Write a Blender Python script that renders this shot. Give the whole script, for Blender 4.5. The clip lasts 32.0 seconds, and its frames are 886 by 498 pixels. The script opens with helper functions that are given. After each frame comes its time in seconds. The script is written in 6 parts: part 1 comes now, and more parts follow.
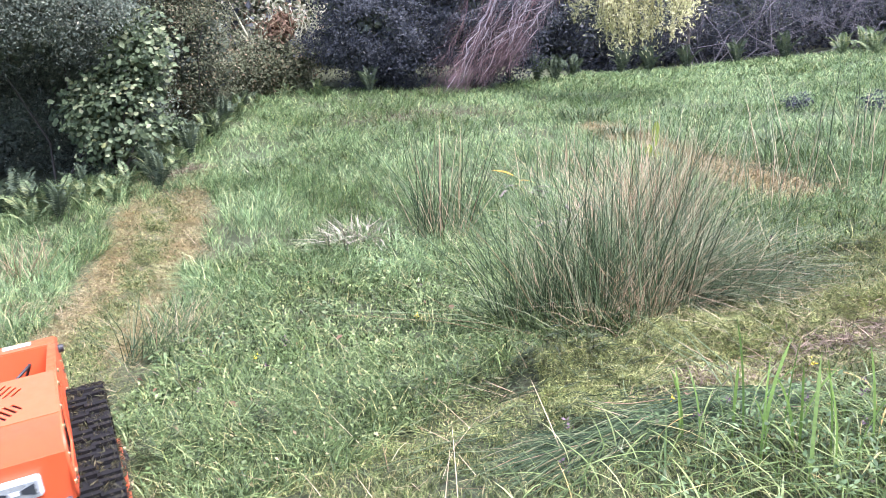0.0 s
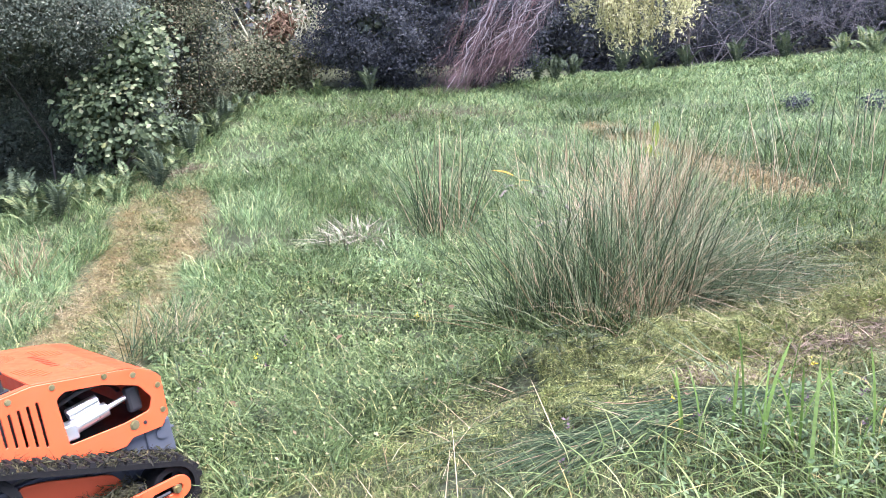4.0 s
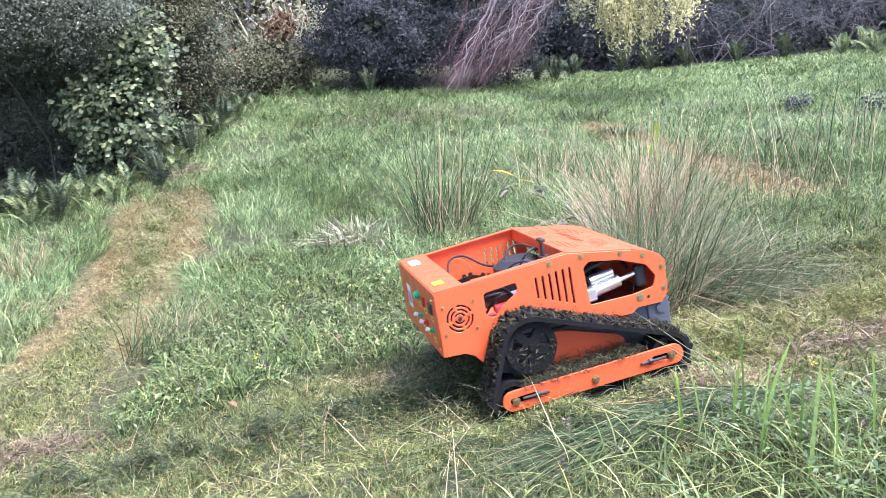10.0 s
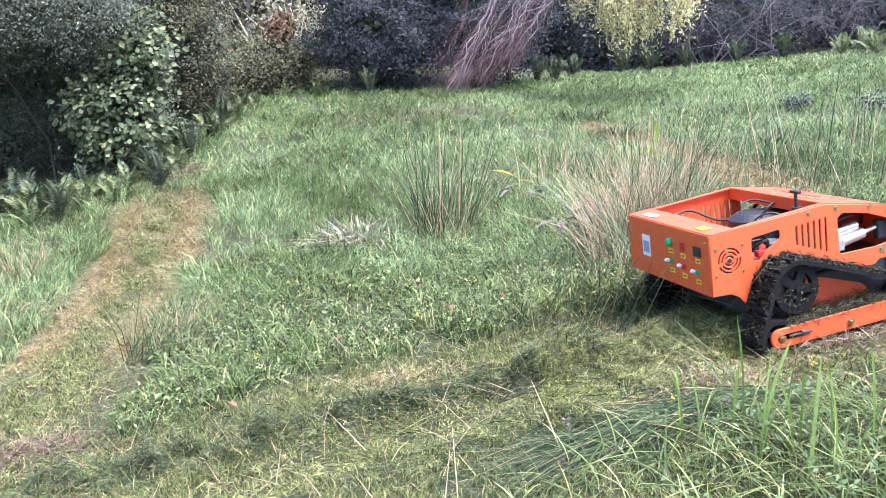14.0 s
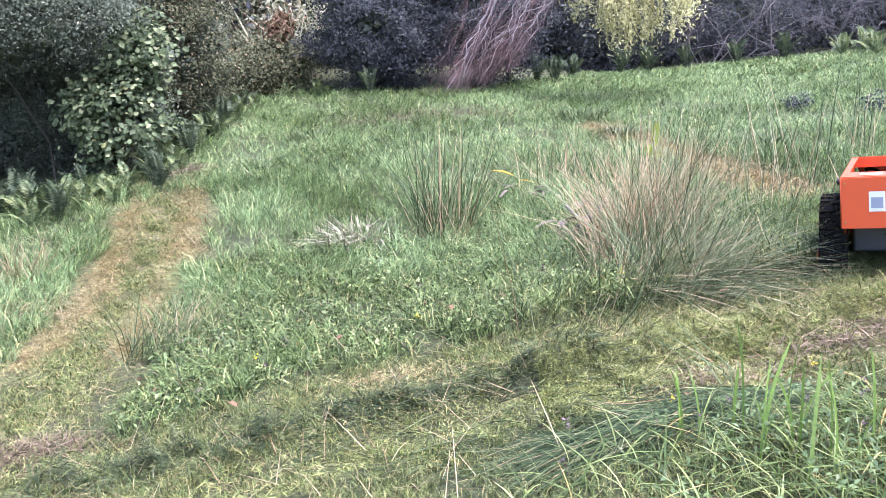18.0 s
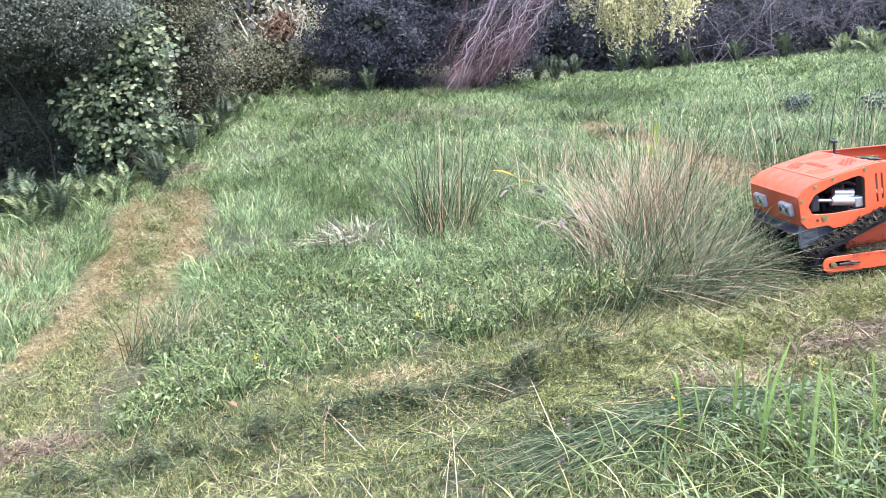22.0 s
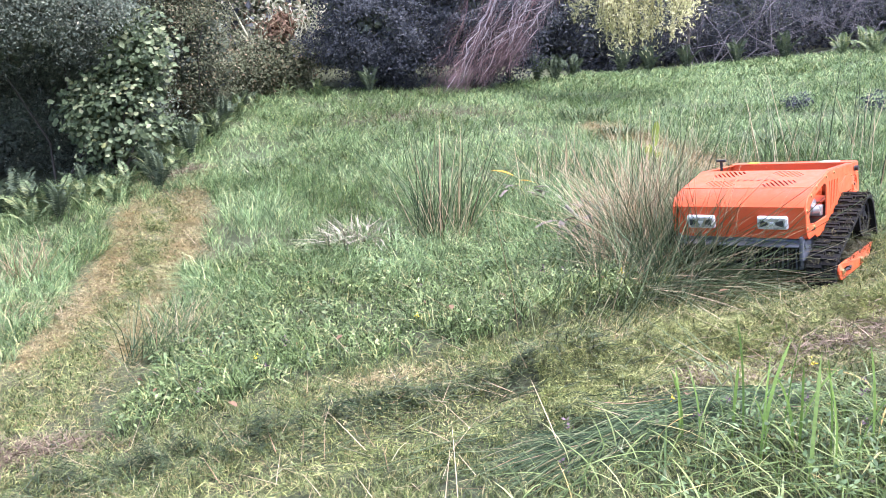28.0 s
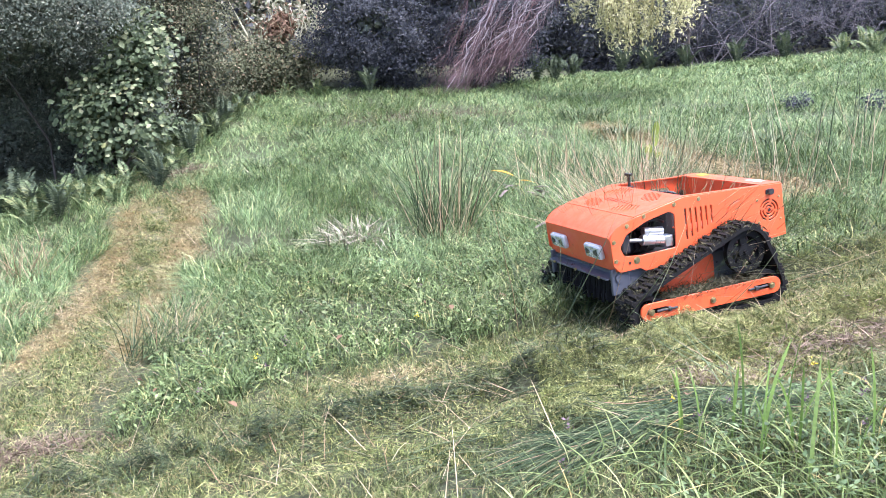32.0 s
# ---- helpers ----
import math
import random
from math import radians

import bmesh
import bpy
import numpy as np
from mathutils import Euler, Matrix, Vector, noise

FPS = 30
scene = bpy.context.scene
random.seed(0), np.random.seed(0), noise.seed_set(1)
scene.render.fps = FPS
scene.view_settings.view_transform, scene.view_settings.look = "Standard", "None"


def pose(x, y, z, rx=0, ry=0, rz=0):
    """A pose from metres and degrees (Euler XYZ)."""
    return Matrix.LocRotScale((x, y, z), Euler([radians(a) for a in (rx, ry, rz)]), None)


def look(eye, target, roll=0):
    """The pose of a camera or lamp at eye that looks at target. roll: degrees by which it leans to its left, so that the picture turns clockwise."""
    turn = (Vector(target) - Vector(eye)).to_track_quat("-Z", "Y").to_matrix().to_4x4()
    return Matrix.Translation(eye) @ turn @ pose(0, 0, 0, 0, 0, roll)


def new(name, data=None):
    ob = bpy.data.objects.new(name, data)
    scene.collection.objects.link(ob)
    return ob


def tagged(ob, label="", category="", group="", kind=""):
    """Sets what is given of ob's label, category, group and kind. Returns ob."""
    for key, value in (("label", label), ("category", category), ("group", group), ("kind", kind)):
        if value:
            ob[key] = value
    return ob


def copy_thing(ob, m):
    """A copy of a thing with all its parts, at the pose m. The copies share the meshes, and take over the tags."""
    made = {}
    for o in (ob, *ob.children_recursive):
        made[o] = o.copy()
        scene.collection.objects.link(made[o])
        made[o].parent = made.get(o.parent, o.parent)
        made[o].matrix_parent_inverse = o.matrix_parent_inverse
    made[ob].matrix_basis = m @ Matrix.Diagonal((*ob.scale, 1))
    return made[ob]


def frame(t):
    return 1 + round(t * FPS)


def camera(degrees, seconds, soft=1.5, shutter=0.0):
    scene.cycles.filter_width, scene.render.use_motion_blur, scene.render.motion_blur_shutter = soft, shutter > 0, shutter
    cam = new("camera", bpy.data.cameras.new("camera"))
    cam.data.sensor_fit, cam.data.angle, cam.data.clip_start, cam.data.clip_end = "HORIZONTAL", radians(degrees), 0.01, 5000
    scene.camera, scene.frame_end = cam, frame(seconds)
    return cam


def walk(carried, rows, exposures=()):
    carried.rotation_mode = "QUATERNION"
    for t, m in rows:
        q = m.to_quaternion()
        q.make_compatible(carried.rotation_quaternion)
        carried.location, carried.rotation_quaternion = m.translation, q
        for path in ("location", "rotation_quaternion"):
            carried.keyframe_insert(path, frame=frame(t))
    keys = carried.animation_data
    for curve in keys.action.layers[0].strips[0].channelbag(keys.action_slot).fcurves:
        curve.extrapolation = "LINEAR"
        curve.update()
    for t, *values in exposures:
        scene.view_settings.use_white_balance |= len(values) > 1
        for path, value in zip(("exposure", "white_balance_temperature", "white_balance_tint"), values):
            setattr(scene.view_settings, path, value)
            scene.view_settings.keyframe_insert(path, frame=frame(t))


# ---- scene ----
# ---------------------------------------------------------------- camera
CAM_Z = 1.40
cam = camera(54.2, 32.0, soft=0.6, shutter=0.5)
CAM_POSE = pose(0, 0, CAM_Z, 90 - 12.0, 0, 0)
walk(cam, [(0.0, CAM_POSE), (32.0, CAM_POSE)], exposures=[(0.0, 1.89, 5610, 19), (32.0, 1.89, 5610, 19)])

# ---------------------------------------------------------------- daylight: bright thin overcast
SUN_ELEV = radians(66)
world = bpy.data.worlds.new("sky")
scene.world = world
world.use_nodes = True
wn = world.node_tree.nodes
sky = wn.new("ShaderNodeTexSky")
sky.sky_type = "NISHITA"
sky.sun_disc = False
sky.sun_elevation = SUN_ELEV
sky.sun_rotation = radians(126)
sky.air_density, sky.dust_density, sky.ozone_density = 1.0, 4.0, 1.0
wn["Background"].inputs["Strength"].default_value = 0.135
world.node_tree.links.new(sky.outputs[0], wn["Background"].inputs["Color"])
sun_data = bpy.data.lights.new("sun", "SUN")
sun_data.energy, sun_data.angle, sun_data.color = 3.2, radians(30), (1.0, 0.96, 0.9)
sun = new("sun", sun_data)
sun.matrix_world = look((2.9, 2.4, 8), (0, 4.5, 0))

# ---------------------------------------------------------------- small helpers
RNG = np.random.default_rng(7)


def raw_mesh(name, verts, faces, mats, smooth=False, face_mats=None):
    """A mesh from arrays; faces: one array (m, k) or a list of such arrays."""
    if not isinstance(faces, list):
        faces = [faces]
    me = bpy.data.meshes.new(name)
    verts = np.asarray(verts, np.float32)
    me.vertices.add(len(verts))
    me.vertices.foreach_set("co", verts.ravel())
    loops = np.concatenate([f.ravel() for f in faces]).astype(np.int32)
    totals = np.concatenate([np.full(len(f), f.shape[1]) for f in faces]).astype(np.int32)
    me.loops.add(len(loops))
    me.loops.foreach_set("vertex_index", loops)
    me.polygons.add(len(totals))
    me.polygons.foreach_set("loop_start", (np.cumsum(totals) - totals).astype(np.int32))
    me.polygons.foreach_set("loop_total", totals)
    for m in mats:
        me.materials.append(m)
    if face_mats is not None:
        me.polygons.foreach_set("material_index", np.asarray(face_mats, np.int32))
    me.update(calc_edges=True)
    me.validate()
    if smooth:
        me.polygons.foreach_set("use_smooth", np.ones(len(totals), bool))
    return me


def part(name, bm, material, parent=None, label=""):
    """Links a bmesh as one mesh object under a thing or a part."""
    me = bpy.data.meshes.new(name)
    bm.to_mesh(me)
    bm.free()
    me.materials.append(material)
    ob = new(name, me)
    if parent:
        ob.parent = parent
    if label:
        ob["label"] = label
    return ob


def linked(name, me, parent, m=None, label=""):
    ob = new(name, me)
    ob.parent = parent
    if m is not None:
        ob.matrix_basis = m
    if label:
        ob["label"] = label
    return ob


def box(bm, x0, x1, y0, y1, z0, z1, bevel=0.0, m=None):
    r = bmesh.ops.create_cube(bm, size=1.0)
    vs = r["verts"]
    for v in vs:
        v.co = Vector(((x0 + x1) / 2 + v.co.x * (x1 - x0), (y0 + y1) / 2 + v.co.y * (y1 - y0), (z0 + z1) / 2 + v.co.z * (z1 - z0)))
    if bevel:
        es = list({e for v in vs for e in v.link_edges})
        r2 = bmesh.ops.bevel(bm, geom=es, offset=bevel, segments=2, affect="EDGES", profile=0.5)
        vs = [v for v in set(r2["verts"]) | set(vs) if v.is_valid]
    if m is not None:
        bmesh.ops.transform(bm, matrix=m, verts=vs)
    return vs


def cyl(bm, a, b, r, n=16, r2=None, caps=True):
    a, b = Vector(a), Vector(b)
    d = b - a
    m = Matrix.Translation((a + b) / 2) @ d.to_track_quat("Z", "Y").to_matrix().to_4x4()
    bmesh.ops.create_cone(bm, cap_ends=caps, segments=n, radius1=r, radius2=r if r2 is None else r2, depth=d.length, matrix=m)


def tube(name, pts, r, material, parent, label=""):
    """A bent hose or rod along points."""
    bm = bmesh.new()
    pts = [Vector(p) for p in pts]
    fine = []
    for i in range(len(pts) - 1):
        p0, p1, p2, p3 = pts[max(i - 1, 0)], pts[i], pts[i + 1], pts[min(i + 2, len(pts) - 1)]
        for k in range(5):
            t = k / 5
            fine.append(0.5 * ((2 * p1) + (p2 - p0) * t + (2 * p0 - 5 * p1 + 4 * p2 - p3) * t * t + (3 * p1 - p0 - 3 * p2 + p3) * t ** 3))
    fine.append(pts[-1])
    rings = []
    for i, p in enumerate(fine):
        d = (fine[min(i + 1, len(fine) - 1)] - fine[max(i - 1, 0)]).normalized()
        q = d.to_track_quat("Z", "Y")
        rings.append([bm.verts.new(p + q @ Vector((r * math.cos(a), r * math.sin(a), 0))) for a in (k * math.pi / 4 for k in range(8))])
    for u, v in zip(rings, rings[1:]):
        for k in range(8):
            bm.faces.new((u[k], u[(k + 1) % 8], v[(k + 1) % 8], v[k]))
    bm.faces.new(rings[0][::-1])
    bm.faces.new(rings[-1])
    for fc in bm.faces:
        fc.smooth = True
    return part(name, bm, material, parent, label)


def plate(name, outline, holes, thick, material, parent, m, bevel=0.0015, label=""):
    """A sheet cut to an outline with holes, in its own xy plane, placed by m."""
    cu = bpy.data.curves.new(name, "CURVE")
    cu.dimensions, cu.fill_mode, cu.extrude = "2D", "BOTH", thick / 2
    cu.bevel_depth, cu.bevel_resolution = bevel, 1
    for loop in [outline] + list(holes):
        sp = cu.splines.new("POLY")
        sp.points.add(len(loop) - 1)
        for p, c in zip(sp.points, loop):
            p.co = (c[0], c[1], 0, 1)
        sp.use_cyclic_u = True
    tmp = bpy.data.objects.new("tmp", cu)
    scene.collection.objects.link(tmp)
    me = bpy.data.meshes.new_from_object(tmp.evaluated_get(bpy.context.evaluated_depsgraph_get()))
    bpy.data.objects.remove(tmp)
    bpy.data.curves.remove(cu)
    me.name = name
    me.materials.clear()
    me.materials.append(material)
    ob = new(name, me)
    ob.parent = parent
    ob.matrix_basis = m
    if label:
        ob["label"] = label
    return ob


def rounded(loop, r, n=4):
    """Rounds the corners of a polygon."""
    out = []
    k = len(loop)
    for i in range(k):
        p = Vector(loop[i])
        a, b = Vector(loop[i - 1]) - p, Vector(loop[(i + 1) % k]) - p
        s = min(r, a.length * 0.45, b.length * 0.45)
        a, b = p + a.normalized() * s, p + b.normalized() * s
        for j in range(n + 1):
            t = j / n
            out.append(tuple((1 - t) ** 2 * a + 2 * t * (1 - t) * p + t * t * b))
    return out


def slot(cx, cy, length, width, angle):
    """A long hole with round ends."""
    c, s = math.cos(angle), math.sin(angle)
    out = []
    for side in (1, -1):
        for k in range(5):
            a = -math.pi / 2 + k * math.pi / 4
            u, v = side * (length / 2 - width / 2) + side * math.cos(a) * width / 2, side * math.sin(a) * width / 2
            out.append((cx + u * c - v * s, cy + u * s + v * c))
    return out


def arc_slot(cx, cy, r, w, a0, a1, n=8):
    out = [(cx + (r + w / 2) * math.cos(a0 + (a1 - a0) * k / n), cy + (r + w / 2) * math.sin(a0 + (a1 - a0) * k / n)) for k in range(n + 1)]
    out += [(cx + (r - w / 2) * math.cos(a1 + (a0 - a1) * k / n), cy + (r - w / 2) * math.sin(a1 + (a0 - a1) * k / n)) for k in range(n + 1)]
    return out


# ---------------------------------------------------------------- the lie of the land
def land(x, y):
    k = 0.05 + 0.15 / (1 + np.exp((x - 1.2) / 1.5))
    u = y - 6
    s = 14 * np.tanh((u + np.sqrt(u * u + 1)) / 2 / 14)
    return 0.0075 + 2.0356 * np.tanh(x / 14) - 0.0468 * np.tanh(y / 6) + k * s


def along(px, py, line):
    """Distance to a polyline and the side offset."""
    best = np.full(np.shape(px), 1e9)
    for (ax, ay), (bx, by) in zip(line, line[1:]):
        dx, dy = bx - ax, by - ay
        t = np.clip(((px - ax) * dx + (py - ay) * dy) / (dx * dx + dy * dy), 0, 1)
        best = np.minimum(best, np.hypot(px - ax - t * dx, py - ay - t * dy))
    return best


STRIP_LEFT = [(-2.95, 9.4), (-2.62, 7.9), (-2.40, 6.8), (-2.25, 5.7), (-2.15, 4.8), (-2.0, 3.7), (-1.7, 2.8)]
STRIP_HEAP = [(3.2, 4.25), (2.2, 3.90), (1.6, 3.76), (1.1, 3.70), (0.7, 3.50), (0.33, 3.25), (0.0, 2.9), (-0.3, 2.3)]
STRIP_BACK = [(1.75, 10.2), (2.1, 9.0), (2.45, 7.6), (2.75, 6.3), (3.1, 5.2), (3.6, 4.4)]
PASS_ONE = [(-1.6, 2.75), (-0.9, 3.28), (-0.25, 3.58), (0.5, 3.77), (1.3, 3.98), (2.3, 4.25), (3.2, 4.6)]


def lumps(x, y, scale, amp, seed=0.0):
    """Cheap smooth unevenness of the ground."""
    s = 1 / scale
    return amp * (np.sin(x * s * 1.7 + seed + 1.3 * np.sin(y * s * 1.1 + seed)) * np.cos(y * s * 1.9 - seed) + 0.5 * np.sin(x * s * 3.7 + 2.1 * y * s + seed))


FAR_RIDGE = [(0.45, 4.50), (0.8, 4.62), (1.15, 4.72), (1.51, 4.80), (2.26, 4.74), (3.2, 4.95)]
TRACK_BACK = [(2.23, 4.66), (1.85, 4.33), (1.54, 4.14), (1.29, 4.08), (0.9, 3.98)]
TRACK_OUT = [(-0.71, 2.90), (-0.1, 3.2), (0.33, 3.31), (0.73, 3.38), (1.29, 3.52), (1.91, 3.69)]
MOUNDS = []           # lumps of raked-up clippings: place, radius, height
lump_rng = np.random.default_rng(3)
for line, count, spread_y, most in ((STRIP_HEAP[:6], 54, 0.17, 0.125), (FAR_RIDGE, 30, 0.07, 0.075)):
    for k in range(count):
        i = lump_rng.integers(0, len(line) - 1)
        f = lump_rng.random()
        mr = lump_rng.uniform(0.06, 0.17)
        mx, my = line[i][0] + (line[i + 1][0] - line[i][0]) * f, line[i][1] + (line[i + 1][1] - line[i][1]) * f + lump_rng.normal(0.04, spread_y)
        low = 0.35 if min(float(along(np.array(mx), np.array(my), q)) for q in (TRACK_BACK, TRACK_OUT)) < 0.16 else 1.0
        MOUNDS.append((mx, my, mr, low * min(most, mr * lump_rng.uniform(0.5, 0.85))))
DARK_ROW = [(-1.6, 3.10), (-1.2, 3.18), (-0.84, 3.29), (-0.4, 3.47), (0.16, 3.55), (0.80, 3.60)]


def heap(x, y):
    """Height of the rows of clippings over the bare ground."""
    d = along(x, y, STRIP_HEAP)
    main = np.clip((1 - d / 0.46), 0, 1) ** 0.7 * (0.020 + lumps(x, y, 0.06, 0.016, 5.0)).clip(0.0) * np.clip((x - 0.2) / 0.6, 0, 1)
    ridge = np.clip(1 - along(x, y, FAR_RIDGE) / 0.20, 0, 1) * (0.012 + lumps(x, y, 0.11, 0.012, 3.0)).clip(0.0)
    for mx, my, mr, mh in MOUNDS:
        main = np.maximum(main, mh * np.clip(1.12 - 1.12 * ((x - mx) ** 2 + (1.25 * (y - my)) ** 2) / mr ** 2, 0, 1) ** 0.6)
    row = np.clip(1 - along(x, y, DARK_ROW) / 0.16, 0, 1) * (0.022 + lumps(x, y, 0.10, 0.03, 1.0)).clip(0.0)
    return main + ridge + row


def ground_z(x, y):
    rut = np.clip((0.62 - along(x, y, PASS_ONE)) / 0.12, 0, 1)
    rut = np.maximum(rut, 1.7 * np.clip((0.16 - along(x, y, TRACK_OUT)) / 0.06, 0, 1))
    return land(x, y) + (lumps(x, y, 0.7, 0.012) + lumps(x, y, 0.23, 0.006, 1.0)) * (1 - 0.5 * np.minimum(rut, 1)) - 0.016 * rut + heap(x, y)

# ---------------------------------------------------------------- materials
def shader(name):
    m = bpy.data.materials.new(name)
    m.use_nodes = True
    nt = m.node_tree
    return m, nt, nt.nodes["Principled BSDF"]


def ramp(nt, fac, stops):
    r = nt.nodes.new("ShaderNodeValToRGB")
    cr = r.color_ramp
    while len(cr.elements) < len(stops):
        cr.elements.new(0.5)
    for e, (p, c) in zip(cr.elements, stops):
        e.position, e.color = p, (*c, 1)
    nt.links.new(fac, r.inputs[0])
    return r.outputs[0]


def noise_fac(nt, scale, detail=4.0, rough=0.6, coord="Object"):
    tc = nt.nodes.new("ShaderNodeTexCoord")
    n = nt.nodes.new("ShaderNodeTexNoise")
    n.inputs["Scale"].default_value, n.inputs["Detail"].default_value, n.inputs["Roughness"].default_value = scale, detail, rough
    nt.links.new(tc.outputs[coord], n.inputs["Vector"])
    return n.outputs["Fac"]


def mix(nt, a, b, fac, blend="MIX"):
    m = nt.nodes.new("ShaderNodeMix")
    m.data_type, m.blend_type = "RGBA", blend
    for sock, val in ((m.inputs[6], a), (m.inputs[7], b), (m.inputs[0], fac)):
        if hasattr(val, "is_linked"):
            nt.links.new(val, sock)
        else:
            sock.default_value = (*val, 1) if isinstance(val, tuple) else val
    return m.outputs[2]


def bump(nt, bsdf, height, strength, dist=0.01):
    b = nt.nodes.new("ShaderNodeBump")
    b.inputs["Strength"].default_value, b.inputs["Distance"].default_value = strength, dist
    nt.links.new(height, b.inputs["Height"])
    nt.links.new(b.outputs[0], bsdf.inputs["Normal"])


def leafy(name, stops, rough=0.5, thin=0.3, patch=None, patch_scale=1.2, gloss=0.35):
    """Leaves, blades and stems: each one its own tint, with broad patches, and light passing through."""
    m, nt, b = shader(name)
    geo = nt.nodes.new("ShaderNodeNewGeometry")
    col = ramp(nt, geo.outputs["Random Per Island"], stops)
    if patch:
        f = ramp(nt, noise_fac(nt, patch_scale, 3.0), [(0.42, (0, 0, 0)), (0.62, (1, 1, 1))])
        col = mix(nt, col, patch, f, "MULTIPLY")
        f = ramp(nt, noise_fac(nt, patch_scale * 7.0, 3.0), [(0.36, (0.68, 0.68, 0.66)), (0.64, (1.16, 1.16, 1.16))])
        col = mix(nt, col, f, 1.0, "MULTIPLY")
        f = ramp(nt, noise_fac(nt, patch_scale * 24.0, 2.0), [(0.34, (0.62, 0.62, 0.60)), (0.66, (1.24, 1.24, 1.22))])
        col = mix(nt, col, f, 1.0, "MULTIPLY")
    grain = ramp(nt, noise_fac(nt, 90.0, 2.0), [(0.3, (0.82, 0.82, 0.82)), (0.7, (1.12, 1.12, 1.12))])
    col = mix(nt, col, grain, 1.0, "MULTIPLY")
    nt.links.new(col, b.inputs["Base Color"])
    b.inputs["Roughness"].default_value = rough
    b.inputs["Specular IOR Level"].default_value = gloss
    if thin:
        tr = nt.nodes.new("ShaderNodeBsdfTranslucent")
        nt.links.new(col, tr.inputs["Color"])
        ms = nt.nodes.new("ShaderNodeMixShader")
        ms.inputs[0].default_value = thin
        out = nt.nodes["Material Output"]
        nt.links.new(b.outputs[0], ms.inputs[1])
        nt.links.new(tr.outputs[0], ms.inputs[2])
        nt.links.new(ms.outputs[0], out.inputs["Surface"])
    return m


MEADOW = leafy("meadow_grass", [(0.0, (0.046, 0.074, 0.027)), (0.3, (0.123, 0.19, 0.074)), (0.65, (0.236, 0.343, 0.15)), (0.88, (0.385, 0.498, 0.246)), (1.0, (0.645, 0.6, 0.308))], 0.5, 0.2, (0.66, 0.70, 0.56), 0.9, 0.3)
FIELD = leafy("field_grass", [(0.0, (0.033, 0.048, 0.016)), (0.3, (0.092, 0.135, 0.048)), (0.65, (0.194, 0.266, 0.104)), (0.88, (0.338, 0.413, 0.183)), (1.0, (0.587, 0.516, 0.237))], 0.5, 0.2, (0.66, 0.70, 0.56), 0.9, 0.3)
LAWN = leafy("cut_grass", [(0.0, (0.038, 0.05, 0.013)), (0.4, (0.122, 0.156, 0.048)), (0.75, (0.244, 0.269, 0.104)), (1.0, (0.472, 0.385, 0.202))], 0.5, 0.2, (0.70, 0.74, 0.60), 1.6)
STRAW = leafy("grass_clippings", [(0.0, (0.129, 0.1, 0.048)), (0.3, (0.3, 0.242, 0.117)), (0.65, (0.421, 0.338, 0.184)), (0.92, (0.524, 0.429, 0.26)), (1.0, (0.186, 0.093, 0.055))], 0.65, 0.2, (0.78, 0.72, 0.60), 2.2)
GREEN_CLIP = leafy("green_clippings", [(0.0, (0.078, 0.092, 0.032)), (0.4, (0.213, 0.242, 0.084)), (0.8, (0.416, 0.438, 0.169)), (1.0, (0.592, 0.562, 0.249))], 0.6, 0.2, (0.70, 0.74, 0.58), 2.2)
WEED = leafy("clover_leaves", [(0.0, (0.051, 0.073, 0.026)), (0.5, (0.152, 0.208, 0.077)), (0.85, (0.307, 0.382, 0.159)), (0.96, (0.464, 0.515, 0.247)), (1.0, (0.325, 0.176, 0.124))], 0.5, 0.3, (0.70, 0.74, 0.68), 1.4, 0.3)
RUSH = leafy("rush_stems", [(0.0, (0.026, 0.042, 0.016)), (0.35, (0.063, 0.097, 0.038)), (0.65, (0.127, 0.171, 0.079)), (0.87, (0.242, 0.278, 0.151)), (1.0, (0.434, 0.378, 0.251))], 0.42, 0.1, None)
DRY_RUSH = leafy("dry_rush_stems", [(0.0, (0.162, 0.136, 0.067)), (0.35, (0.386, 0.3, 0.181)), (0.7, (0.528, 0.416, 0.277)), (0.9, (0.305, 0.174, 0.105)), (1.0, (0.122, 0.145, 0.058))], 0.6, 0.1, None)
LONG_GRASS = leafy("long_grass", [(0.0, (0.077, 0.121, 0.039)), (0.05, (0.047, 0.069, 0.023)), (0.5, (0.134, 0.186, 0.058)), (0.85, (0.264, 0.32, 0.113)), (0.95, (0.374, 0.398, 0.186)), (1.0, (0.587, 0.388, 0.147))], 0.35, 0.35, None, 1.0, 0.3)
# dark leaves toned lighter than life, the haze put into their colour
SHRUB_DARK = leafy("small_dark_leaves", [(0.0, (0.149, 0.176, 0.136)), (0.5, (0.207, 0.238, 0.188)), (0.85, (0.285, 0.312, 0.246)), (1.0, (0.406, 0.397, 0.305))], 0.55, 0.5, (0.66, 0.66, 0.66), 1.3, gloss=0.2)
# blue cast is painted haze on shrubs and woods; grey weeds share it
HAZE_AND_GREY_LEAF = leafy("haze_blue_and_grey_leaves", [(0.0, (0.069, 0.075, 0.092)), (0.5, (0.11, 0.118, 0.14)), (0.85, (0.158, 0.164, 0.184)), (1.0, (0.233, 0.232, 0.241))], 0.6, 0.5, (0.62, 0.62, 0.66), 1.0, gloss=0.04)
# own colour of the row by the track; painted shade in the heap's hollows
DARK_AND_SHADE_CLIP = leafy("dark_green_and_shade_clippings", [(0.0, (0.022, 0.032, 0.014)), (0.5, (0.060, 0.085, 0.034)), (0.85, (0.120, 0.150, 0.065)), (1.0, (0.26, 0.23, 0.13))], 0.5, 0.15, (0.62, 0.66, 0.55), 2.0)
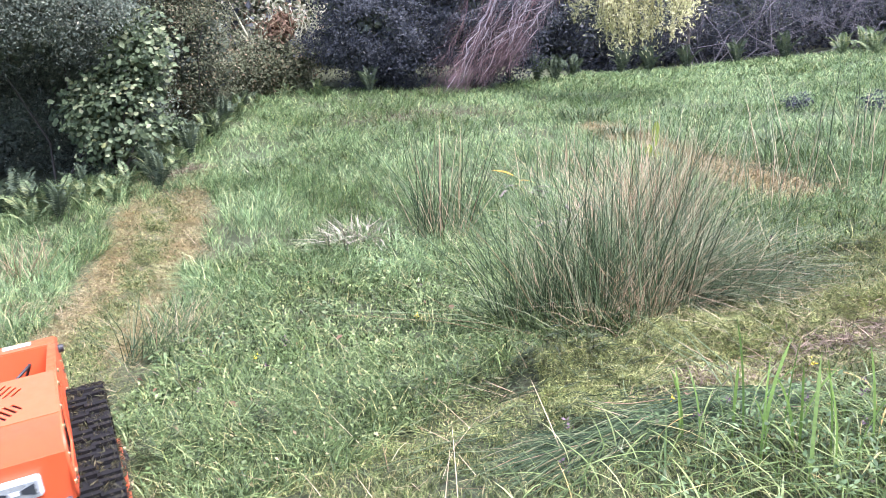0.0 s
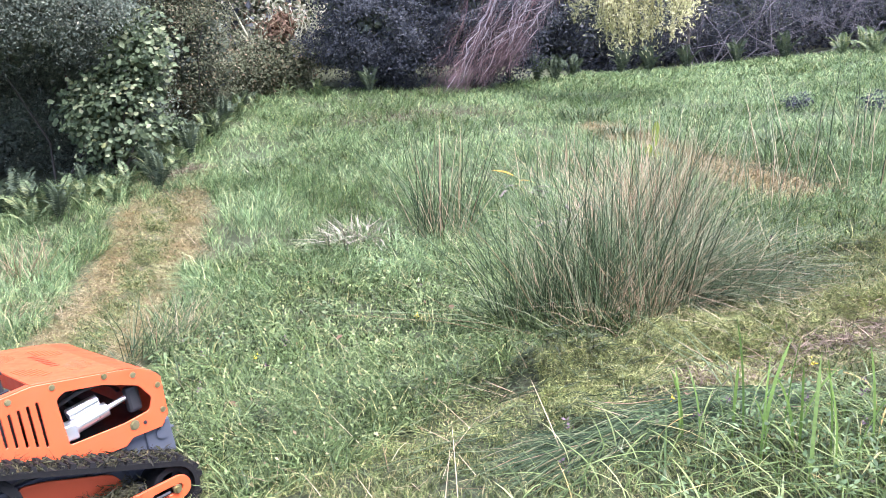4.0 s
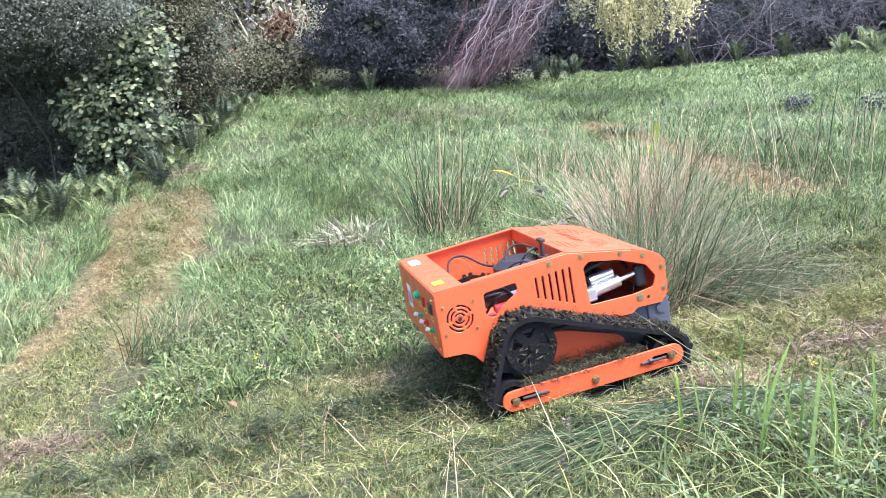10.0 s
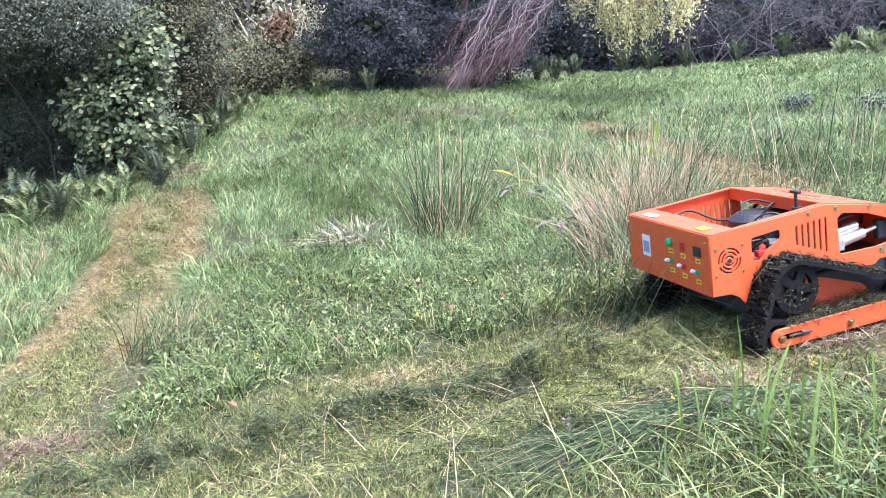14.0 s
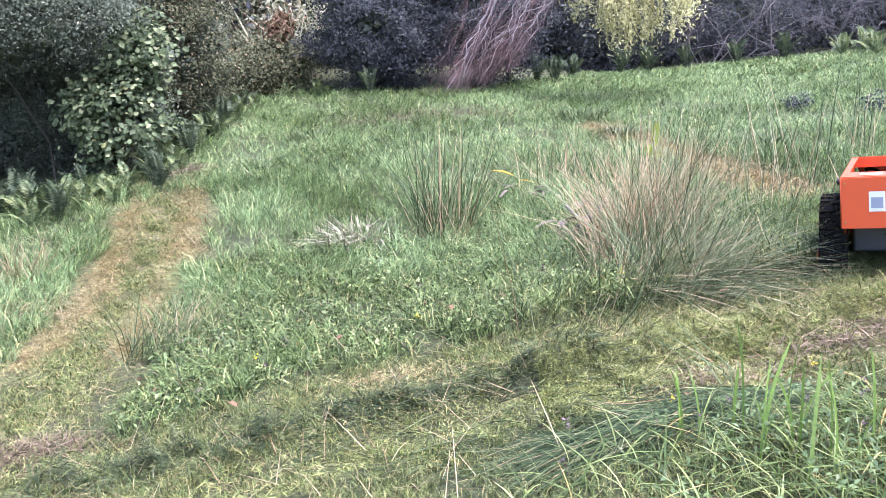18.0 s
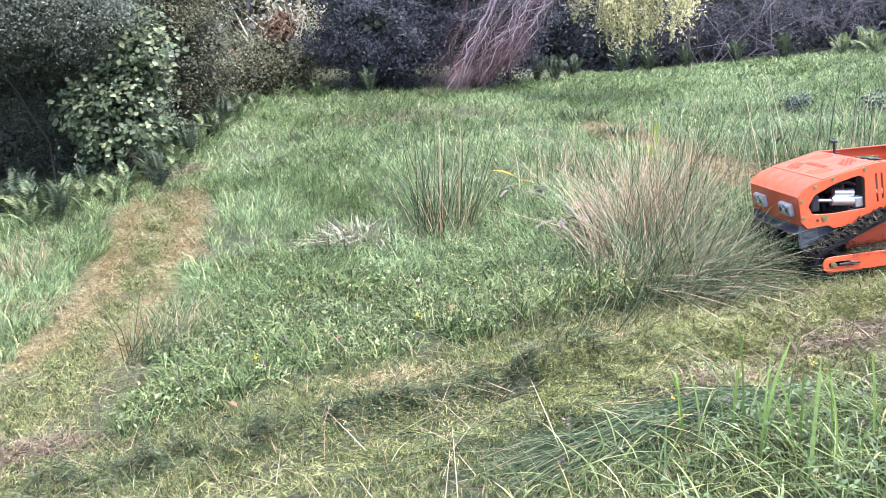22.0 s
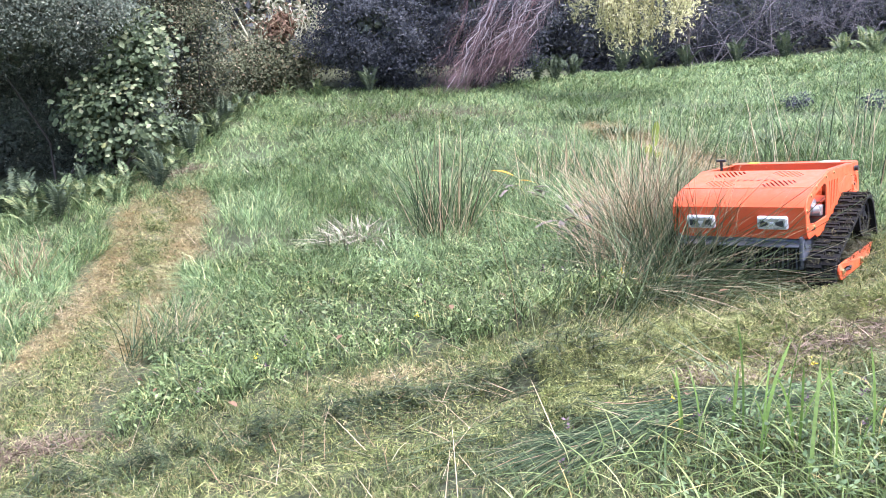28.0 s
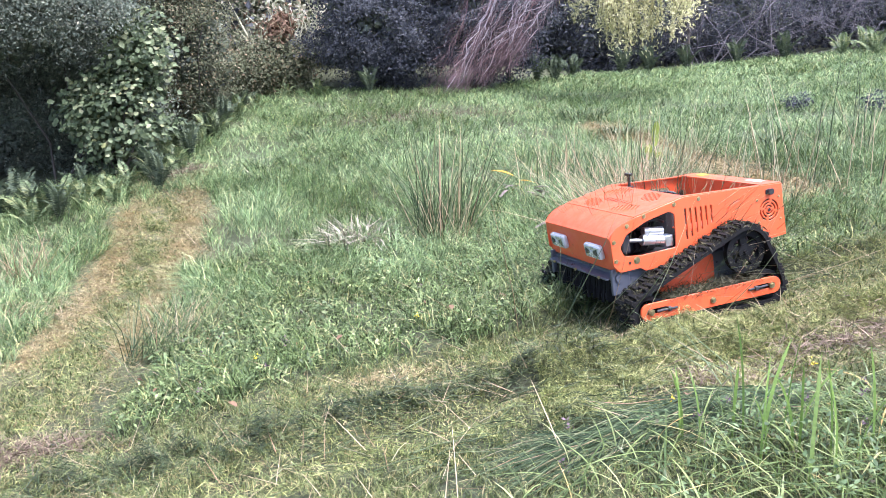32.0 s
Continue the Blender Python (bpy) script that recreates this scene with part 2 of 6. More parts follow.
BROAD = leafy("broad_leaves", [(0.0, (0.047, 0.064, 0.035)), (0.5, (0.102, 0.134, 0.068)), (0.85, (0.177, 0.211, 0.109)), (0.97, (0.296, 0.3, 0.175)), (1.0, (0.282, 0.291, 0.122))], 0.5, 0.25, None, 1.0, 0.18)
# darker copy of the fern green, with the bushes' shade put into the colour
FERN_SHADED = leafy("shaded_fern_fronds", [(0.0, (0.04, 0.055, 0.038)), (0.5, (0.066, 0.086, 0.055)), (1.0, (0.11, 0.134, 0.076))], 0.6, 0.25, None, 1.0, 0.1)
BRONZE = leafy("bronze_green_leaves", [(0.0, (0.065, 0.076, 0.044)), (0.5, (0.12, 0.133, 0.076)), (0.85, (0.184, 0.178, 0.111)), (1.0, (0.315, 0.233, 0.155))], 0.55, 0.2, (0.65, 0.65, 0.6), 1.5, gloss=0.12)
FERN = leafy("fern_fronds", [(0.0, (0.059, 0.09, 0.038)), (0.5, (0.108, 0.148, 0.064)), (0.85, (0.176, 0.219, 0.101)), (1.0, (0.292, 0.295, 0.127))], 0.5, 0.3, None)
PALE_WILLOW = leafy("yellow_green_leaves", [(0.0, (0.340, 0.330, 0.138)), (0.5, (0.540, 0.510, 0.253)), (1.0, (0.720, 0.670, 0.414))], 0.5, 0.4, None)
TWIG_RED = leafy("red_brown_twigs", [(0.0, (0.074, 0.044, 0.047)), (0.6, (0.126, 0.075, 0.081)), (1.0, (0.193, 0.134, 0.129))], 0.75, 0.0, None)
TWIG_GREY = leafy("grey_twigs", [(0.0, (0.064, 0.059, 0.068)), (0.6, (0.123, 0.111, 0.126)), (1.0, (0.208, 0.186, 0.197))], 0.8, 0.0, None)
TWIG_PALE = leafy("pale_twigs", [(0.0, (0.104, 0.092, 0.103)), (0.6, (0.198, 0.174, 0.191)), (1.0, (0.335, 0.290, 0.299))], 0.8, 0.0, None)
FLAX = leafy("flax_blades", [(0.0, (0.13, 0.157, 0.081)), (0.5, (0.339, 0.339, 0.217)), (0.85, (0.587, 0.561, 0.449)), (1.0, (0.469, 0.26, 0.162))], 0.5, 0.2, None)
DEAD_LEAF = leafy("dead_brown_leaves", [(0.0, (0.098, 0.05, 0.028)), (0.6, (0.176, 0.106, 0.062)), (1.0, (0.245, 0.185, 0.112))], 0.7, 0.2, None)
LITTER = leafy("dead_brown_litter", [(0.0, (0.07, 0.046, 0.031)), (0.5, (0.155, 0.112, 0.077)), (1.0, (0.256, 0.198, 0.14))], 0.8, 0.1, None)
GOLD_STUBBLE = leafy("golden_stubble", [(0.0, (0.16, 0.17, 0.05)), (0.5, (0.38, 0.37, 0.14)), (1.0, (0.58, 0.54, 0.28))], 0.6, 0.25, None)
TALL_GRASS = leafy("tall_grass_blades", [(0.0, (0.13, 0.21, 0.045)), (0.6, (0.22, 0.33, 0.08)), (1.0, (0.34, 0.44, 0.15))], 0.45, 0.45, None)
FLAT_RUSH = leafy("flattened_dark_rushes", [(0.0, (0.016, 0.028, 0.012)), (0.4, (0.036, 0.060, 0.024)), (0.75, (0.075, 0.110, 0.048)), (1.0, (0.20, 0.22, 0.12))], 0.5, 0.1, None, 1.0, 0.25)
MINT = leafy("mint_leaves", [(0.0, (0.055, 0.088, 0.038)), (0.5, (0.116, 0.169, 0.074)), (0.9, (0.191, 0.257, 0.116)), (1.0, (0.121, 0.092, 0.07))], 0.55, 0.3, None, 1.0, 0.25)
BLEACHED = leafy("bleached_leaves", [(0.0, (0.185, 0.152, 0.115)), (0.5, (0.353, 0.304, 0.238)), (1.0, (0.521, 0.464, 0.36))], 0.6, 0.2, None)
GREY_LEAF = leafy("dead_grey_leaves", [(0.0, (0.075, 0.054, 0.051)), (0.5, (0.165, 0.130, 0.122)), (1.0, (0.255, 0.187, 0.150))], 0.6, 0.1, None)
YELLOW_LEAF = leafy("yellowed_leaf", [(0.0, (0.60, 0.30, 0.03)), (1.0, (0.70, 0.45, 0.05))], 0.5, 0.3, None)
LIME_LEAF = leafy("lime_leaf", [(0.0, (0.30, 0.36, 0.07)), (1.0, (0.42, 0.46, 0.10))], 0.45, 0.4, None)
PETAL = leafy("yellow_petals", [(0.0, (0.75, 0.55, 0.02)), (1.0, (0.85, 0.68, 0.05))], 0.6, 0.2, None)
MAUVE = leafy("mauve_flower_heads", [(0.0, (0.11, 0.075, 0.085)), (1.0, (0.22, 0.15, 0.18))], 0.7, 0.1, None)


def soil_material():
    m, nt, b = shader("earth_and_thatch")
    at = nt.nodes.new("ShaderNodeAttribute")
    at.attribute_name = "mown"
    fine = noise_fac(nt, 38.0, 6.0, 0.7)
    earth = ramp(nt, fine, [(0.3, (0.020, 0.018, 0.010)), (0.5, (0.045, 0.050, 0.020)), (0.7, (0.085, 0.095, 0.040))])
    thatch = ramp(nt, fine, [(0.28, (0.09, 0.07, 0.042)), (0.5, (0.27, 0.22, 0.13)), (0.72, (0.43, 0.36, 0.235))])
    patches = ramp(nt, noise_fac(nt, 3.2, 4.0), [(0.35, (0.66, 0.72, 0.52)), (0.65, (1, 1, 1))])
    thatch = mix(nt, thatch, patches, 1.0, "MULTIPLY")
    nt.links.new(mix(nt, earth, thatch, at.outputs["Fac"]), b.inputs["Base Color"])
    b.inputs["Roughness"].default_value = 0.95
    bump(nt, b, fine, 0.9, 0.02)
    return m


SOIL = soil_material()


def painted(name, col, rough=0.35, dirt=0.35, metal=0.0, dirt_col=(0.10, 0.08, 0.05), coat=0.0, spec=0.5):
    m, nt, b = shader(name)
    blot = ramp(nt, noise_fac(nt, 6.0, 5.0, 0.65), [(0.42, (0, 0, 0)), (0.75, (1, 1, 1))])
    fleck = ramp(nt, noise_fac(nt, 60.0, 4.0, 0.7), [(0.55, (0, 0, 0)), (0.75, (1, 1, 1))])
    mult = nt.nodes.new("ShaderNodeMath")
    mult.operation = "MULTIPLY_ADD"
    nt.links.new(blot, mult.inputs[0])
    nt.links.new(fleck, mult.inputs[1])
    mult.inputs[2].default_value = 0.0
    sc = nt.nodes.new("ShaderNodeMath")
    sc.operation = "MULTIPLY"
    sc.inputs[1].default_value = dirt
    nt.links.new(mult.outputs[0], sc.inputs[0])
    shade = ramp(nt, noise_fac(nt, 2.5, 3.0), [(0.3, tuple(c * 0.93 for c in col)), (0.7, col)])
    nt.links.new(mix(nt, shade, dirt_col, sc.outputs[0]), b.inputs["Base Color"])
    rg = ramp(nt, noise_fac(nt, 14.0, 4.0), [(0.3, (rough * 0.8,) * 3), (0.7, (min(1, rough * 1.35),) * 3)])
    nt.links.new(rg, b.inputs["Roughness"])
    b.inputs["Metallic"].default_value = metal
    bump(nt, b, noise_fac(nt, 220.0, 2.0), 0.06, 0.002)
    b.inputs["Coat Weight"].default_value = coat
    b.inputs["Specular IOR Level"].default_value = spec
    b.inputs["Coat Roughness"].default_value = 0.26
    return m


ORANGE = painted("orange_powder_coat", (0.66, 0.098, 0.028), 0.42, 0.30, coat=0.2)
BLACK_STEEL = painted("black_steel", (0.022, 0.022, 0.025), 0.45, 0.35)
DECK_STEEL = painted("blue_black_deck_steel", (0.10, 0.108, 0.135), 0.32, 0.4, 0.3)
RUBBER = painted("muddy_black_rubber", (0.012, 0.0115, 0.012), 0.85, 1.6, 0.0, (0.045, 0.038, 0.026), spec=0.12)
WHEEL = painted("muddy_black_iron", (0.009, 0.009, 0.010), 0.75, 1.2, 0.0, (0.04, 0.035, 0.024), spec=0.15)
SILVER = painted("brushed_aluminium", (0.72, 0.72, 0.73), 0.32, 0.2, 0.9)
BOLT = painted("yellow_zinc_bolt", (0.42, 0.36, 0.20), 0.35, 0.4, 0.9)
WHITE_PLASTIC = painted("white_lamp_housing", (0.60, 0.60, 0.60), 0.3, 0.15)
REFLECTOR = painted("grey_lamp_reflector", (0.62, 0.64, 0.68), 0.25, 0.1, 0.6)
LENS_DARK = painted("dark_lamp_cell", (0.06, 0.065, 0.075), 0.12, 0.1, 0.3)
HOSE = painted("black_hose", (0.015, 0.015, 0.016), 0.5, 0.3)
RED_PLASTIC = painted("red_plastic", (0.45, 0.03, 0.03), 0.35, 0.2)
GREEN_PLASTIC = painted("green_button", (0.02, 0.38, 0.16), 0.3, 0.1)
YELLOW_LABEL = painted("yellow_sticker", (0.85, 0.60, 0.02), 0.45, 0.15)
WHITE_LABEL = painted("white_sticker", (0.78, 0.80, 0.82), 0.45, 0.15)
GREY_PRINT = painted("grey_print", (0.30, 0.33, 0.42), 0.5, 0.1)
LOGO = painted("red_brown_print", (0.50, 0.06, 0.02), 0.4, 0.2)
BARK = painted("brown_bark", (0.055, 0.045, 0.036), 0.9, 0.5)
DEAD_WOOD = painted("grey_dead_wood", (0.26, 0.23, 0.22), 0.9, 0.6)
MUD = leafy("clinging_cut_grass", [(0.0, (0.02, 0.017, 0.009)), (0.5, (0.037, 0.034, 0.014)), (0.85, (0.056, 0.056, 0.021)), (1.0, (0.122, 0.098, 0.047))], 0.7, 0.1, None)

# ---------------------------------------------------------------- ground: one sheet out to the horizon
def build_ground():
    xs = np.concatenate([-np.geomspace(400, 10.2, 26), np.arange(-10, -4, 0.25), np.arange(-4, 4.5, 0.04), np.arange(4.5, 12, 0.25), np.geomspace(12.2, 400, 26)])
    ys = np.concatenate([-np.geomspace(400, 2.2, 24), np.arange(-2, 1.9, 0.3), np.arange(1.9, 8, 0.04), np.arange(8, 22, 0.25), np.geomspace(22.3, 400, 26)])
    gx, gy = np.meshgrid(xs, ys)
    gz = ground_z(gx, gy)
    w, h = len(xs), len(ys)
    i = (np.arange(h - 1)[:, None] * w + np.arange(w - 1)[None, :]).ravel()
    me = raw_mesh("ground", np.stack([gx, gy, gz], -1).reshape(-1, 3), np.stack([i, i + 1, i + w + 1, i + w], 1), [SOIL], True)
    mown = np.clip(1.25 - along(gx, gy, STRIP_LEFT) / 0.5, 0, 1) * np.clip(gy - 4.2, 0, 1) * np.clip((8.9 - gy) * 4, 0, 1) * np.clip(0.45 + 2.2 * np.abs(along(gx, gy, STRIP_LEFT) - 0.0), 0.45, 1)
    mown = np.maximum(mown, np.clip(1.3 - along(gx, gy, STRIP_HEAP) / 0.5, 0, 1) * np.clip(1.5 * (gx - 0.7), 0, 1))
    mown = np.maximum(mown, 0.7 * np.clip(1.3 - along(gx, gy, STRIP_BACK) / 0.26, 0, 1) * np.clip(gy - 5.6, 0, 1))
    at = me.attributes.new("mown", "FLOAT", "POINT")
    at.data.foreach_set("value", np.clip(mown, 0, 1).ravel().astype(np.float32))
    return tagged(new("ground", me), "uneven sloping earth with thatch and mown strips", "ground", kind="structure")


build_ground()


# ---------------------------------------------------------------- blades, stems and leaves as arrays
def blade_arrays(p, h, w, yaw, bend, twist=None, seg=2):
    """Curved blades: p (n,3) feet, heights, widths, lean directions and how far they lean."""
    n = len(p)
    d = np.stack([np.cos(yaw), np.sin(yaw), np.zeros(n)], 1)
    a = yaw + math.pi / 2 + (RNG.normal(0, 0.9, n) if twist is None else twist)
    e = np.stack([np.cos(a), np.sin(a), np.zeros(n)], 1)
    rings = []
    for j in range(seg + 1):
        s = j / seg
        c = p + d * (bend * h * s * s * 0.85)[:, None]
        c[:, 2] += h * (s - 0.42 * np.minimum(bend, 1.9) * s * s)
        if j == seg:
            rings.append(c)
        else:
            k = 0.8 if j == 0 else 1.0 - 0.35 * max(0, s - 0.5)
            rings += [c - e * (w * k / 2)[:, None], c + e * (w * k / 2)[:, None]]
    v = np.stack(rings, 1).reshape(-1, 3)
    b = np.arange(n)[:, None] * (2 * seg + 1)
    quads = [b + np.array([[2 * j, 2 * j + 1, 2 * j + 3, 2 * j + 2]]) for j in range(seg - 1)]
    return v, [np.concatenate(quads), b + np.array([[2 * seg - 2, 2 * seg - 1, 2 * seg]])]


def stem_arrays(p, h, r, yaw, bend, droop=0.0):
    """Round thin stems with three sides, tapering to a point."""
    n = len(p)
    d = np.stack([np.cos(yaw), np.sin(yaw), np.zeros(n)], 1)
    rings = []
    for s, k in ((0.0, 1.0), (0.4, 0.9), (0.75, 0.6)):
        c = p + d * (h * (bend * s + droop * s * s))[:, None]
        c[:, 2] += h * s * np.sqrt(np.clip(1 - (bend * 0.8) ** 2, 0.04, 1)) - h * droop * 0.5 * s * s
        for j in range(3):
            o = np.array([math.cos(j * 2.094), math.sin(j * 2.094), 0.35 * math.cos(j * 2.094)])
            rings.append(c + o[None] * (r * k)[:, None])
    tip = p + d * (h * (bend + droop))[:, None]
    tip[:, 2] += h * np.sqrt(np.clip(1 - (bend * 0.8) ** 2, 0.04, 1)) - h * droop * 0.5
    v = np.stack(rings + [tip], 1).reshape(-1, 3)
    b = np.arange(n)[:, None] * 10
    quads = [[i + j, i + (j + 1) % 3, i + 3 + (j + 1) % 3, i + 3 + j] for i in (0, 3) for j in range(3)]
    tris = [[6 + j, 6 + (j + 1) % 3, 9] for j in range(3)]
    return v, [(b[:, None] + np.array([quads])).reshape(-1, 4), (b[:, None] + np.array([tris])).reshape(-1, 3)]


def leaf_arrays(p, size, narrow, nrm, roll=None, simple=False, rim=0):
    """Folded leaves; nrm: the way each one faces. simple: two triangles; rim: a rounded outline with that many points."""
    n = len(p)
    nrm = nrm / np.maximum(np.linalg.norm(nrm, axis=1, keepdims=True), 1e-6)
    ref = RNG.normal(size=(n, 3)) if roll is None else roll
    t = np.cross(nrm, ref)
    t /= np.maximum(np.linalg.norm(t, axis=1, keepdims=True), 1e-6)
    s = np.cross(nrm, t)
    L, W = size[:, None], (size * narrow)[:, None]
    if rim:
        ring = [p + nrm * W * 0.02]
        for k in range(rim):
            a = 2 * math.pi * k / rim
            u, w = math.cos(a), math.sin(a)
            ring.append(p + t * L / 2 * (u if u < 0.9 else 1.15) + s * W / 2 * w * (1.0 - 0.25 * u) + nrm * (W * (0.14 * abs(w)) - L * 0.10 * max(u, 0) ** 2))
        v = np.stack(ring, 1).reshape(-1, 3)
        b = np.arange(n)[:, None, None] * (rim + 1)
        return v, [(b + np.array([[[0, 1 + k, 1 + (k + 1) % rim] for k in range(rim)]])).reshape(-1, 3)]
    base, tip = p - t * L / 2, p + t * L / 2 - nrm * W * 0.2
    l, r = p + s * W / 2 + nrm * W * 0.15 - t * L * 0.05, p - s * W / 2 + nrm * W * 0.15 - t * L * 0.05
    if simple:
        v = np.stack([base, l, tip, r], 1).reshape(-1, 3)
        b = np.arange(n)[:, None, None] * 4
        return v, [(b + np.array([[[0, 2, 1], [0, 3, 2]]])).reshape(-1, 3)]
    v = np.stack([base, l, tip, r, p + nrm * W * 0.02], 1).reshape(-1, 3)
    b = np.arange(n)[:, None, None] * 5
    return v, [(b + np.array([[[0, 4, 1], [4, 2, 1], [0, 3, 4], [3, 2, 4]]])).reshape(-1, 3)]


def merge(*sets):
    vs, quads, tris, k = [], [], [], 0
    for v, fs in sets:
        vs.append(v)
        for fc in fs:
            (quads if fc.shape[1] == 4 else tris).append(fc + k)
        k += len(v)
    out = ([np.concatenate(quads)] if quads else []) + ([np.concatenate(tris)] if tris else [])
    return np.concatenate(vs), out


def stuff(name, label, category, mat, *sets):
    v, fs = merge(*sets)
    return tagged(new(name, raw_mesh(name, v, fs, [mat])), label, category, kind="stuff")


def spread(n, y0, y1, power=1.0, margin=0.5):
    """Points over the field between two distances, thicker near the camera for a higher power."""
    u = RNG.random(n)
    y = y0 + (y1 - y0) * u ** power
    x = (RNG.random(n) * 2 - 1) * (0.54 * y + margin)
    return x, y


def feet(x, y, lift=0.0):
    return np.stack([x, y, ground_z(x, y) + lift], 1)


def uni(n, a, b):
    return RNG.uniform(a, b, n)


def near_edge(x):
    """The line below which the long bank grass grows."""
    return np.interp(x, [0.05, 0.12, 0.44, 0.74, 1.04, 1.33, 1.76, 3.0], [2.45, 2.66, 2.88, 3.00, 3.10, 3.08, 3.20, 3.55])


def zones(x, y):
    z = dict(left=along(x, y, STRIP_LEFT), heap=along(x, y, STRIP_HEAP), back=along(x, y, STRIP_BACK), one=along(x, y, PASS_ONE))
    z["bank"] = (y < near_edge(x)) & (x > 0.05)
    pass_y = np.interp(x, [r[0] for r in PASS_ONE], [r[1] for r in PASS_ONE])
    z["lawn"] = (y < pass_y) | ((x < -1.5) & (y < 4.4)) | (z["one"] < 0.52)
    z["strip"] = (z["left"] < 0.46 + lumps(x, y, 0.3, 0.10, 3.0)) & (y > 3.6) & (y < 8.75 + lumps(x, y, 0.2, 0.25)) | (z["heap"] < 0.40) & (x > 0.45) | (z["back"] < 0.20 + 0.16 * np.clip((8.4 - y) / 2, 0, 1)) & (y > 6.2)
    return z


def field_edge(x):
    """Where the field ends at the bushes."""
    return np.interp(x, [-6, -4.44, -3.42, -3.0, -2.85, -2.5, -1.9, -1.2, -0.5, 0.1, 0.8, 1.6, 2.8, 5.2, 8, 12], [9.2, 9.2, 9.3, 11.2, 12.8, 13.4, 13.3, 13.2, 12.9, 12.8, 13.3, 14.8, 16.9, 19.2, 19.6, 20.0])


def grow_meadow():
    sets = []
    for n, y0, y1, hh, ww in ((130000, 5.4, 9.0, (0.10, 0.30), 0.0042), (150000, 8.5, 14.5, (0.10, 0.28), 0.0058), (85000, 13.5, 20.5, (0.12, 0.28), 0.011)):
        x, y = spread(n, y0, y1, 0.9, 0.8)
        z = zones(x, y)
        tuft = lumps(x, y, 0.22, 0.5, 4.0) + lumps(x, y, 0.9, 0.5, 2.0) + lumps(x, y, 0.08, 0.4, 1.0)
        ok = ~z["strip"] & ~z["bank"] & (y < field_edge(x) + 0.4) & (RNG.random(n) < 0.72 + 0.8 * tuft)
        x, y, tuft = x[ok], y[ok], tuft[ok]
        m = len(x)
        h = uni(m, *hh) * (1 + 0.38 * np.clip(tuft, -0.8, 1.2))
        yaw = 2.2 * np.sin(x * 1.7 + 1.3 * np.cos(y * 2.1)) + RNG.normal(0, 1.5, m)
        sets.append(blade_arrays(feet(x, y), h, uni(m, 0.5, 1.4) * ww, yaw, uni(m, 0.5, 2.0) if y0 < 8 else uni(m, 0.9, 2.2)))
    stuff("meadow_grass", "long arching silvery green meadow grass on the slope", "grass", MEADOW, *sets)


def grow_weeds():
    x, y = spread(150000, 2.6, 6.6, 0.85, 0.4)
    z = zones(x, y)
    tuft = lumps(x, y, 0.12, 0.6, 1.0) + lumps(x, y, 0.45, 0.4, 5.0) + lumps(x, y, 0.05, 0.4, 3.0)
    ok = ~z["strip"] & ~z["bank"] & ~z["lawn"] & (RNG.random(len(x)) < 0.6 + 0.8 * tuft)
    x, y, tuft = x[ok], y[ok], tuft[ok]
    m = len(x)
    h = uni(m, 0.05, 0.17) * (1 + 0.4 * tuft)
    stuff("field_grass", "ankle-high green grass mixed through the clover", "grass", FIELD, blade_arrays(feet(x, y), h, np.where(RNG.random(m) < 0.25, uni(m, 0.006, 0.0095), uni(m, 0.0026, 0.006)), uni(m, 0, 6.28), uni(m, 0.4, 2.0)))
    x, y = spread(95000, 2.8, 6.9, 0.9, 0.4)
    z = zones(x, y)
    patchy = lumps(x, y, 0.16, 0.6, 7.0) + RNG.normal(0, 0.3, len(x))
    ok = ~z["strip"] & ~z["bank"] & ~z["lawn"] & (patchy > 0.22) & (np.abs(x + 0.2 - 0.1 * y) < 1.8)
    x, y = x[ok], y[ok]
    m = len(x)
    nrm = RNG.normal(0, 0.6, (m, 3)) + np.array([0, -0.15, 1.0])
    stuff("clover", "small matt green clover and mint leaves", "weeds", WEED, leaf_arrays(feet(x, y) + np.stack([0 * x, 0 * x, uni(m, 0.02, 0.13)], 1), uni(m, 0.012, 0.036), 0.48, nrm))
    # pale dry stalks lying through the grass
    x, y = spread(2300, 2.2, 9.0, 0.8, 0.4)
    ok = ~zones(x, y)["bank"]
    x, y = x[ok], y[ok]
    m = len(x)
    stuff("dry_stalks", "pale dry stalks lying in the grass", "stalks", DRY_RUSH,
          stem_arrays(feet(x, y, 0.03), uni(m, 0.06, 0.22), uni(m, 0.0010, 0.0020), uni(m, 0, 6.28), uni(m, 1.0, 1.24), uni(m, 0, 0.1)))


def grow_lawn():
    x, y = spread(230000, 1.9, 5.2, 0.8, 0.4)
    z = zones(x, y)
    ok = z["lawn"] & ~z["bank"] & ~((z["strip"]) & (RNG.random(len(x)) < 0.8)) & (RNG.random(len(x)) < 0.62 + 1.0 * lumps(x, y, 0.14, 0.6, 2.0) + 0.8 * lumps(x, y, 0.05, 0.6, 6.0))
    x, y = x[ok], y[ok]
    m = len(x)
    stuff("mown_grass", "short light green mown grass", "grass", LAWN, blade_arrays(feet(x, y), uni(m, 0.025, 0.085) * np.where(along(x, y, TRACK_OUT) < 0.2, 0.5, 1.0), uni(m, 0.0020, 0.0045), uni(m, 0, 6.28), uni(m, 0.3, 2.0)))


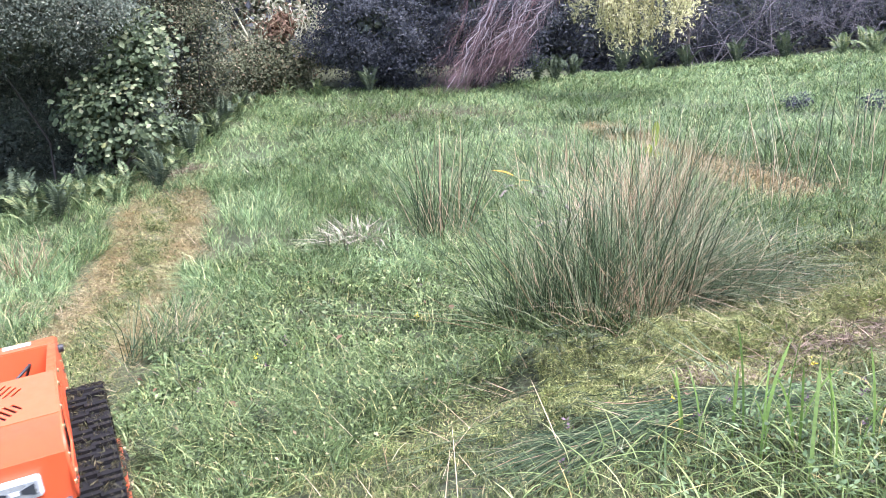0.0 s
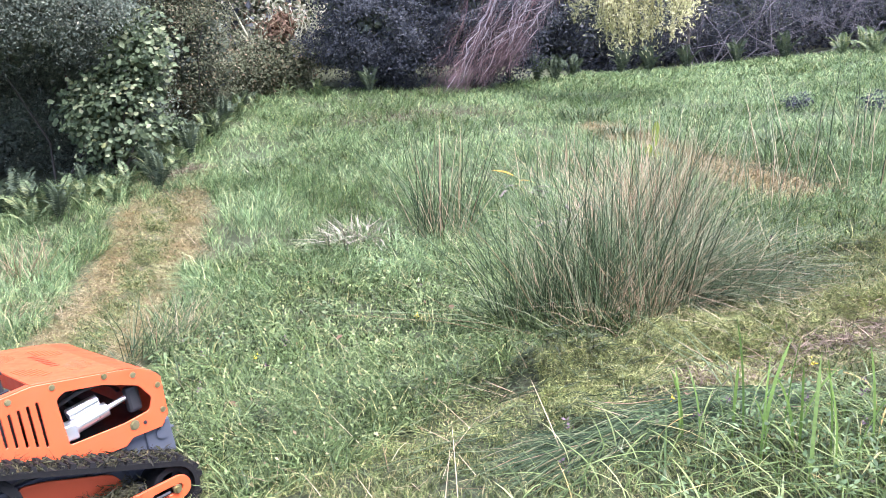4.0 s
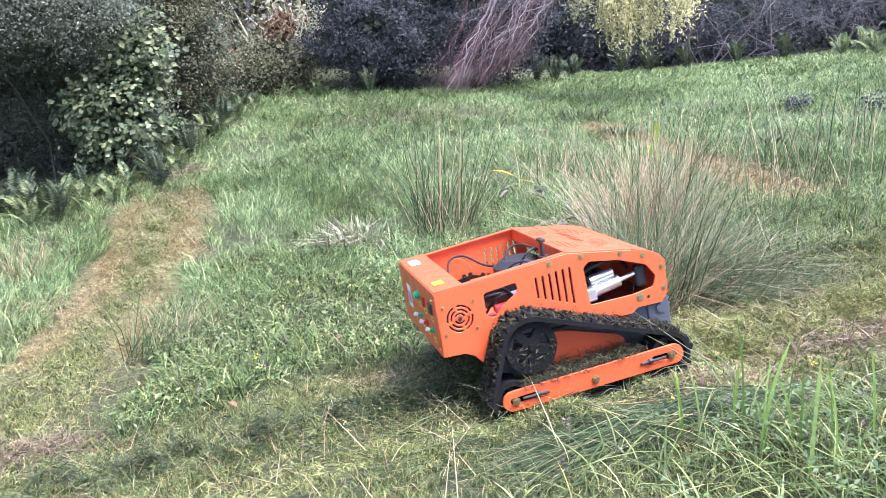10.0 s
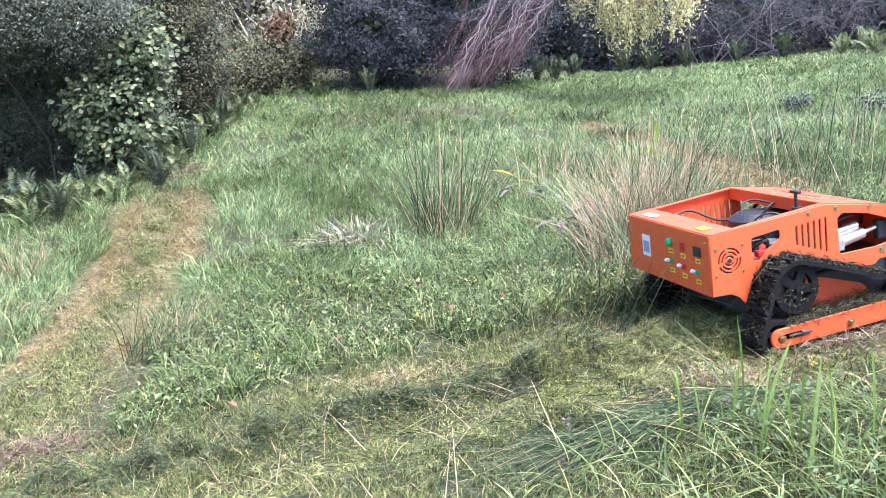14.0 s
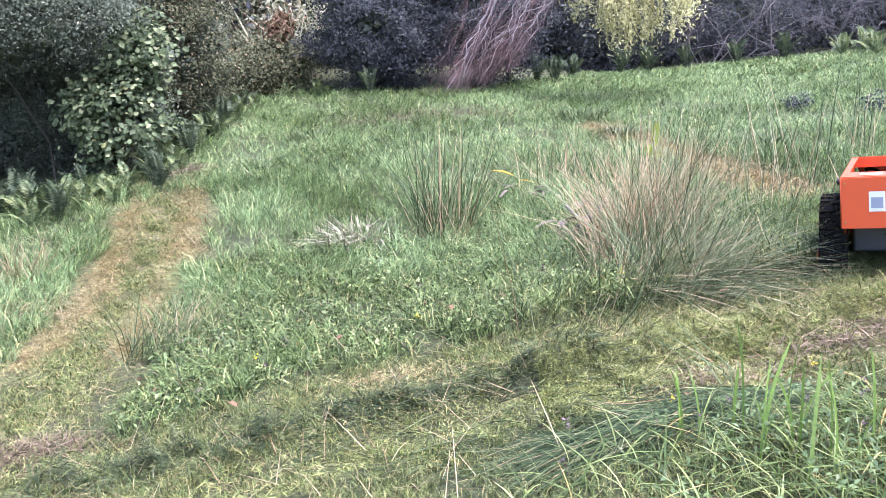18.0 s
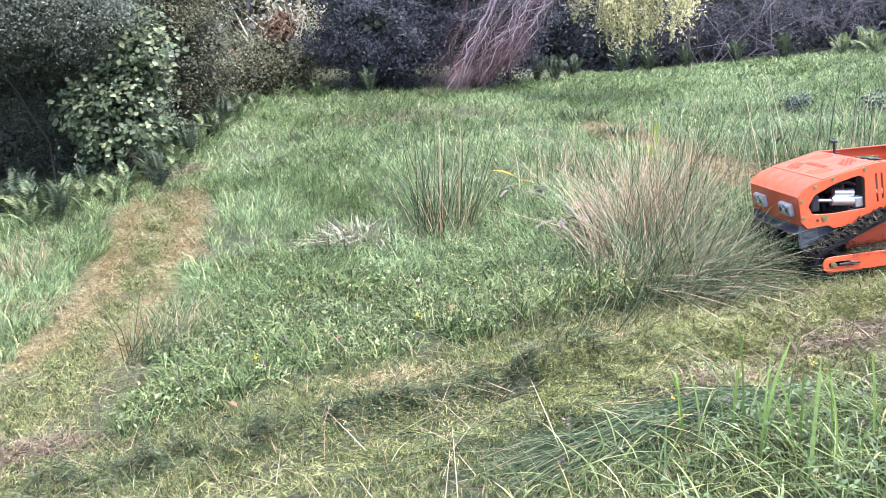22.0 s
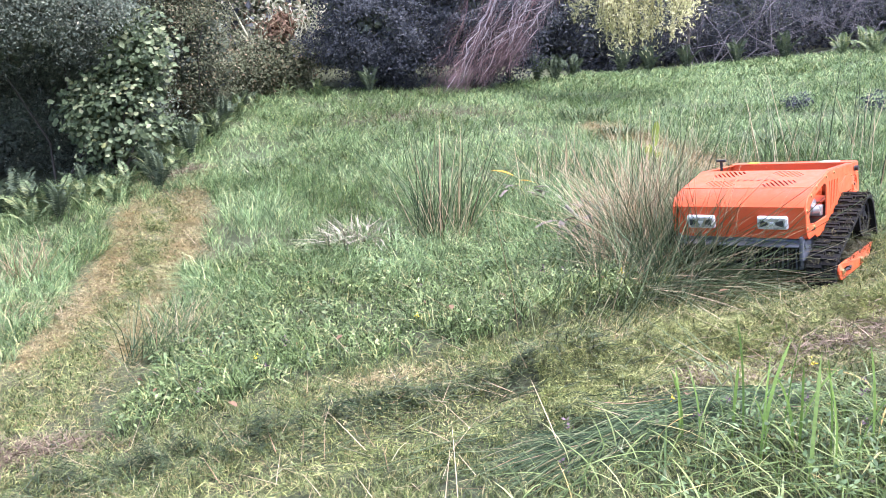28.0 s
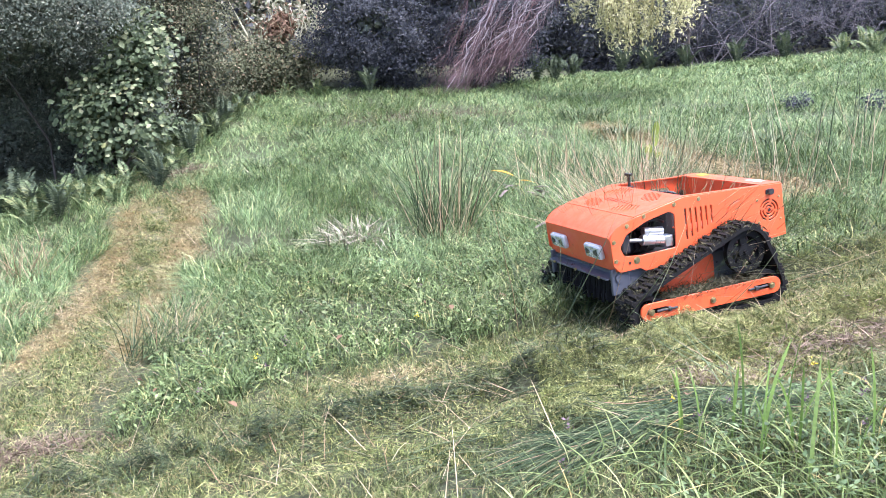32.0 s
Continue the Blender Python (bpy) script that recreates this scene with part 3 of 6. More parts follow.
def grow_strip_middle():
    """Short living grass left standing between the two wheel tracks of the mown strip."""
    n = 26000
    t = RNG.random(n) ** 0.8
    y = 3.7 + 5.0 * t
    x = np.interp(y, [p[1] for p in STRIP_LEFT[::-1]], [p[0] for p in STRIP_LEFT[::-1]]) + RNG.normal(0, 0.13, n) + np.where(RNG.random(n) < 0.15, RNG.normal(0, 0.35, n), 0)
    ok = RNG.random(n) < np.clip(0.55 + 1.4 * lumps(x, y, 0.16, 0.6, 4.0) + 0.5 * (y < 5.2), 0, 1)
    x, y = x[ok], y[ok]
    m = len(x)
    stuff("strip_grass", "short green grass between the tracks of the mown strip", "grass", LAWN, blade_arrays(feet(x, y), uni(m, 0.02, 0.075), uni(m, 0.003, 0.006), uni(m, 0, 6.28), uni(m, 0.4, 2.0)))


grow_strip_middle()


def scatter_clippings():
    def bits(n, line, half, length, lift, xr, thick=0.05, tumble=0.45, level=None):
        i = RNG.integers(0, len(line) - 1, n * 3)
        a, b = np.array(line)[i], np.array(line)[i + 1]
        q = a + (b - a) * RNG.random(n * 3)[:, None] + RNG.normal(0, half, (n * 3, 2))
        q = q[(q[:, 0] > xr[0]) & (q[:, 0] < xr[1]) & (q[:, 1] > xr[2])]
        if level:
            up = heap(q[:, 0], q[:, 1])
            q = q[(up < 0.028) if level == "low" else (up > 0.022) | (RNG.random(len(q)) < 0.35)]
        q = q[:n]
        m = len(q)
        p = feet(q[:, 0], q[:, 1]) + np.stack([np.zeros(m), np.zeros(m), np.abs(RNG.normal(0, 1, m)) * lift * (0.35 + 3.0 * np.clip(lumps(q[:, 0], q[:, 1], 0.10, 0.6, 3.0), 0, 1)) + 0.006], 1)
        nrm = RNG.normal(0, tumble, (m, 3)) + np.array([0, 0, 1.0])
        return leaf_arrays(p, uni(m, *length), thick, nrm, simple=True)

    far = [q for q in STRIP_LEFT if q[1] > 4.5]
    stuff("straw_clippings", "dry yellow clippings lying on the mown strips", "clippings", STRAW,
          bits(17000, [(x - 0.29, y) for x, y in far], 0.09, (0.025, 0.09), 0.012, (-9, 0, 4.4)), bits(19000, [(x + 0.27, y) for x, y in far], 0.09, (0.025, 0.09), 0.012, (-9, 0, 4.4)), bits(6500, STRIP_LEFT, 0.34, (0.025, 0.09), 0.012, (-9, 0, 3.2)),
          bits(10000, STRIP_HEAP, 0.26, (0.018, 0.065), 0.014, (0.8, 4, 2.0)), bits(9000, PASS_ONE, 0.28, (0.02, 0.07), 0.012, (-2, 4, 2.0)), bits(15000, STRIP_BACK[:4], 0.17, (0.05, 0.14), 0.02, (0, 9, 6.0)))
    stuff("green_clippings", "heaped damp green clippings left by the mower", "clippings", GREEN_CLIP,
          bits(80000, STRIP_HEAP, 0.24, (0.02, 0.075), 0.011, (0.4, 4, 2.0), 0.045, 1.0, "high"), bits(17000, FAR_RIDGE, 0.12, (0.02, 0.075), 0.010, (0.4, 4, 2.0), 0.045, 1.0, "high"), bits(14000, STRIP_LEFT, 0.22, (0.025, 0.08), 0.02, (-9, 0, 2.0)),
          bits(20000, PASS_ONE, 0.26, (0.018, 0.075), 0.016, (-2, 4, 2.0)), bits(3000, [(x, y - 0.55) for x, y in PASS_ONE], 0.09, (0.02, 0.07), 0.022, (-1.2, 0.5, 2.0)))
    # the "low" bits darken the hollows between lumps, as their shade would
    stuff("dark_and_shade_clippings", "damp dark green clippings beside the wheel track, and as painted shade between the heap's lumps", "clippings", DARK_AND_SHADE_CLIP,
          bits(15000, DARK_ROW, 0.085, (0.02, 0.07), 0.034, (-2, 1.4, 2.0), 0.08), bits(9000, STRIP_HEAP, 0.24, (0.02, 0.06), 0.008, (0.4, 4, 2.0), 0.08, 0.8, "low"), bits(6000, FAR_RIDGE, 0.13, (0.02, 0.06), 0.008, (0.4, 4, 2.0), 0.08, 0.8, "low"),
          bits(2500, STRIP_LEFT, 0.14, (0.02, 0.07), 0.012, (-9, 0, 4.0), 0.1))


def lying_stems(x, y, length, r, yaw, lift, arch):
    """Stems that lie along the ground, following its rise and fall."""
    n = len(x)
    d = np.stack([np.cos(yaw), np.sin(yaw)], 1)
    rings = []
    for s, k in ((0.0, 1.0), (0.4, 0.95), (0.75, 0.7), (1.0, 0.1)):
        q = np.stack([x, y], 1) + d * (length * s)[:, None]
        c = np.stack([q[:, 0], q[:, 1], ground_z(q[:, 0], q[:, 1]) + lift + arch * math.sin(math.pi * s)], 1)
        for j in range(3):
            o = np.stack([-d[:, 1] * math.cos(j * 2.094), d[:, 0] * math.cos(j * 2.094), np.full(n, math.sin(j * 2.094))], 1)
            rings.append(c + o * (r * k)[:, None])
    v = np.stack(rings, 1).reshape(-1, 3)
    b = np.arange(n)[:, None] * 12
    quads = [[i + j, i + (j + 1) % 3, i + 3 + (j + 1) % 3, i + 3 + j] for i in (0, 3, 6) for j in range(3)]
    return v, [(b[:, None] + np.array([quads])).reshape(-1, 4)]


def grow_bank():
    x, y = uni(40000, 0.0, 2.8), uni(40000, 1.2, 3.5)
    ok = (y < near_edge(x) + RNG.normal(0, 0.05, len(x)))
    x, y = x[ok], y[ok]
    m = len(x)
    stuff("bank_turf", "matted green grass covering the near bank", "grass", LAWN, blade_arrays(feet(x, y), uni(m, 0.03, 0.085), uni(m, 0.0022, 0.005), uni(m, 0, 6.28), uni(m, 0.5, 2.0)))
    x, y = uni(9000, 0.25, 2.6), uni(9000, 1.3, 3.2)
    ok = (y < near_edge(x) - 0.16) & (RNG.random(9000) < np.clip(0.12 + 0.75 * (x - 0.45), 0.08, 0.75))
    x, y = x[ok], y[ok]
    m = len(x)
    b = blade_arrays(feet(x, y), uni(m, 0.07, 0.24) * np.where(RNG.random(m) < 0.12, 1.4, 1.0), uni(m, 0.0025, 0.0075), RNG.normal(2.8, 1.5, m), uni(m, 0.6, 2.0), RNG.normal(0, 0.5, m), 5)
    n = 22
    x, y = np.where(RNG.random(n) < 0.6, uni(n, 0.98, 1.25), uni(n, 0.7, 1.7)), uni(n, 2.35, 2.8)
    c = blade_arrays(feet(x, y), uni(n, 0.24, 0.50), uni(n, 0.006, 0.012), uni(n, 0, 6.28), uni(n, 0.05, 0.6), RNG.normal(0, 0.4, n), 5)
    stuff("bank_grass", "long fresh green grass on the near bank", "grass", LONG_GRASS, b)
    stuff("tall_blades", "tall bright green grass blades standing on the bank", "grass", TALL_GRASS, c)
    x, y = uni(9000, 0.2, 2.6), uni(9000, 1.5, 3.2)
    ok = (y < near_edge(x) - 0.12) & (lumps(x, y, 0.2, 0.6, 3.0) + RNG.normal(0, 0.2, 9000) > 0.05) & (x + 0.25 * RNG.random(9000) > 0.75)
    x, y = x[ok], y[ok]
    m = len(x)
    stuff("bank_mint", "soft grey-green mint leaves among the bank grass", "weeds", MINT,
          leaf_arrays(feet(x, y) + np.stack([0 * x, 0 * x, uni(m, 0.02, 0.15)], 1), uni(m, 0.012, 0.034), 0.5, RNG.normal(0, 0.45, (m, 3)) + np.array([0, -0.3, 1.0])))
    # rushes pressed flat along the bank's upper edge, tips down the slope
    n = 900
    s = RNG.random(n)
    x = 0.40 + 1.0 * s
    y = near_edge(x) + 0.03 - np.abs(RNG.normal(0, 0.11, n))
    lie = [x, y, uni(n, 0.18, 0.50), uni(n, 0.0011, 0.0021), RNG.normal(3.66, 0.34, n), uni(n, 0.006, 0.05), uni(n, -0.01, 0.025)]
    stuff("flattened_rushes", "dark green rushes pressed flat on the bank", "rushes", FLAT_RUSH, lying_stems(*[q[:850] for q in lie]))
    stuff("flattened_dry_rushes", "bleached rushes pressed flat on the bank", "rushes", DRY_RUSH, lying_stems(*[q[850:] for q in lie]))
    # a few tangled stems lie across the mown ground too
    n = 170
    x, y = uni(n, -0.7, 0.9), uni(n, 2.7, 3.6)
    stuff("crushed_stems", "crushed green stems lying on the mown ground", "stems", RUSH, lying_stems(x, y, uni(n, 0.08, 0.3), uni(n, 0.0014, 0.0026), RNG.normal(0.15, 0.5, n), uni(n, 0.01, 0.05), uni(n, 0, 0.02)))
    n = 1500
    q = RNG.normal(0, 1, (n, 2)) * np.array([0.085, 0.06]) + np.array([1.16, 3.24])
    stuff("golden_stubble", "pale gold stubble beside the bank", "stubble", GOLD_STUBBLE, blade_arrays(feet(q[:, 0], q[:, 1]), uni(n, 0.03, 0.08), uni(n, 0.003, 0.006), uni(n, 0, 6.28), uni(n, 0.3, 1.8)))


def grow_surroundings():
    """The same rough grass beside and behind the viewpoint."""
    n = 120000
    x, y = RNG.normal(0, 6, n), uni(n, -8, 13)
    ok = ((np.abs(x) > 0.54 * y + 0.35) | (y < 1.85)) & (np.hypot(x, y) > 0.4) & ~((x > 0) & (x < 2.8) & (y > 1.2) & (y < 3.5)) & (y < field_edge(x) - 0.3)
    x, y = x[ok], y[ok]
    m = len(x)
    stuff("rough_grass", "rough green grass over the rest of the slope", "grass", MEADOW, blade_arrays(feet(x, y), uni(m, 0.05, 0.20), uni(m, 0.004, 0.010), uni(m, 0, 6.28), uni(m, 0.5, 2.0)))


grow_surroundings()
grow_meadow()
grow_weeds()
grow_lawn()
scatter_clippings()
grow_bank()


# ---------------------------------------------------------------- rushes
def rush_tuft(name, label, x, y, n, r, h, lean, mat, thick=0.0028, way=None, droop=0.06, group="rush tufts", dry=0.25, tall=0.8):
    """A tussock of round stems that fan out from one foot, green and dry ones. way: a common lean (direction, amount)."""
    root = new(name)
    root.matrix_basis = Matrix.Translation((x, y, float(ground_z(np.array(x), np.array(y)))))
    for kind, k, mt, hk in (("green_growth", int(n * (1 - dry)), mat, 1.0), ("dry_growth", int(n * dry), DRY_RUSH, 0.85)):
        if k < 1:
            continue
        a, d = uni(k, 0, 6.28), np.sqrt(RNG.random(k)) * r
        p = np.stack([d * np.cos(a), d * np.sin(a), -0.02 * np.ones(k)], 1)
        yaw = np.where(RNG.random(k) < 0.4, uni(k, 0, 6.28), a + RNG.normal(0, 0.9, k))
        bend = np.clip(lean * (d / max(r, 1e-6)) + RNG.normal(0, 0.22, k) + np.where(RNG.random(k) < 0.1, uni(k, 0.2, 0.7), 0), 0.0, 1.1)
        if way:
            wy = way[0] + RNG.normal(0, 0.9, k)
            wa = way[1] * uni(k, 0.5, 1.5)
            vx, vy = bend * np.cos(yaw) + wa * np.cos(wy), bend * np.sin(yaw) + wa * np.sin(wy)
            yaw, bend = np.arctan2(vy, vx), np.clip(np.hypot(vx, vy), 0, 1.18)
        hh = h * hk * (0.35 + 0.65 * RNG.random(k) ** tall)
        dr = np.abs(RNG.normal(0, droop, k)) + np.where(RNG.random(k) < 0.12, uni(k, 0.2, 0.6), 0)
        v, fs = stem_arrays(p, hh, uni(k, 0.6, 1.35) * thick, yaw, bend, dr)
        ob = new(kind, raw_mesh(kind, v, fs, [mt]))
        ob.parent = root
        tagged(ob, "thin round green stems" if kind == "green_growth" else "thin bleached brown stems", kind="stuff")
    return tagged(root, label, "rush tuft", group)


FLOPPED, DRY_STANDING = [], []
FALLING = []          # what the mower knocks down as it drives over it
G_RUSH = "dense dark green rush tussock with dry brown stems"
rush_tuft("rush_tuft", G_RUSH + " standing alone", 0.0, 6.5, 150, 0.20, 1.2, 0.42, FLAT_RUSH, 0.0036, dry=0.22)
rush_tuft("rush_tuft", "short dry stubble at the foot of the tussock", 0.02, 6.42, 130, 0.20, 0.30, 0.7, RUSH, 0.0026, dry=0.6)
for bx, by, n, hh in ((0.40, 4.34, 60, 0.80), (0.50, 4.26, 95, 0.92), (0.60, 4.20, 110, 1.0), (0.72, 4.10, 105, 1.0), (0.84, 4.22, 120, 1.04), (0.95, 4.16, 95, 0.98), (0.66, 4.37, 120, 1.06), (0.82, 4.42, 120, 1.04), (0.98, 4.40, 100, 1.0), (1.10, 4.26, 70, 0.9)):
    FALLING.append(rush_tuft("rush_tuft", "tall loose green rushes in the path of the mower", bx, by, int(n * 1.0), 0.17, hh * 1.2, 0.40, RUSH if n % 10 else FLAT_RUSH, 0.0026, None, 0.16, dry=0.09, tall=1.9))
for bx, by, n, hh in ((0.98, 4.22, 95, 0.74), (1.04, 4.16, 70, 0.62), (0.70, 4.06, 60, 0.42), (0.90, 4.04, 60, 0.40)):
    FALLING.append(rush_tuft("rush_tuft", "collapsed brown rushes hanging at the front of the tussock", bx, by, n, 0.09, hh, 0.55, DRY_RUSH, 0.0024, None, 0.5, dry=0.5))
for bx, by, n, hh, dr in ((1.10, 5.3, 150, 0.95, 0.85), (1.22, 5.42, 220, 1.08, 0.78), (1.36, 5.5, 220, 1.10, 0.55), (1.47, 5.42, 160, 1.05, 0.4), (1.24, 5.8, 120, 0.95, 0.85)):
    DRY_STANDING.append(rush_tuft("rush_tuft", "tall dry and green standing rushes behind the tussock", bx, by, int(n * 1.1), 0.18, hh * 1.14, 0.32, RUSH, 0.0026, (0.6, 0.10), 0.25, dry=dr, tall=1.1))
for bx, by, n, hh in ((1.05, 4.74, 230, 0.66), (1.25, 4.70, 300, 0.72), (1.45, 4.78, 280, 0.70), (1.32, 5.02, 230, 0.7), (1.60, 4.95, 190, 0.62), (1.80, 4.85, 110, 0.55)):
    FLOPPED.append(rush_tuft("rush_tuft", "flopped grey-green rushes leaning over the mown strip", bx, by, int(n * 1.25), 0.25, hh, 0.85, RUSH, 0.0026, (-0.1, 0.98), 0.28, dry=0.17))
for bx, by, n, hh in ((1.12, 4.40, 150, 0.55), (1.28, 4.48, 190, 0.58), (1.42, 4.40, 170, 0.52), (1.58, 4.52, 170, 0.55), (1.76, 4.50, 110, 0.45), (1.20, 4.58, 150, 0.62), (1.48, 4.60, 150, 0.6)):
    FALLING.append(rush_tuft("rush_tuft", "low green rushes flopped towards the mown strip", bx, by, n, 0.22, hh, 0.8, RUSH if n != 150 else FLAT_RUSH, 0.0025, (-0.25, 0.95), 0.3, dry=0.12))
rush_tuft("rush_tuft", "thin scattered rushes with bare tips", 2.62, 6.55, 34, 0.35, 1.05, 0.34, RUSH, 0.0034, droop=0.03)
rush_tuft("rush_tuft", "thin scattered rushes with bare tips", 2.15, 6.0, 26, 0.30, 1.0, 0.36, RUSH, 0.0032, droop=0.03)
for bx, by, n, hh in ((3.0, 6.3, 70, 0.95), (3.3, 7.2, 60, 1.0), (2.5, 7.3, 50, 0.85), (2.0, 6.8, 50, 0.9), (3.9, 7.6, 50, 0.9), (1.5, 7.3, 55, 0.9)):
    rush_tuft("rush_tuft", "thin scattered rushes with bare tips", bx, by, int(n * 0.32), 0.5, hh * 1.15, 0.36, FLAT_RUSH, 0.0034, droop=0.04)
rush_tuft("rush_tuft", "fine light green rushes in the long grass", 1.0, 7.5, 110, 0.45, 0.8, 0.45, RUSH, 0.0032, (0.6, 0.15))
rush_tuft("rush_tuft", "dry bent rushes at the field's edge", -3.35, 6.7, 90, 0.25, 0.6, 0.7, DRY_RUSH, 0.0035, (-0.6, 0.4))


# ---------------------------------------------------------------- weeds that the mower rides down on its first pass
def weed_clump_mesh(k):
    n = 270
    a, d = uni(n, 0, 6.28), np.sqrt(RNG.random(n)) * 0.13
    p = np.stack([d * np.cos(a), d * np.sin(a), np.zeros(n) - 0.01], 1)
    s1 = blade_arrays(p, uni(n, 0.07, 0.23), uni(n, 0.0025, 0.006), uni(n, 0, 6.28), uni(n, 0.4, 2.0))
    n = 30
    a, d = uni(n, 0, 6.28), np.sqrt(RNG.random(n)) * 0.14
    p = np.stack([d * np.cos(a), d * np.sin(a), uni(n, 0.03, 0.15)], 1)
    s2 = leaf_arrays(p, uni(n, 0.010, 0.026), 0.7, RNG.normal(0, 0.55, (n, 3)) + np.array([0, 0, 1.0]))
    v, fs = merge(s1, s2)
    blades = (v[fs[0]].shape[0], len(s1[1][1]))
    which = np.concatenate([np.zeros(blades[0] + blades[1]), np.ones(sum(len(f) for f in fs) - blades[0] - blades[1])])
    return raw_mesh("weed_clump", v, fs, [FIELD, WEED], face_mats=which)


def plant_clumps():
    meshes = [weed_clump_mesh(k) for k in range(4)]
    made = 0
    for k in range(4000):
        x, y = RNG.uniform(-1.3, 1.0), RNG.uniform(2.75, 4.5)
        if along(np.array(x), np.array(y), PASS_ONE) > 0.50 or along(np.array(x), np.array(y), STRIP_HEAP) < 0.42:
            continue
        if any((x - o.location.x) ** 2 + (y - o.location.y) ** 2 < 0.0115 for o in FALLING[30:]):
            continue
        ob = new("weed_clump", meshes[made % 4])
        ob.matrix_basis = Matrix.Translation((x, y, float(ground_z(np.array(x), np.array(y))))) @ pose(0, 0, 0, 0, 0, RNG.uniform(0, 360))
        tagged(ob, "clump of green weeds and grass ahead of the mower", "weeds", "weed clumps")
        FALLING.append(ob)
        made += 1
        if made > 180:
            break


plant_clumps()


# ---------------------------------------------------------------- small plants and litter in the field
def tussock(label, x, y, n, r, h, mat, way=None, group="grass tussocks", width=0.008, arch=(1.1, 2.0)):
    a, d = uni(n, 0, 6.28), np.sqrt(RNG.random(n)) * r
    p = np.stack([d * np.cos(a), d * np.sin(a), -0.01 * np.ones(n)], 1)
    yaw = a + RNG.normal(0, 0.5, n) if way is None else RNG.normal(way, 0.75, n)
    v, fs = blade_arrays(p, h * uni(n, 0.5, 1.0), uni(n, 0.6, 1.2) * width, yaw, uni(n, 0.6, 1.7) if way is None else uni(n, *arch))
    ob = new("grass_tussock", raw_mesh("grass_tussock", v, fs, [mat]))
    ob.matrix_basis = Matrix.Translation((x, y, float(ground_z(np.array(x), np.array(y)))))
    return tagged(ob, label, "grass tussock", group)


for x, y, n, r, h in ((1.75, 10.8, 260, 0.26, 0.36), (3.2, 8.5, 220, 0.22, 0.32), (-1.55, 10.6, 160, 0.20, 0.26), (2.0, 9.6, 160, 0.2, 0.3), (-1.75, 8.7, 160, 0.2, 0.3), (-1.9, 9.3, 160, 0.2, 0.3)):
    tussock("dark green tussock in the lighter grass", x, y, n, r, h, RUSH, None, "grass tussocks", 0.011)
for x, y, h in ((0.36, 4.22, 0.34), (0.46, 4.12, 0.30), (0.58, 4.04, 0.34), (0.70, 3.98, 0.28), (0.82, 4.02, 0.32), (0.52, 4.30, 0.42), (0.66, 4.16, 0.42), (0.80, 4.14, 0.44), (0.30, 4.36, 0.3)):
    FALLING.append(tussock("fresh green grass growing round the foot of the rushes", x, y, 150, 0.13, h, FIELD, None, "grass tussocks", 0.0062))
rush_tuft("rush_tuft", "flopped dark rushes at the edge of the mown strip", -1.66, 4.70, 330, 0.17, 0.58, 0.4, FLAT_RUSH, 0.0021, (0.5, 0.98), 0.4, dry=0.12)
rush_tuft("rush_tuft", "flopped dry rushes at the edge of the mown strip", -1.56, 4.92, 210, 0.19, 0.62, 0.4, RUSH, 0.0020, (0.45, 1.02), 0.4, dry=0.55)
for x, y in ((-0.72, 6.6), (-0.55, 6.62), (-0.66, 6.75)):
    tussock("small dead tuft of bleached curling leaves", x, y - 0.12, 60, 0.16, 0.40, BLEACHED, None, "bleached tufts", 0.014)
tussock("bleached bent grass beside the mown strip", -2.95, 5.9, 150, 0.3, 0.4, DRY_RUSH, -0.5, width=0.005)


def grey_weed(x, y, s, label):
    n = 260
    u = RNG.normal(size=(n, 3))
    u /= np.linalg.norm(u, axis=1, keepdims=True)
    p = u * np.array([0.22, 0.18, 0.14]) * s * uni(n, 0.5, 1.1)[:, None] + np.array([0, 0, 0.15 * s])
    v, fs = leaf_arrays(p, uni(n, 0.03, 0.07), 0.35, u + RNG.normal(0, 0.5, (n, 3)) + np.array([0, 0, 0.5]))
    ob = new("grey_weed")
    linked("foliage", raw_mesh("foliage", v, fs, [HAZE_AND_GREY_LEAF]), ob)
    ob.matrix_basis = Matrix.Translation((x, y, float(ground_z(np.array(x), np.array(y)))))
    tagged(ob, label, "weed")


grey_weed(4.72, 9.45, 1.1, "low grey clump of withered weed")
grey_weed(4.2, 10.4, 0.9, "low bluish grey weed in the grass")


def big_leaf(name, label, category, x, y, blades, mat):
    """Broad upright or lying leaves: (dx, dy, lift, length, width, pitch, yaw)."""
    root = new(name)
    root.matrix_basis = Matrix.Translation((x, y, float(ground_z(np.array(x), np.array(y)))))
    for dx, dy, lift, ln, w, pitch, yaw in blades:
        s = np.linspace(0, 1, 9)
        half = w / 2 * np.sin(np.pi * np.clip(s * 0.94 + 0.06, 0, 1)) ** 0.7
        zc = 0.18 * ln * (s - s * s)
        v = np.concatenate([np.stack([s * ln, k * half, zc + abs(k) * half * 0.35], 1) for k in (-1, 0, 1)])
        f = np.array([[a * 9 + i, a * 9 + i + 1, a * 9 + 10 + i, a * 9 + 9 + i] for a in (0, 1) for i in range(8)])
        ob = new("leaf", raw_mesh("leaf", v, f, [mat], True))
        ob.parent = root
        ob.matrix_basis = pose(dx, dy, lift, 0, -pitch, yaw)
    return tagged(root, label, category)


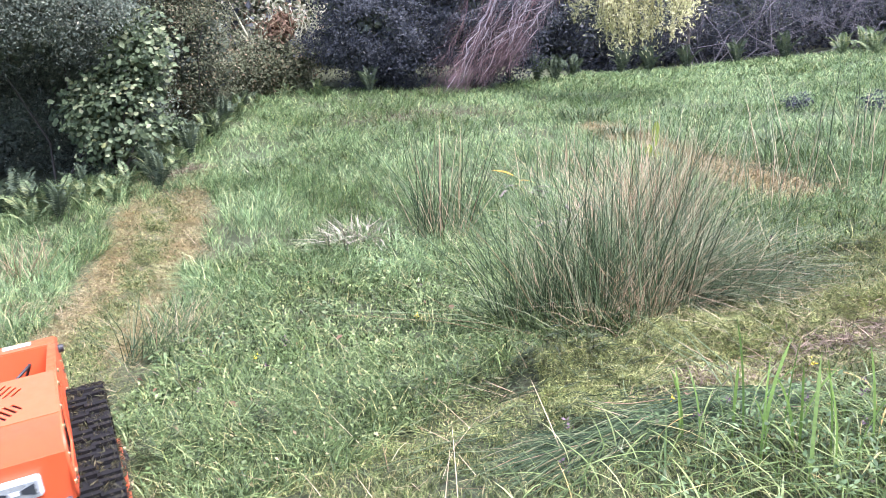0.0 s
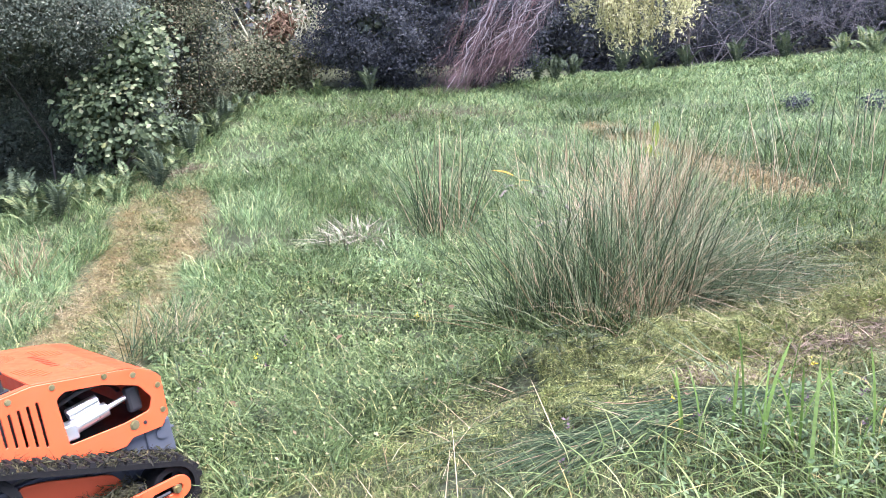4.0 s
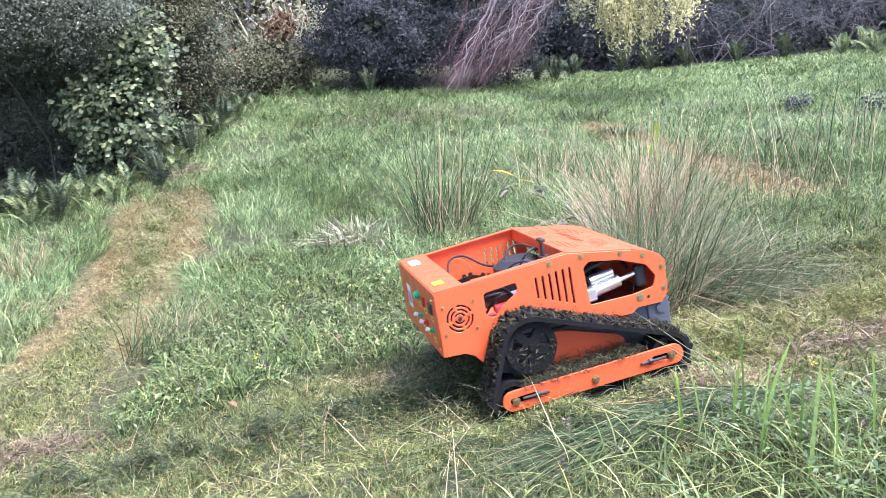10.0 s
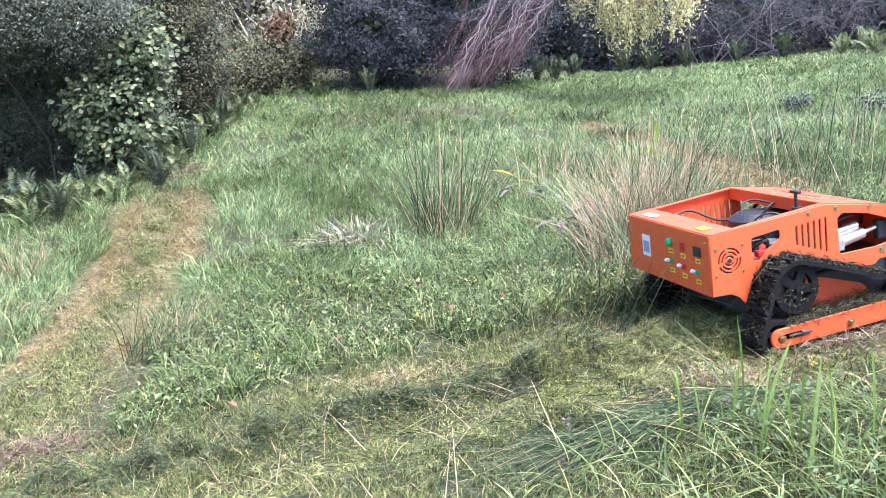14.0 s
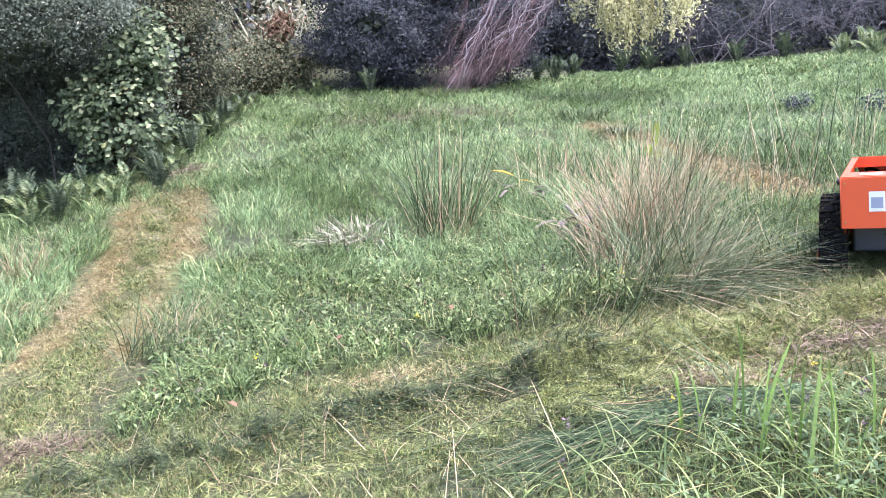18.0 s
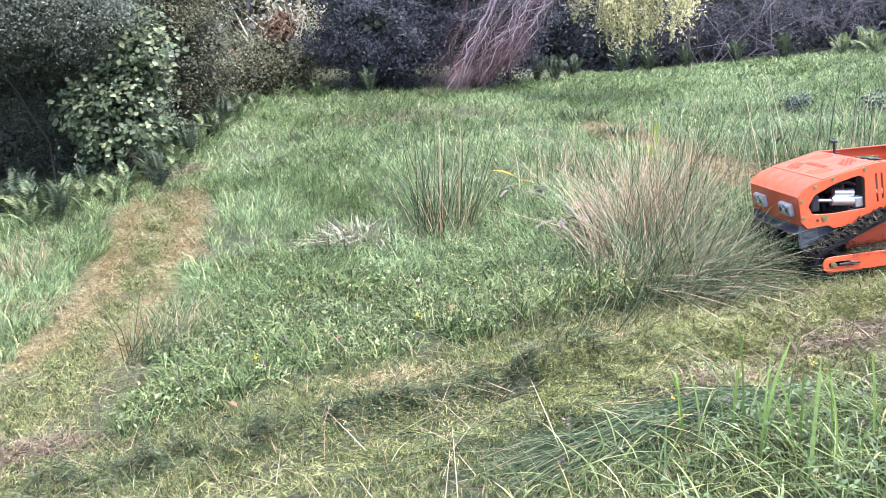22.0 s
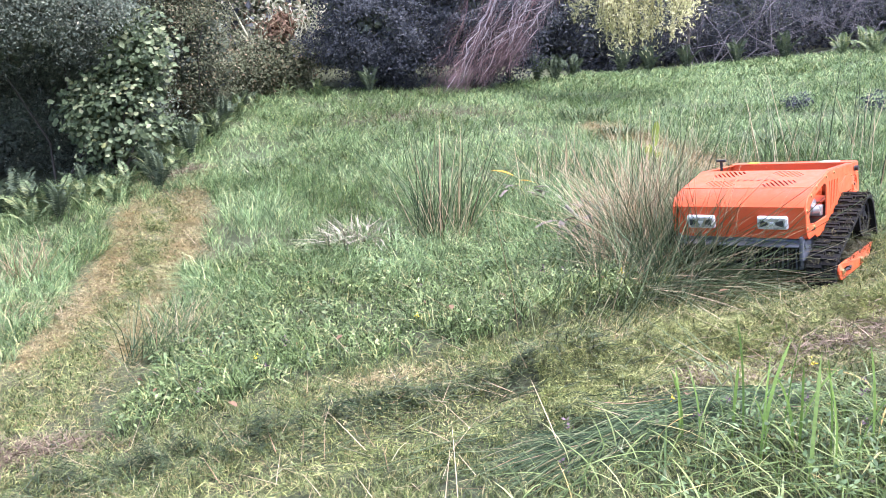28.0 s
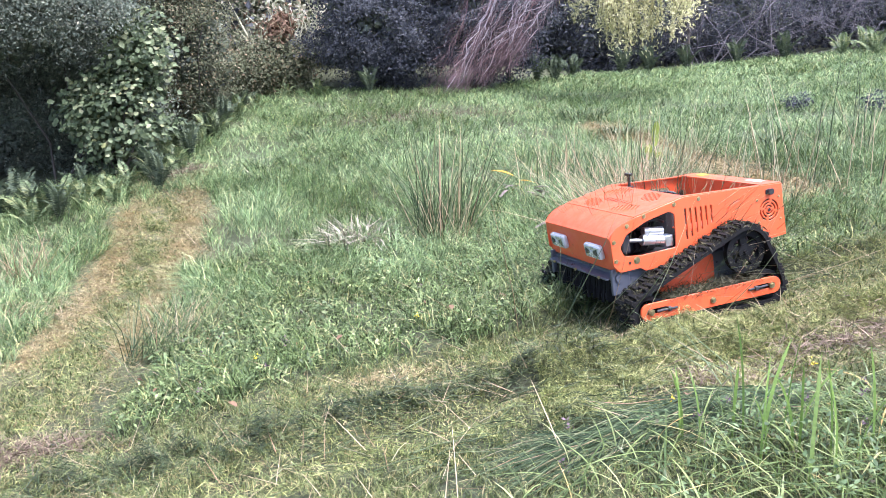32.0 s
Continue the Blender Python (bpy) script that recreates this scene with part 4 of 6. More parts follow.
big_leaf("lime_plant", "upright yellow-green broad leaves", "plant", 1.98, 8.1, [(0, 0, 0.16, 0.24, 0.075, 84, 262), (-0.04, 0, 0.02, 0.22, 0.09, 50, 250), (0.03, -0.02, 0.0, 0.22, 0.10, 35, 250)], LIME_LEAF)
big_leaf("yellow_leaf", "withered orange-yellow leaf lying in the grass", "leaf", 0.60, 7.35, [(0, 0, 0.20, 0.20, 0.06, 12, 170), (0.05, 0, 0.16, 0.15, 0.04, -10, 10)], YELLOW_LEAF)
for x, y, s in ((0.93, 6.15, 1.0), (1.02, 5.9, 0.8), (0.84, 7.1, 0.8), (0.62, 7.2, 0.7), (1.1, 6.5, 0.7)):
    big_leaf("dead_plant", "heap of curled grey-brown dead leaves", "dead plant", x, y,
             [(RNG.uniform(-0.1, 0.1), RNG.uniform(-0.1, 0.1), RNG.uniform(0.03, 0.14), s * RNG.uniform(0.16, 0.34), s * RNG.uniform(0.03, 0.07), RNG.uniform(-12, 22), RNG.uniform(0, 360)) for q in range(11)], GREY_LEAF)
for k, (x, y) in enumerate(((1.40, 4.25), (-0.55, 4.3), (0.05, 4.5), (-0.9, 3.55), (0.35, 4.6), (0.9, 3.0), (1.55, 2.65))):
    big_leaf("brown_leaf", "curled dead brown leaf on the grass", "leaf", x, y, [(0, 0, 0.09, 0.05, 0.03, 15, 50 * k)], DEAD_LEAF)


def dead_wood():
    root = new("dead_branch")
    x, y = 1.02, 6.05
    root.matrix_basis = Matrix.Translation((x, y, float(ground_z(np.array(x), np.array(y)))))
    tagged(root, "grey broken dead branch among the rushes", "branch")
    for a, b, r in (((-0.12, 0, 0.02), (0.16, 0.05, 0.30), 0.03), ((0.0, 0, 0.1), (-0.16, -0.05, 0.26), 0.02), ((0.1, 0.02, 0.2), (0.25, -0.1, 0.22), 0.016), ((-0.1, 0, 0.03), (-0.2, -0.1, 0.14), 0.02)):
        bm = bmesh.new()
        cyl(bm, a, b, r, 8, r * 0.5)
        part("limb", bm, DEAD_WOOD, root)


dead_wood()


def flower_heads():
    for n, mat, nm, lab, s in ((34, MAUVE, "mauve_flowers", "small mauve flower heads in the weeds", 0.016), (9, PETAL, "yellow_flowers", "tiny yellow flowers in the grass", 0.012)):
        x, y = uni(n, -1.6, 1.9), uni(n, 2.3, 5.4)
        ok = ~zones(x, y)["lawn"] | zones(x, y)["bank"]
        x, y = x[ok], y[ok]
        if mat is MAUVE:
            x, y = np.concatenate([x, [0.98, 1.42, 1.2, 1.46, 1.3]]), np.concatenate([y, [2.8, 2.75, 2.7, 2.85, 2.5]])
        q = np.repeat(feet(x, y, 0.13), 9, 0) + RNG.normal(0, 0.010, (len(x) * 9, 3))
        stuff(nm, lab, "flowers", mat, leaf_arrays(q, uni(len(q), 0.6, 1.2) * s, 0.5, RNG.normal(size=q.shape)))


flower_heads()


def broad_weeds():
    """Low rosettes of broader yellow-green leaves."""
    for k in range(16):
        x, y = ((-1.50, 4.42), (-1.38, 4.5), (-1.2, 4.62), (-1.0, 4.2))[k] if k < 4 else (RNG.uniform(-1.3, 0.5), RNG.uniform(4.2, 6.3))
        n = 16
        a = uni(n, 0, 6.28)
        d = uni(n, 0.02, 0.10)
        p = np.stack([d * np.cos(a), d * np.sin(a), uni(n, 0.05, 0.16)], 1)
        nrm = np.stack([0.5 * np.cos(a), 0.5 * np.sin(a), np.ones(n)], 1) + RNG.normal(0, 0.25, (n, 3))
        v, fs = leaf_arrays(p, uni(n, 0.022, 0.042), 0.5, nrm, rim=6)
        st = stem_arrays(np.zeros((6, 3)), uni(6, 0.08, 0.15), uni(6, 0.0012, 0.002), uni(6, 0, 6.28), uni(6, 0.2, 0.6))
        ob = new("broad_weed")
        linked("foliage", raw_mesh("foliage", v, fs, [FERN if k % 3 else MINT]), ob)
        tagged(linked("stalk", raw_mesh("stalk", *st, [FERN]), ob), kind="stuff")
        ob.matrix_basis = Matrix.Translation((x, y, float(ground_z(np.array(x), np.array(y)))))
        tagged(ob, "low weed with broad yellow-green leaves", "weed", "broad weeds")


broad_weeds()


def brown_patches():
    sets = []
    for x0, y0, r, n in ((1.72, 3.50, 0.18, 1000), (2.1, 3.66, 0.2, 900), (-1.78, 3.5, 0.16, 1600), (1.15, 3.25, 0.15, 900), (0.3, 11.0, 0.55, 1100), (-0.9, 10.9, 0.4, 600), (-2.75, 9.2, 0.2, 700)):
        q = RNG.normal(0, r, (n, 2)) * np.array([1.0, 0.5]) + np.array([x0, y0])
        p = feet(q[:, 0], q[:, 1], 0.010 if y0 < 8 else 0.10) + np.stack([np.zeros(n), np.zeros(n), np.abs(RNG.normal(0, 0.02, n))], 1)
        sets.append(leaf_arrays(p, uni(n, 0.03, 0.10), 0.06, RNG.normal(0, 0.5, (n, 3)) + np.array([0, 0, 1.0])))
    q = RNG.normal(0, 1, (1500, 2)) * np.array([0.13, 0.07]) + np.array([-0.2, 3.82])
    p = feet(q[:, 0], q[:, 1], 0.02) + np.stack([np.zeros(1500), np.zeros(1500), np.abs(RNG.normal(0, 0.012, 1500))], 1)
    stuff("straw_patch", "pale straw-coloured patch of cut stubble", "straw", STRAW, leaf_arrays(p, uni(1500, 0.02, 0.06), 0.07, RNG.normal(0, 0.6, (1500, 3)) + np.array([0, 0, 1.0])))
    stuff("brown_litter", "bare brown patches of dead stalks", "litter", LITTER, *sets)


brown_patches()


def leaning_stems():
    """A few single rush stems that lean out over the clippings from the bank."""
    for k, (x, y, ln, yaw, bend) in enumerate(((1.16, 3.22, 0.46, 2.75, 1.05), (1.18, 3.20, 0.50, 2.62, 1.0), (1.22, 3.2, 0.40, 2.5, 0.95), (1.10, 3.14, 0.36, 2.2, 0.8), (1.26, 3.18, 0.42, 2.9, 1.1), (0.42, 2.78, 0.3, 2.2, 0.6), (0.05, 2.5, 0.3, 1.8, 0.3), (0.0, 2.45, 0.26, 1.2, 0.2))):
        v, fs = stem_arrays(np.array([[0.0, 0.0, 0.0]]), np.array([ln]), np.array([0.0028]), np.array([yaw]), np.array([bend]), np.array([0.05]))
        ob = new("leaning_rush", raw_mesh("leaning_rush", v, fs, [RUSH if k < 5 else DRY_RUSH]))
        ob.matrix_basis = Matrix.Translation((x, y, float(ground_z(np.array(x), np.array(y)))))
        tagged(ob, "single rush stem leaning out over the clippings", "rush stem", "leaning rush stems")


leaning_stems()


# ---------------------------------------------------------------- bushes round the field
def limb_arrays(a, b, r0, r1, sag=0.1, n=6):
    """A tapered crooked limb."""
    a, b = np.array(a, float), np.array(b, float)
    t = np.linspace(0, 1, n)[:, None]
    c = a + (b - a) * t + np.concatenate([np.zeros((1, 3)), RNG.normal(0, sag * np.linalg.norm(b - a) * 0.12, (n - 2, 3)), np.zeros((1, 3))])
    d = (b - a) / max(np.linalg.norm(b - a), 1e-6)
    u = np.cross(d, [0.31, 0.77, 0.55])
    u /= np.linalg.norm(u)
    w = np.cross(d, u)
    r = r0 + (r1 - r0) * t
    v = np.stack([c + (u * math.cos(k * 1.2566) + w * math.sin(k * 1.2566)) * r for k in range(5)], 1).reshape(-1, 3)
    f = np.array([[i * 5 + k, i * 5 + (k + 1) % 5, i * 5 + 5 + (k + 1) % 5, i * 5 + 5 + k] for i in range(n - 1) for k in range(5)])
    return v, [f]


def foot(x, y):
    return float(ground_z(np.array(float(x)), np.array(float(y))))


def shrub(name, label, category, x, y, blobs, size, narrow, mat, per=42, bark=BARK, twigs=5, face=(0, -0.5, 0.6), spreadk=0.20, core=None, rim=0):
    """blobs: (dx, dy, dz, rx, ry, rz, clusters) about the foot. Each blob gets limbs and sprays of leaves, with older leaves inside."""
    root = new(name)
    root.matrix_basis = Matrix.Translation((x, y, foot(x, y)))
    tagged(root, label, category)
    inner = []
    for dx, dy, dz, rx, ry, rz, k in blobs:
        u = RNG.normal(size=(k, 3))
        u[:, 1] = np.where(RNG.random(k) < 0.6, -np.abs(u[:, 1]), u[:, 1])
        u /= np.linalg.norm(u, axis=1, keepdims=True)
        c = np.array([dx, dy, dz]) + u * np.array([rx, ry, rz]) * (uni(k, 0.5, 1.08))[:, None]
        cc = np.repeat(c, per, 0)
        q = cc + RNG.normal(0, spreadk, cc.shape) * np.array([1, 1, 0.6])
        q[:, 2] = np.maximum(q[:, 2], 0.0 + 0.1 * RNG.random(len(q)))
        nrm = np.repeat(u, per, 0) * 0.7 + RNG.normal(0, 0.55, q.shape) + np.array(face)
        v, fs = leaf_arrays(q, uni(len(q), 0.6, 1.3) * size, narrow, nrm, simple=not rim, rim=rim)
        ob = new("foliage", raw_mesh("foliage", v, fs, [mat]))
        ob.parent = root
        kk = int(1500 * rx * rz) + 300
        w = RNG.normal(size=(kk, 3))
        w = w / np.linalg.norm(w, axis=1, keepdims=True) * np.array([rx, ry, rz]) * uni(kk, 0.2, 0.85)[:, None] + np.array([dx, dy + 0.15, dz])
        w[:, 2] = np.maximum(w[:, 2], 0.05)
        inner.append(leaf_arrays(w, uni(kk, 0.10, 0.20), 0.6, RNG.normal(0, 0.7, w.shape) + np.array([0, -0.6, 0.5]), simple=True))
        for j in RNG.integers(0, k, min(k, twigs)):
            v, fs = limb_arrays((RNG.normal(0, 0.1) + dx * 0.4, RNG.normal(0, 0.1) + dy * 0.4, -0.1), c[j], 0.016, 0.004, 0.5)
            ob = new("branch", raw_mesh("branch", v, fs, [bark], True))
            ob.parent = root
    v, fs = merge(*inner)
    ob = new("inner_foliage", raw_mesh("inner_foliage", v, fs, [core or SHRUB_DARK]))
    ob.parent = root
    return root


def frond_mesh(length, leaflets, mat, arch=0.5, width=0.15):
    """One arching fern frond along +x with paired leaflets."""
    s = np.linspace(0.12, 1, leaflets)
    c = np.stack([length * s * (1 - 0.25 * arch * s), 0 * s, length * (0.75 * s - arch * 0.75 * s ** 2.2)], 1)
    sets = []
    for sg in (1, -1):
        ln = length * width * np.sin(np.pi * (0.12 + 0.86 * s)) ** 0.8 + 0.01
        d = np.stack([0.45 + 0 * s, sg * 0.9 + 0 * s, -0.12 + 0 * s], 1)
        p = c + d * (ln / 2)[:, None]
        nrm = np.stack([-0.15 + 0 * s, 0.1 * sg + 0 * s, 1 + 0 * s], 1) + RNG.normal(0, 0.15, (leaflets, 3))
        sets.append(leaf_arrays(p, ln, 0.26, nrm, np.cross(d, nrm)))
    sets.append(limb_arrays((0, 0, 0), c[len(c) // 2], 0.006, 0.004, 0.0))
    sets.append(limb_arrays(c[len(c) // 2], c[-1], 0.004, 0.001, 0.0))
    v, fs = merge(*sets)
    return raw_mesh("frond", v, fs, [mat])


def fern_kind(label, length, fronds, mat):
    root = new("fern")
    tagged(root, label, "fern", "ferns at the field's edge")
    meshes = [frond_mesh(length * k, 22, mat, a) for k, a in ((1.0, 0.75), (0.85, 0.55), (0.7, 0.95))]
    for k in range(fronds):
        linked("frond", meshes[k % 3], root, pose(0, 0, 0, RNG.uniform(-12, 12), RNG.uniform(-62, -12), k * 360 / fronds + RNG.uniform(-18, 18)))
    return root


def plant_ferns():
    # second kind carries painted shade, for spots under the bushes
    kinds = [fern_kind("yellow-green arching fern below the bushes", 0.50, 7, FERN), fern_kind("fern with drooping fronds, darkened as if in shade", 0.62, 8, FERN_SHADED)]
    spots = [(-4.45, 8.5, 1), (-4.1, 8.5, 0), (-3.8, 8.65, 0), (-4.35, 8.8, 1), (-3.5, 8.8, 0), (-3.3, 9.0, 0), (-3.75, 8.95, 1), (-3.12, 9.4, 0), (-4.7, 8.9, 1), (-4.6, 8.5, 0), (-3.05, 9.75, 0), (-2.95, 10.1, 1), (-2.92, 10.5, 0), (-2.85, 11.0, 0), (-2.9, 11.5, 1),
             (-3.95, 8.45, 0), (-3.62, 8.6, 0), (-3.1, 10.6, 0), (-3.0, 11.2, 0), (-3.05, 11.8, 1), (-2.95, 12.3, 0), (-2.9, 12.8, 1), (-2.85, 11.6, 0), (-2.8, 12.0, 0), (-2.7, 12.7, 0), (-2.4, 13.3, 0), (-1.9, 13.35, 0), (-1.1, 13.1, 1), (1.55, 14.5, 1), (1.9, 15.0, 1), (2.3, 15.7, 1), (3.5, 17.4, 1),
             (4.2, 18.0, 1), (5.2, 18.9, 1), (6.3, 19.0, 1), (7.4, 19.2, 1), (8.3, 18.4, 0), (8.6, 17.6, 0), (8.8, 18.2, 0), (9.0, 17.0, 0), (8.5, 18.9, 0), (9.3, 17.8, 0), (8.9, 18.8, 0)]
    spots += [(x + RNG.normal(0, 0.16), y - 0.1 + RNG.normal(0, 0.12), RNG.integers(0, 2)) for x, y, k in spots if y < 12]
    first = set()
    for x, y, k in spots:
        g = 1.15 if y > 14 else (0.75 if y > 12 else 0.85)
        m = Matrix.Translation((x, y, foot(x, y))) @ pose(0, 0, 0, 0, 0, RNG.uniform(0, 360))
        if k in first:
            ob = copy_thing(kinds[k], m)
        else:
            ob = kinds[k]
            ob.matrix_basis = m
            first.add(k)
        if x > 7.5:
            g = 1.35
        ob.scale = (g * RNG.uniform(0.85, 1.2),) * 3


def dead_tree():
    """A dead conifer top that hangs to the ground, all red-brown twigs."""
    root = new("dead_tree")
    x0, y0 = 1.58, 13.4
    root.matrix_basis = Matrix.Translation((x0, y0, foot(x0, y0)))
    tagged(root, "dead drooping branches with red-brown bare twigs", "dead tree")
    v, fs = limb_arrays((-0.5, 1.2, -0.1), (-0.3, 0.3, 4.2), 0.05, 0.03, 0.1, 8)
    ob = new("trunk", raw_mesh("trunk", v, fs, [BARK], True))
    ob.parent = root
    fine = []
    for k in range(12):
        t = k / 11
        a = np.array([-0.85 + 0.95 * t + RNG.normal(0, 0.08), RNG.normal(0, 0.15), RNG.uniform(1.5, 2.2)])
        b = np.array([-1.68 + 1.30 * t + RNG.normal(0, 0.06), RNG.normal(-0.5, 0.2), 0.04 + 0.5 * t ** 1.4 + RNG.uniform(0, 0.12)])
        mid = a * 0.5 + b * 0.5 + np.array([0.10 + RNG.normal(0, 0.07), -0.1, 0.10])
        sets = [limb_arrays((-0.3, 0.3, 3.2), a, 0.022, 0.014, 0.2), limb_arrays(a, mid, 0.013, 0.008, 0.22), limb_arrays(mid, b, 0.008, 0.003, 0.3)]
        for s in np.linspace(0.0, 0.75, 10):
            o = a + (mid - a) * (0.3 + s) if s < 0.35 else mid + (b - mid) * (s - 0.35)
            e = o + (b - o) * RNG.uniform(0.3, 0.5) + RNG.normal(0, 0.16, 3) + np.array([-0.08, 0, 0])
            sets.append(limb_arrays(o, e, 0.0045, 0.002, 0.3, 5))
        v, fs = merge(*sets)
        ob = new("bough", raw_mesh("bough", v, fs, [TWIG_PALE if k % 4 else TWIG_RED], True))
        ob.parent = root
        n = 300
        s = RNG.random(n)[:, None] ** 0.5
        p = np.where(s < 0.4, a + (mid - a) * s / 0.4, mid + (b - mid) * (s - 0.4) / 0.6) + RNG.normal(0, 0.07, (n, 3))
        d = (b - mid) / np.linalg.norm(b - mid)
        q = p + d * uni(n, 0.04, 0.22)[:, None] + RNG.normal(0, 0.075, (n, 3)) + np.array([-0.03, 0, -0.02])
        q[:, 2] = np.maximum(q[:, 2], 0.02)
        ax = q - p
        nrm = np.cross(ax, RNG.normal(size=(n, 3)))
        fine.append(leaf_arrays((p + q) / 2, np.linalg.norm(ax, axis=1), 0.022, nrm, np.cross(ax, nrm), simple=True))
    v, fs = merge(*fine)
    ob = new("fine_twig", raw_mesh("fine_twig", v, fs, [TWIG_RED]))
    ob.parent = root
    tagged(ob, "fine red-brown twigs", kind="stuff")
    root.scale = (1, 1, 1)


def willow():
    """A pale tree whose yellow-green sprays hang into the view."""
    root = new("pale_tree")
    x0, y0 = 3.5, 18.6
    z0 = foot(x0, y0)
    root.matrix_basis = Matrix.Translation((x0, y0, z0))
    tagged(root, "tree with hanging sprays of yellow-green leaves", "tree")
    v, fs = limb_arrays((2.2, 1.7, -0.1), (1.0, 0.6, 4.6), 0.13, 0.08, 0.3, 8)
    ob = new("trunk", raw_mesh("trunk", v, fs, [BARK], True))
    ob.parent = root
    leaves = []
    for k in range(46):
        x = RNG.uniform(-1.73, -0.10)
        h = np.array([x + 0.05, -6.4 + RNG.normal(0, 0.25), 3.05 - z0 + RNG.uniform(0, 0.5)])
        if k < 6:
            v, fs = limb_arrays((1.1, 0.7, 4.3), h, 0.04, 0.01, 0.4, 7)
            ob = new("bough", raw_mesh("bough", v, fs, [BARK], True))
            ob.parent = root
        low = float(np.interp(x + x0, [1.77, 2.05, 2.2, 2.5, 2.75, 2.95, 3.15, 3.4], [1.92, 1.80, 1.54, 1.50, 1.74, 1.48, 1.84, 2.05])) + 0.04 + abs(RNG.normal(0, 0.16))
        tip = np.array([h[0] + RNG.normal(0, 0.08), h[1] - 0.05, max(low, 1.4) - z0])
        v, fs = limb_arrays(h, tip, 0.008, 0.002, 0.5, 7)
        ob = new("spray", raw_mesh("spray", v, fs, [BARK], True))
        ob.parent = root
        n = 360
        s = RNG.random(n)[:, None] ** 0.8
        p = h + (tip - h) * s + RNG.normal(0, 0.045, (n, 3)) * (1 + 1.2 * np.sin(s * 9 + k))
        leaves.append(leaf_arrays(p, uni(n, 0.035, 0.075), 0.26, RNG.normal(0, 0.7, (n, 3)) + np.array([0, -0.7, 0.4]), RNG.normal(0, 0.8, (n, 3)) + np.array([0.5, 0, 0])))
    v, fs = merge(*leaves)
    ob = new("leaves", raw_mesh("leaves", v, fs, [PALE_WILLOW]))
    ob.parent = root
    tagged(ob, "narrow yellow-green leaves", kind="stuff")


def twiggy_bush(x, y, w, h, n, label):
    root = new("bare_bush")
    root.matrix_basis = Matrix.Translation((x, y, foot(x, y)))
    tagged(root, label, "bush")
    for k in range(n):
        a = np.array([RNG.uniform(-w, w) * 0.4, RNG.normal(0, 0.2), 0])
        b = np.array([RNG.uniform(-w, w), RNG.normal(-0.4, 0.4), RNG.uniform(0.35, 1.0) * h])
        sets = [limb_arrays(a, b, 0.015, 0.005, 0.9, 7)]
        for j in range(9):
            s = RNG.uniform(0.35, 1)
            p = a + (b - a) * s
            q = p + RNG.normal(0, 0.33, 3) + np.array([0, -0.1, 0.12])
            sets.append(limb_arrays(p, q, 0.006, 0.0025, 0.8, 4))
            for i in range(3):
                sets.append(limb_arrays(p + (q - p) * RNG.uniform(0.3, 1), q + RNG.normal(0, 0.2, 3), 0.004, 0.002, 0.8, 3))
        v, fs = merge(*sets)
        ob = new("branch", raw_mesh("branch", v, fs, [TWIG_GREY], True))
        ob.parent = root


def flax(x, y, n, length, label, mat):
    root = new("flax")
    root.matrix_basis = Matrix.Translation((x, y, foot(x, y)))
    tagged(root, label, "flax plant")
    for k in range(n):
        a = RNG.uniform(0, 6.28)
        p = np.array([[0.12 * math.cos(a), 0.12 * math.sin(a), 0]])
        v, fs = blade_arrays(p, np.array([length * RNG.uniform(0.6, 1.1)]), np.array([RNG.uniform(0.02, 0.045)]), np.array([a]), np.array([RNG.uniform(0.25, 1.3)]), np.array([RNG.normal(0, 0.3)]))
        ob = new("blade", raw_mesh("blade", v, fs, [mat]))
        ob.parent = root


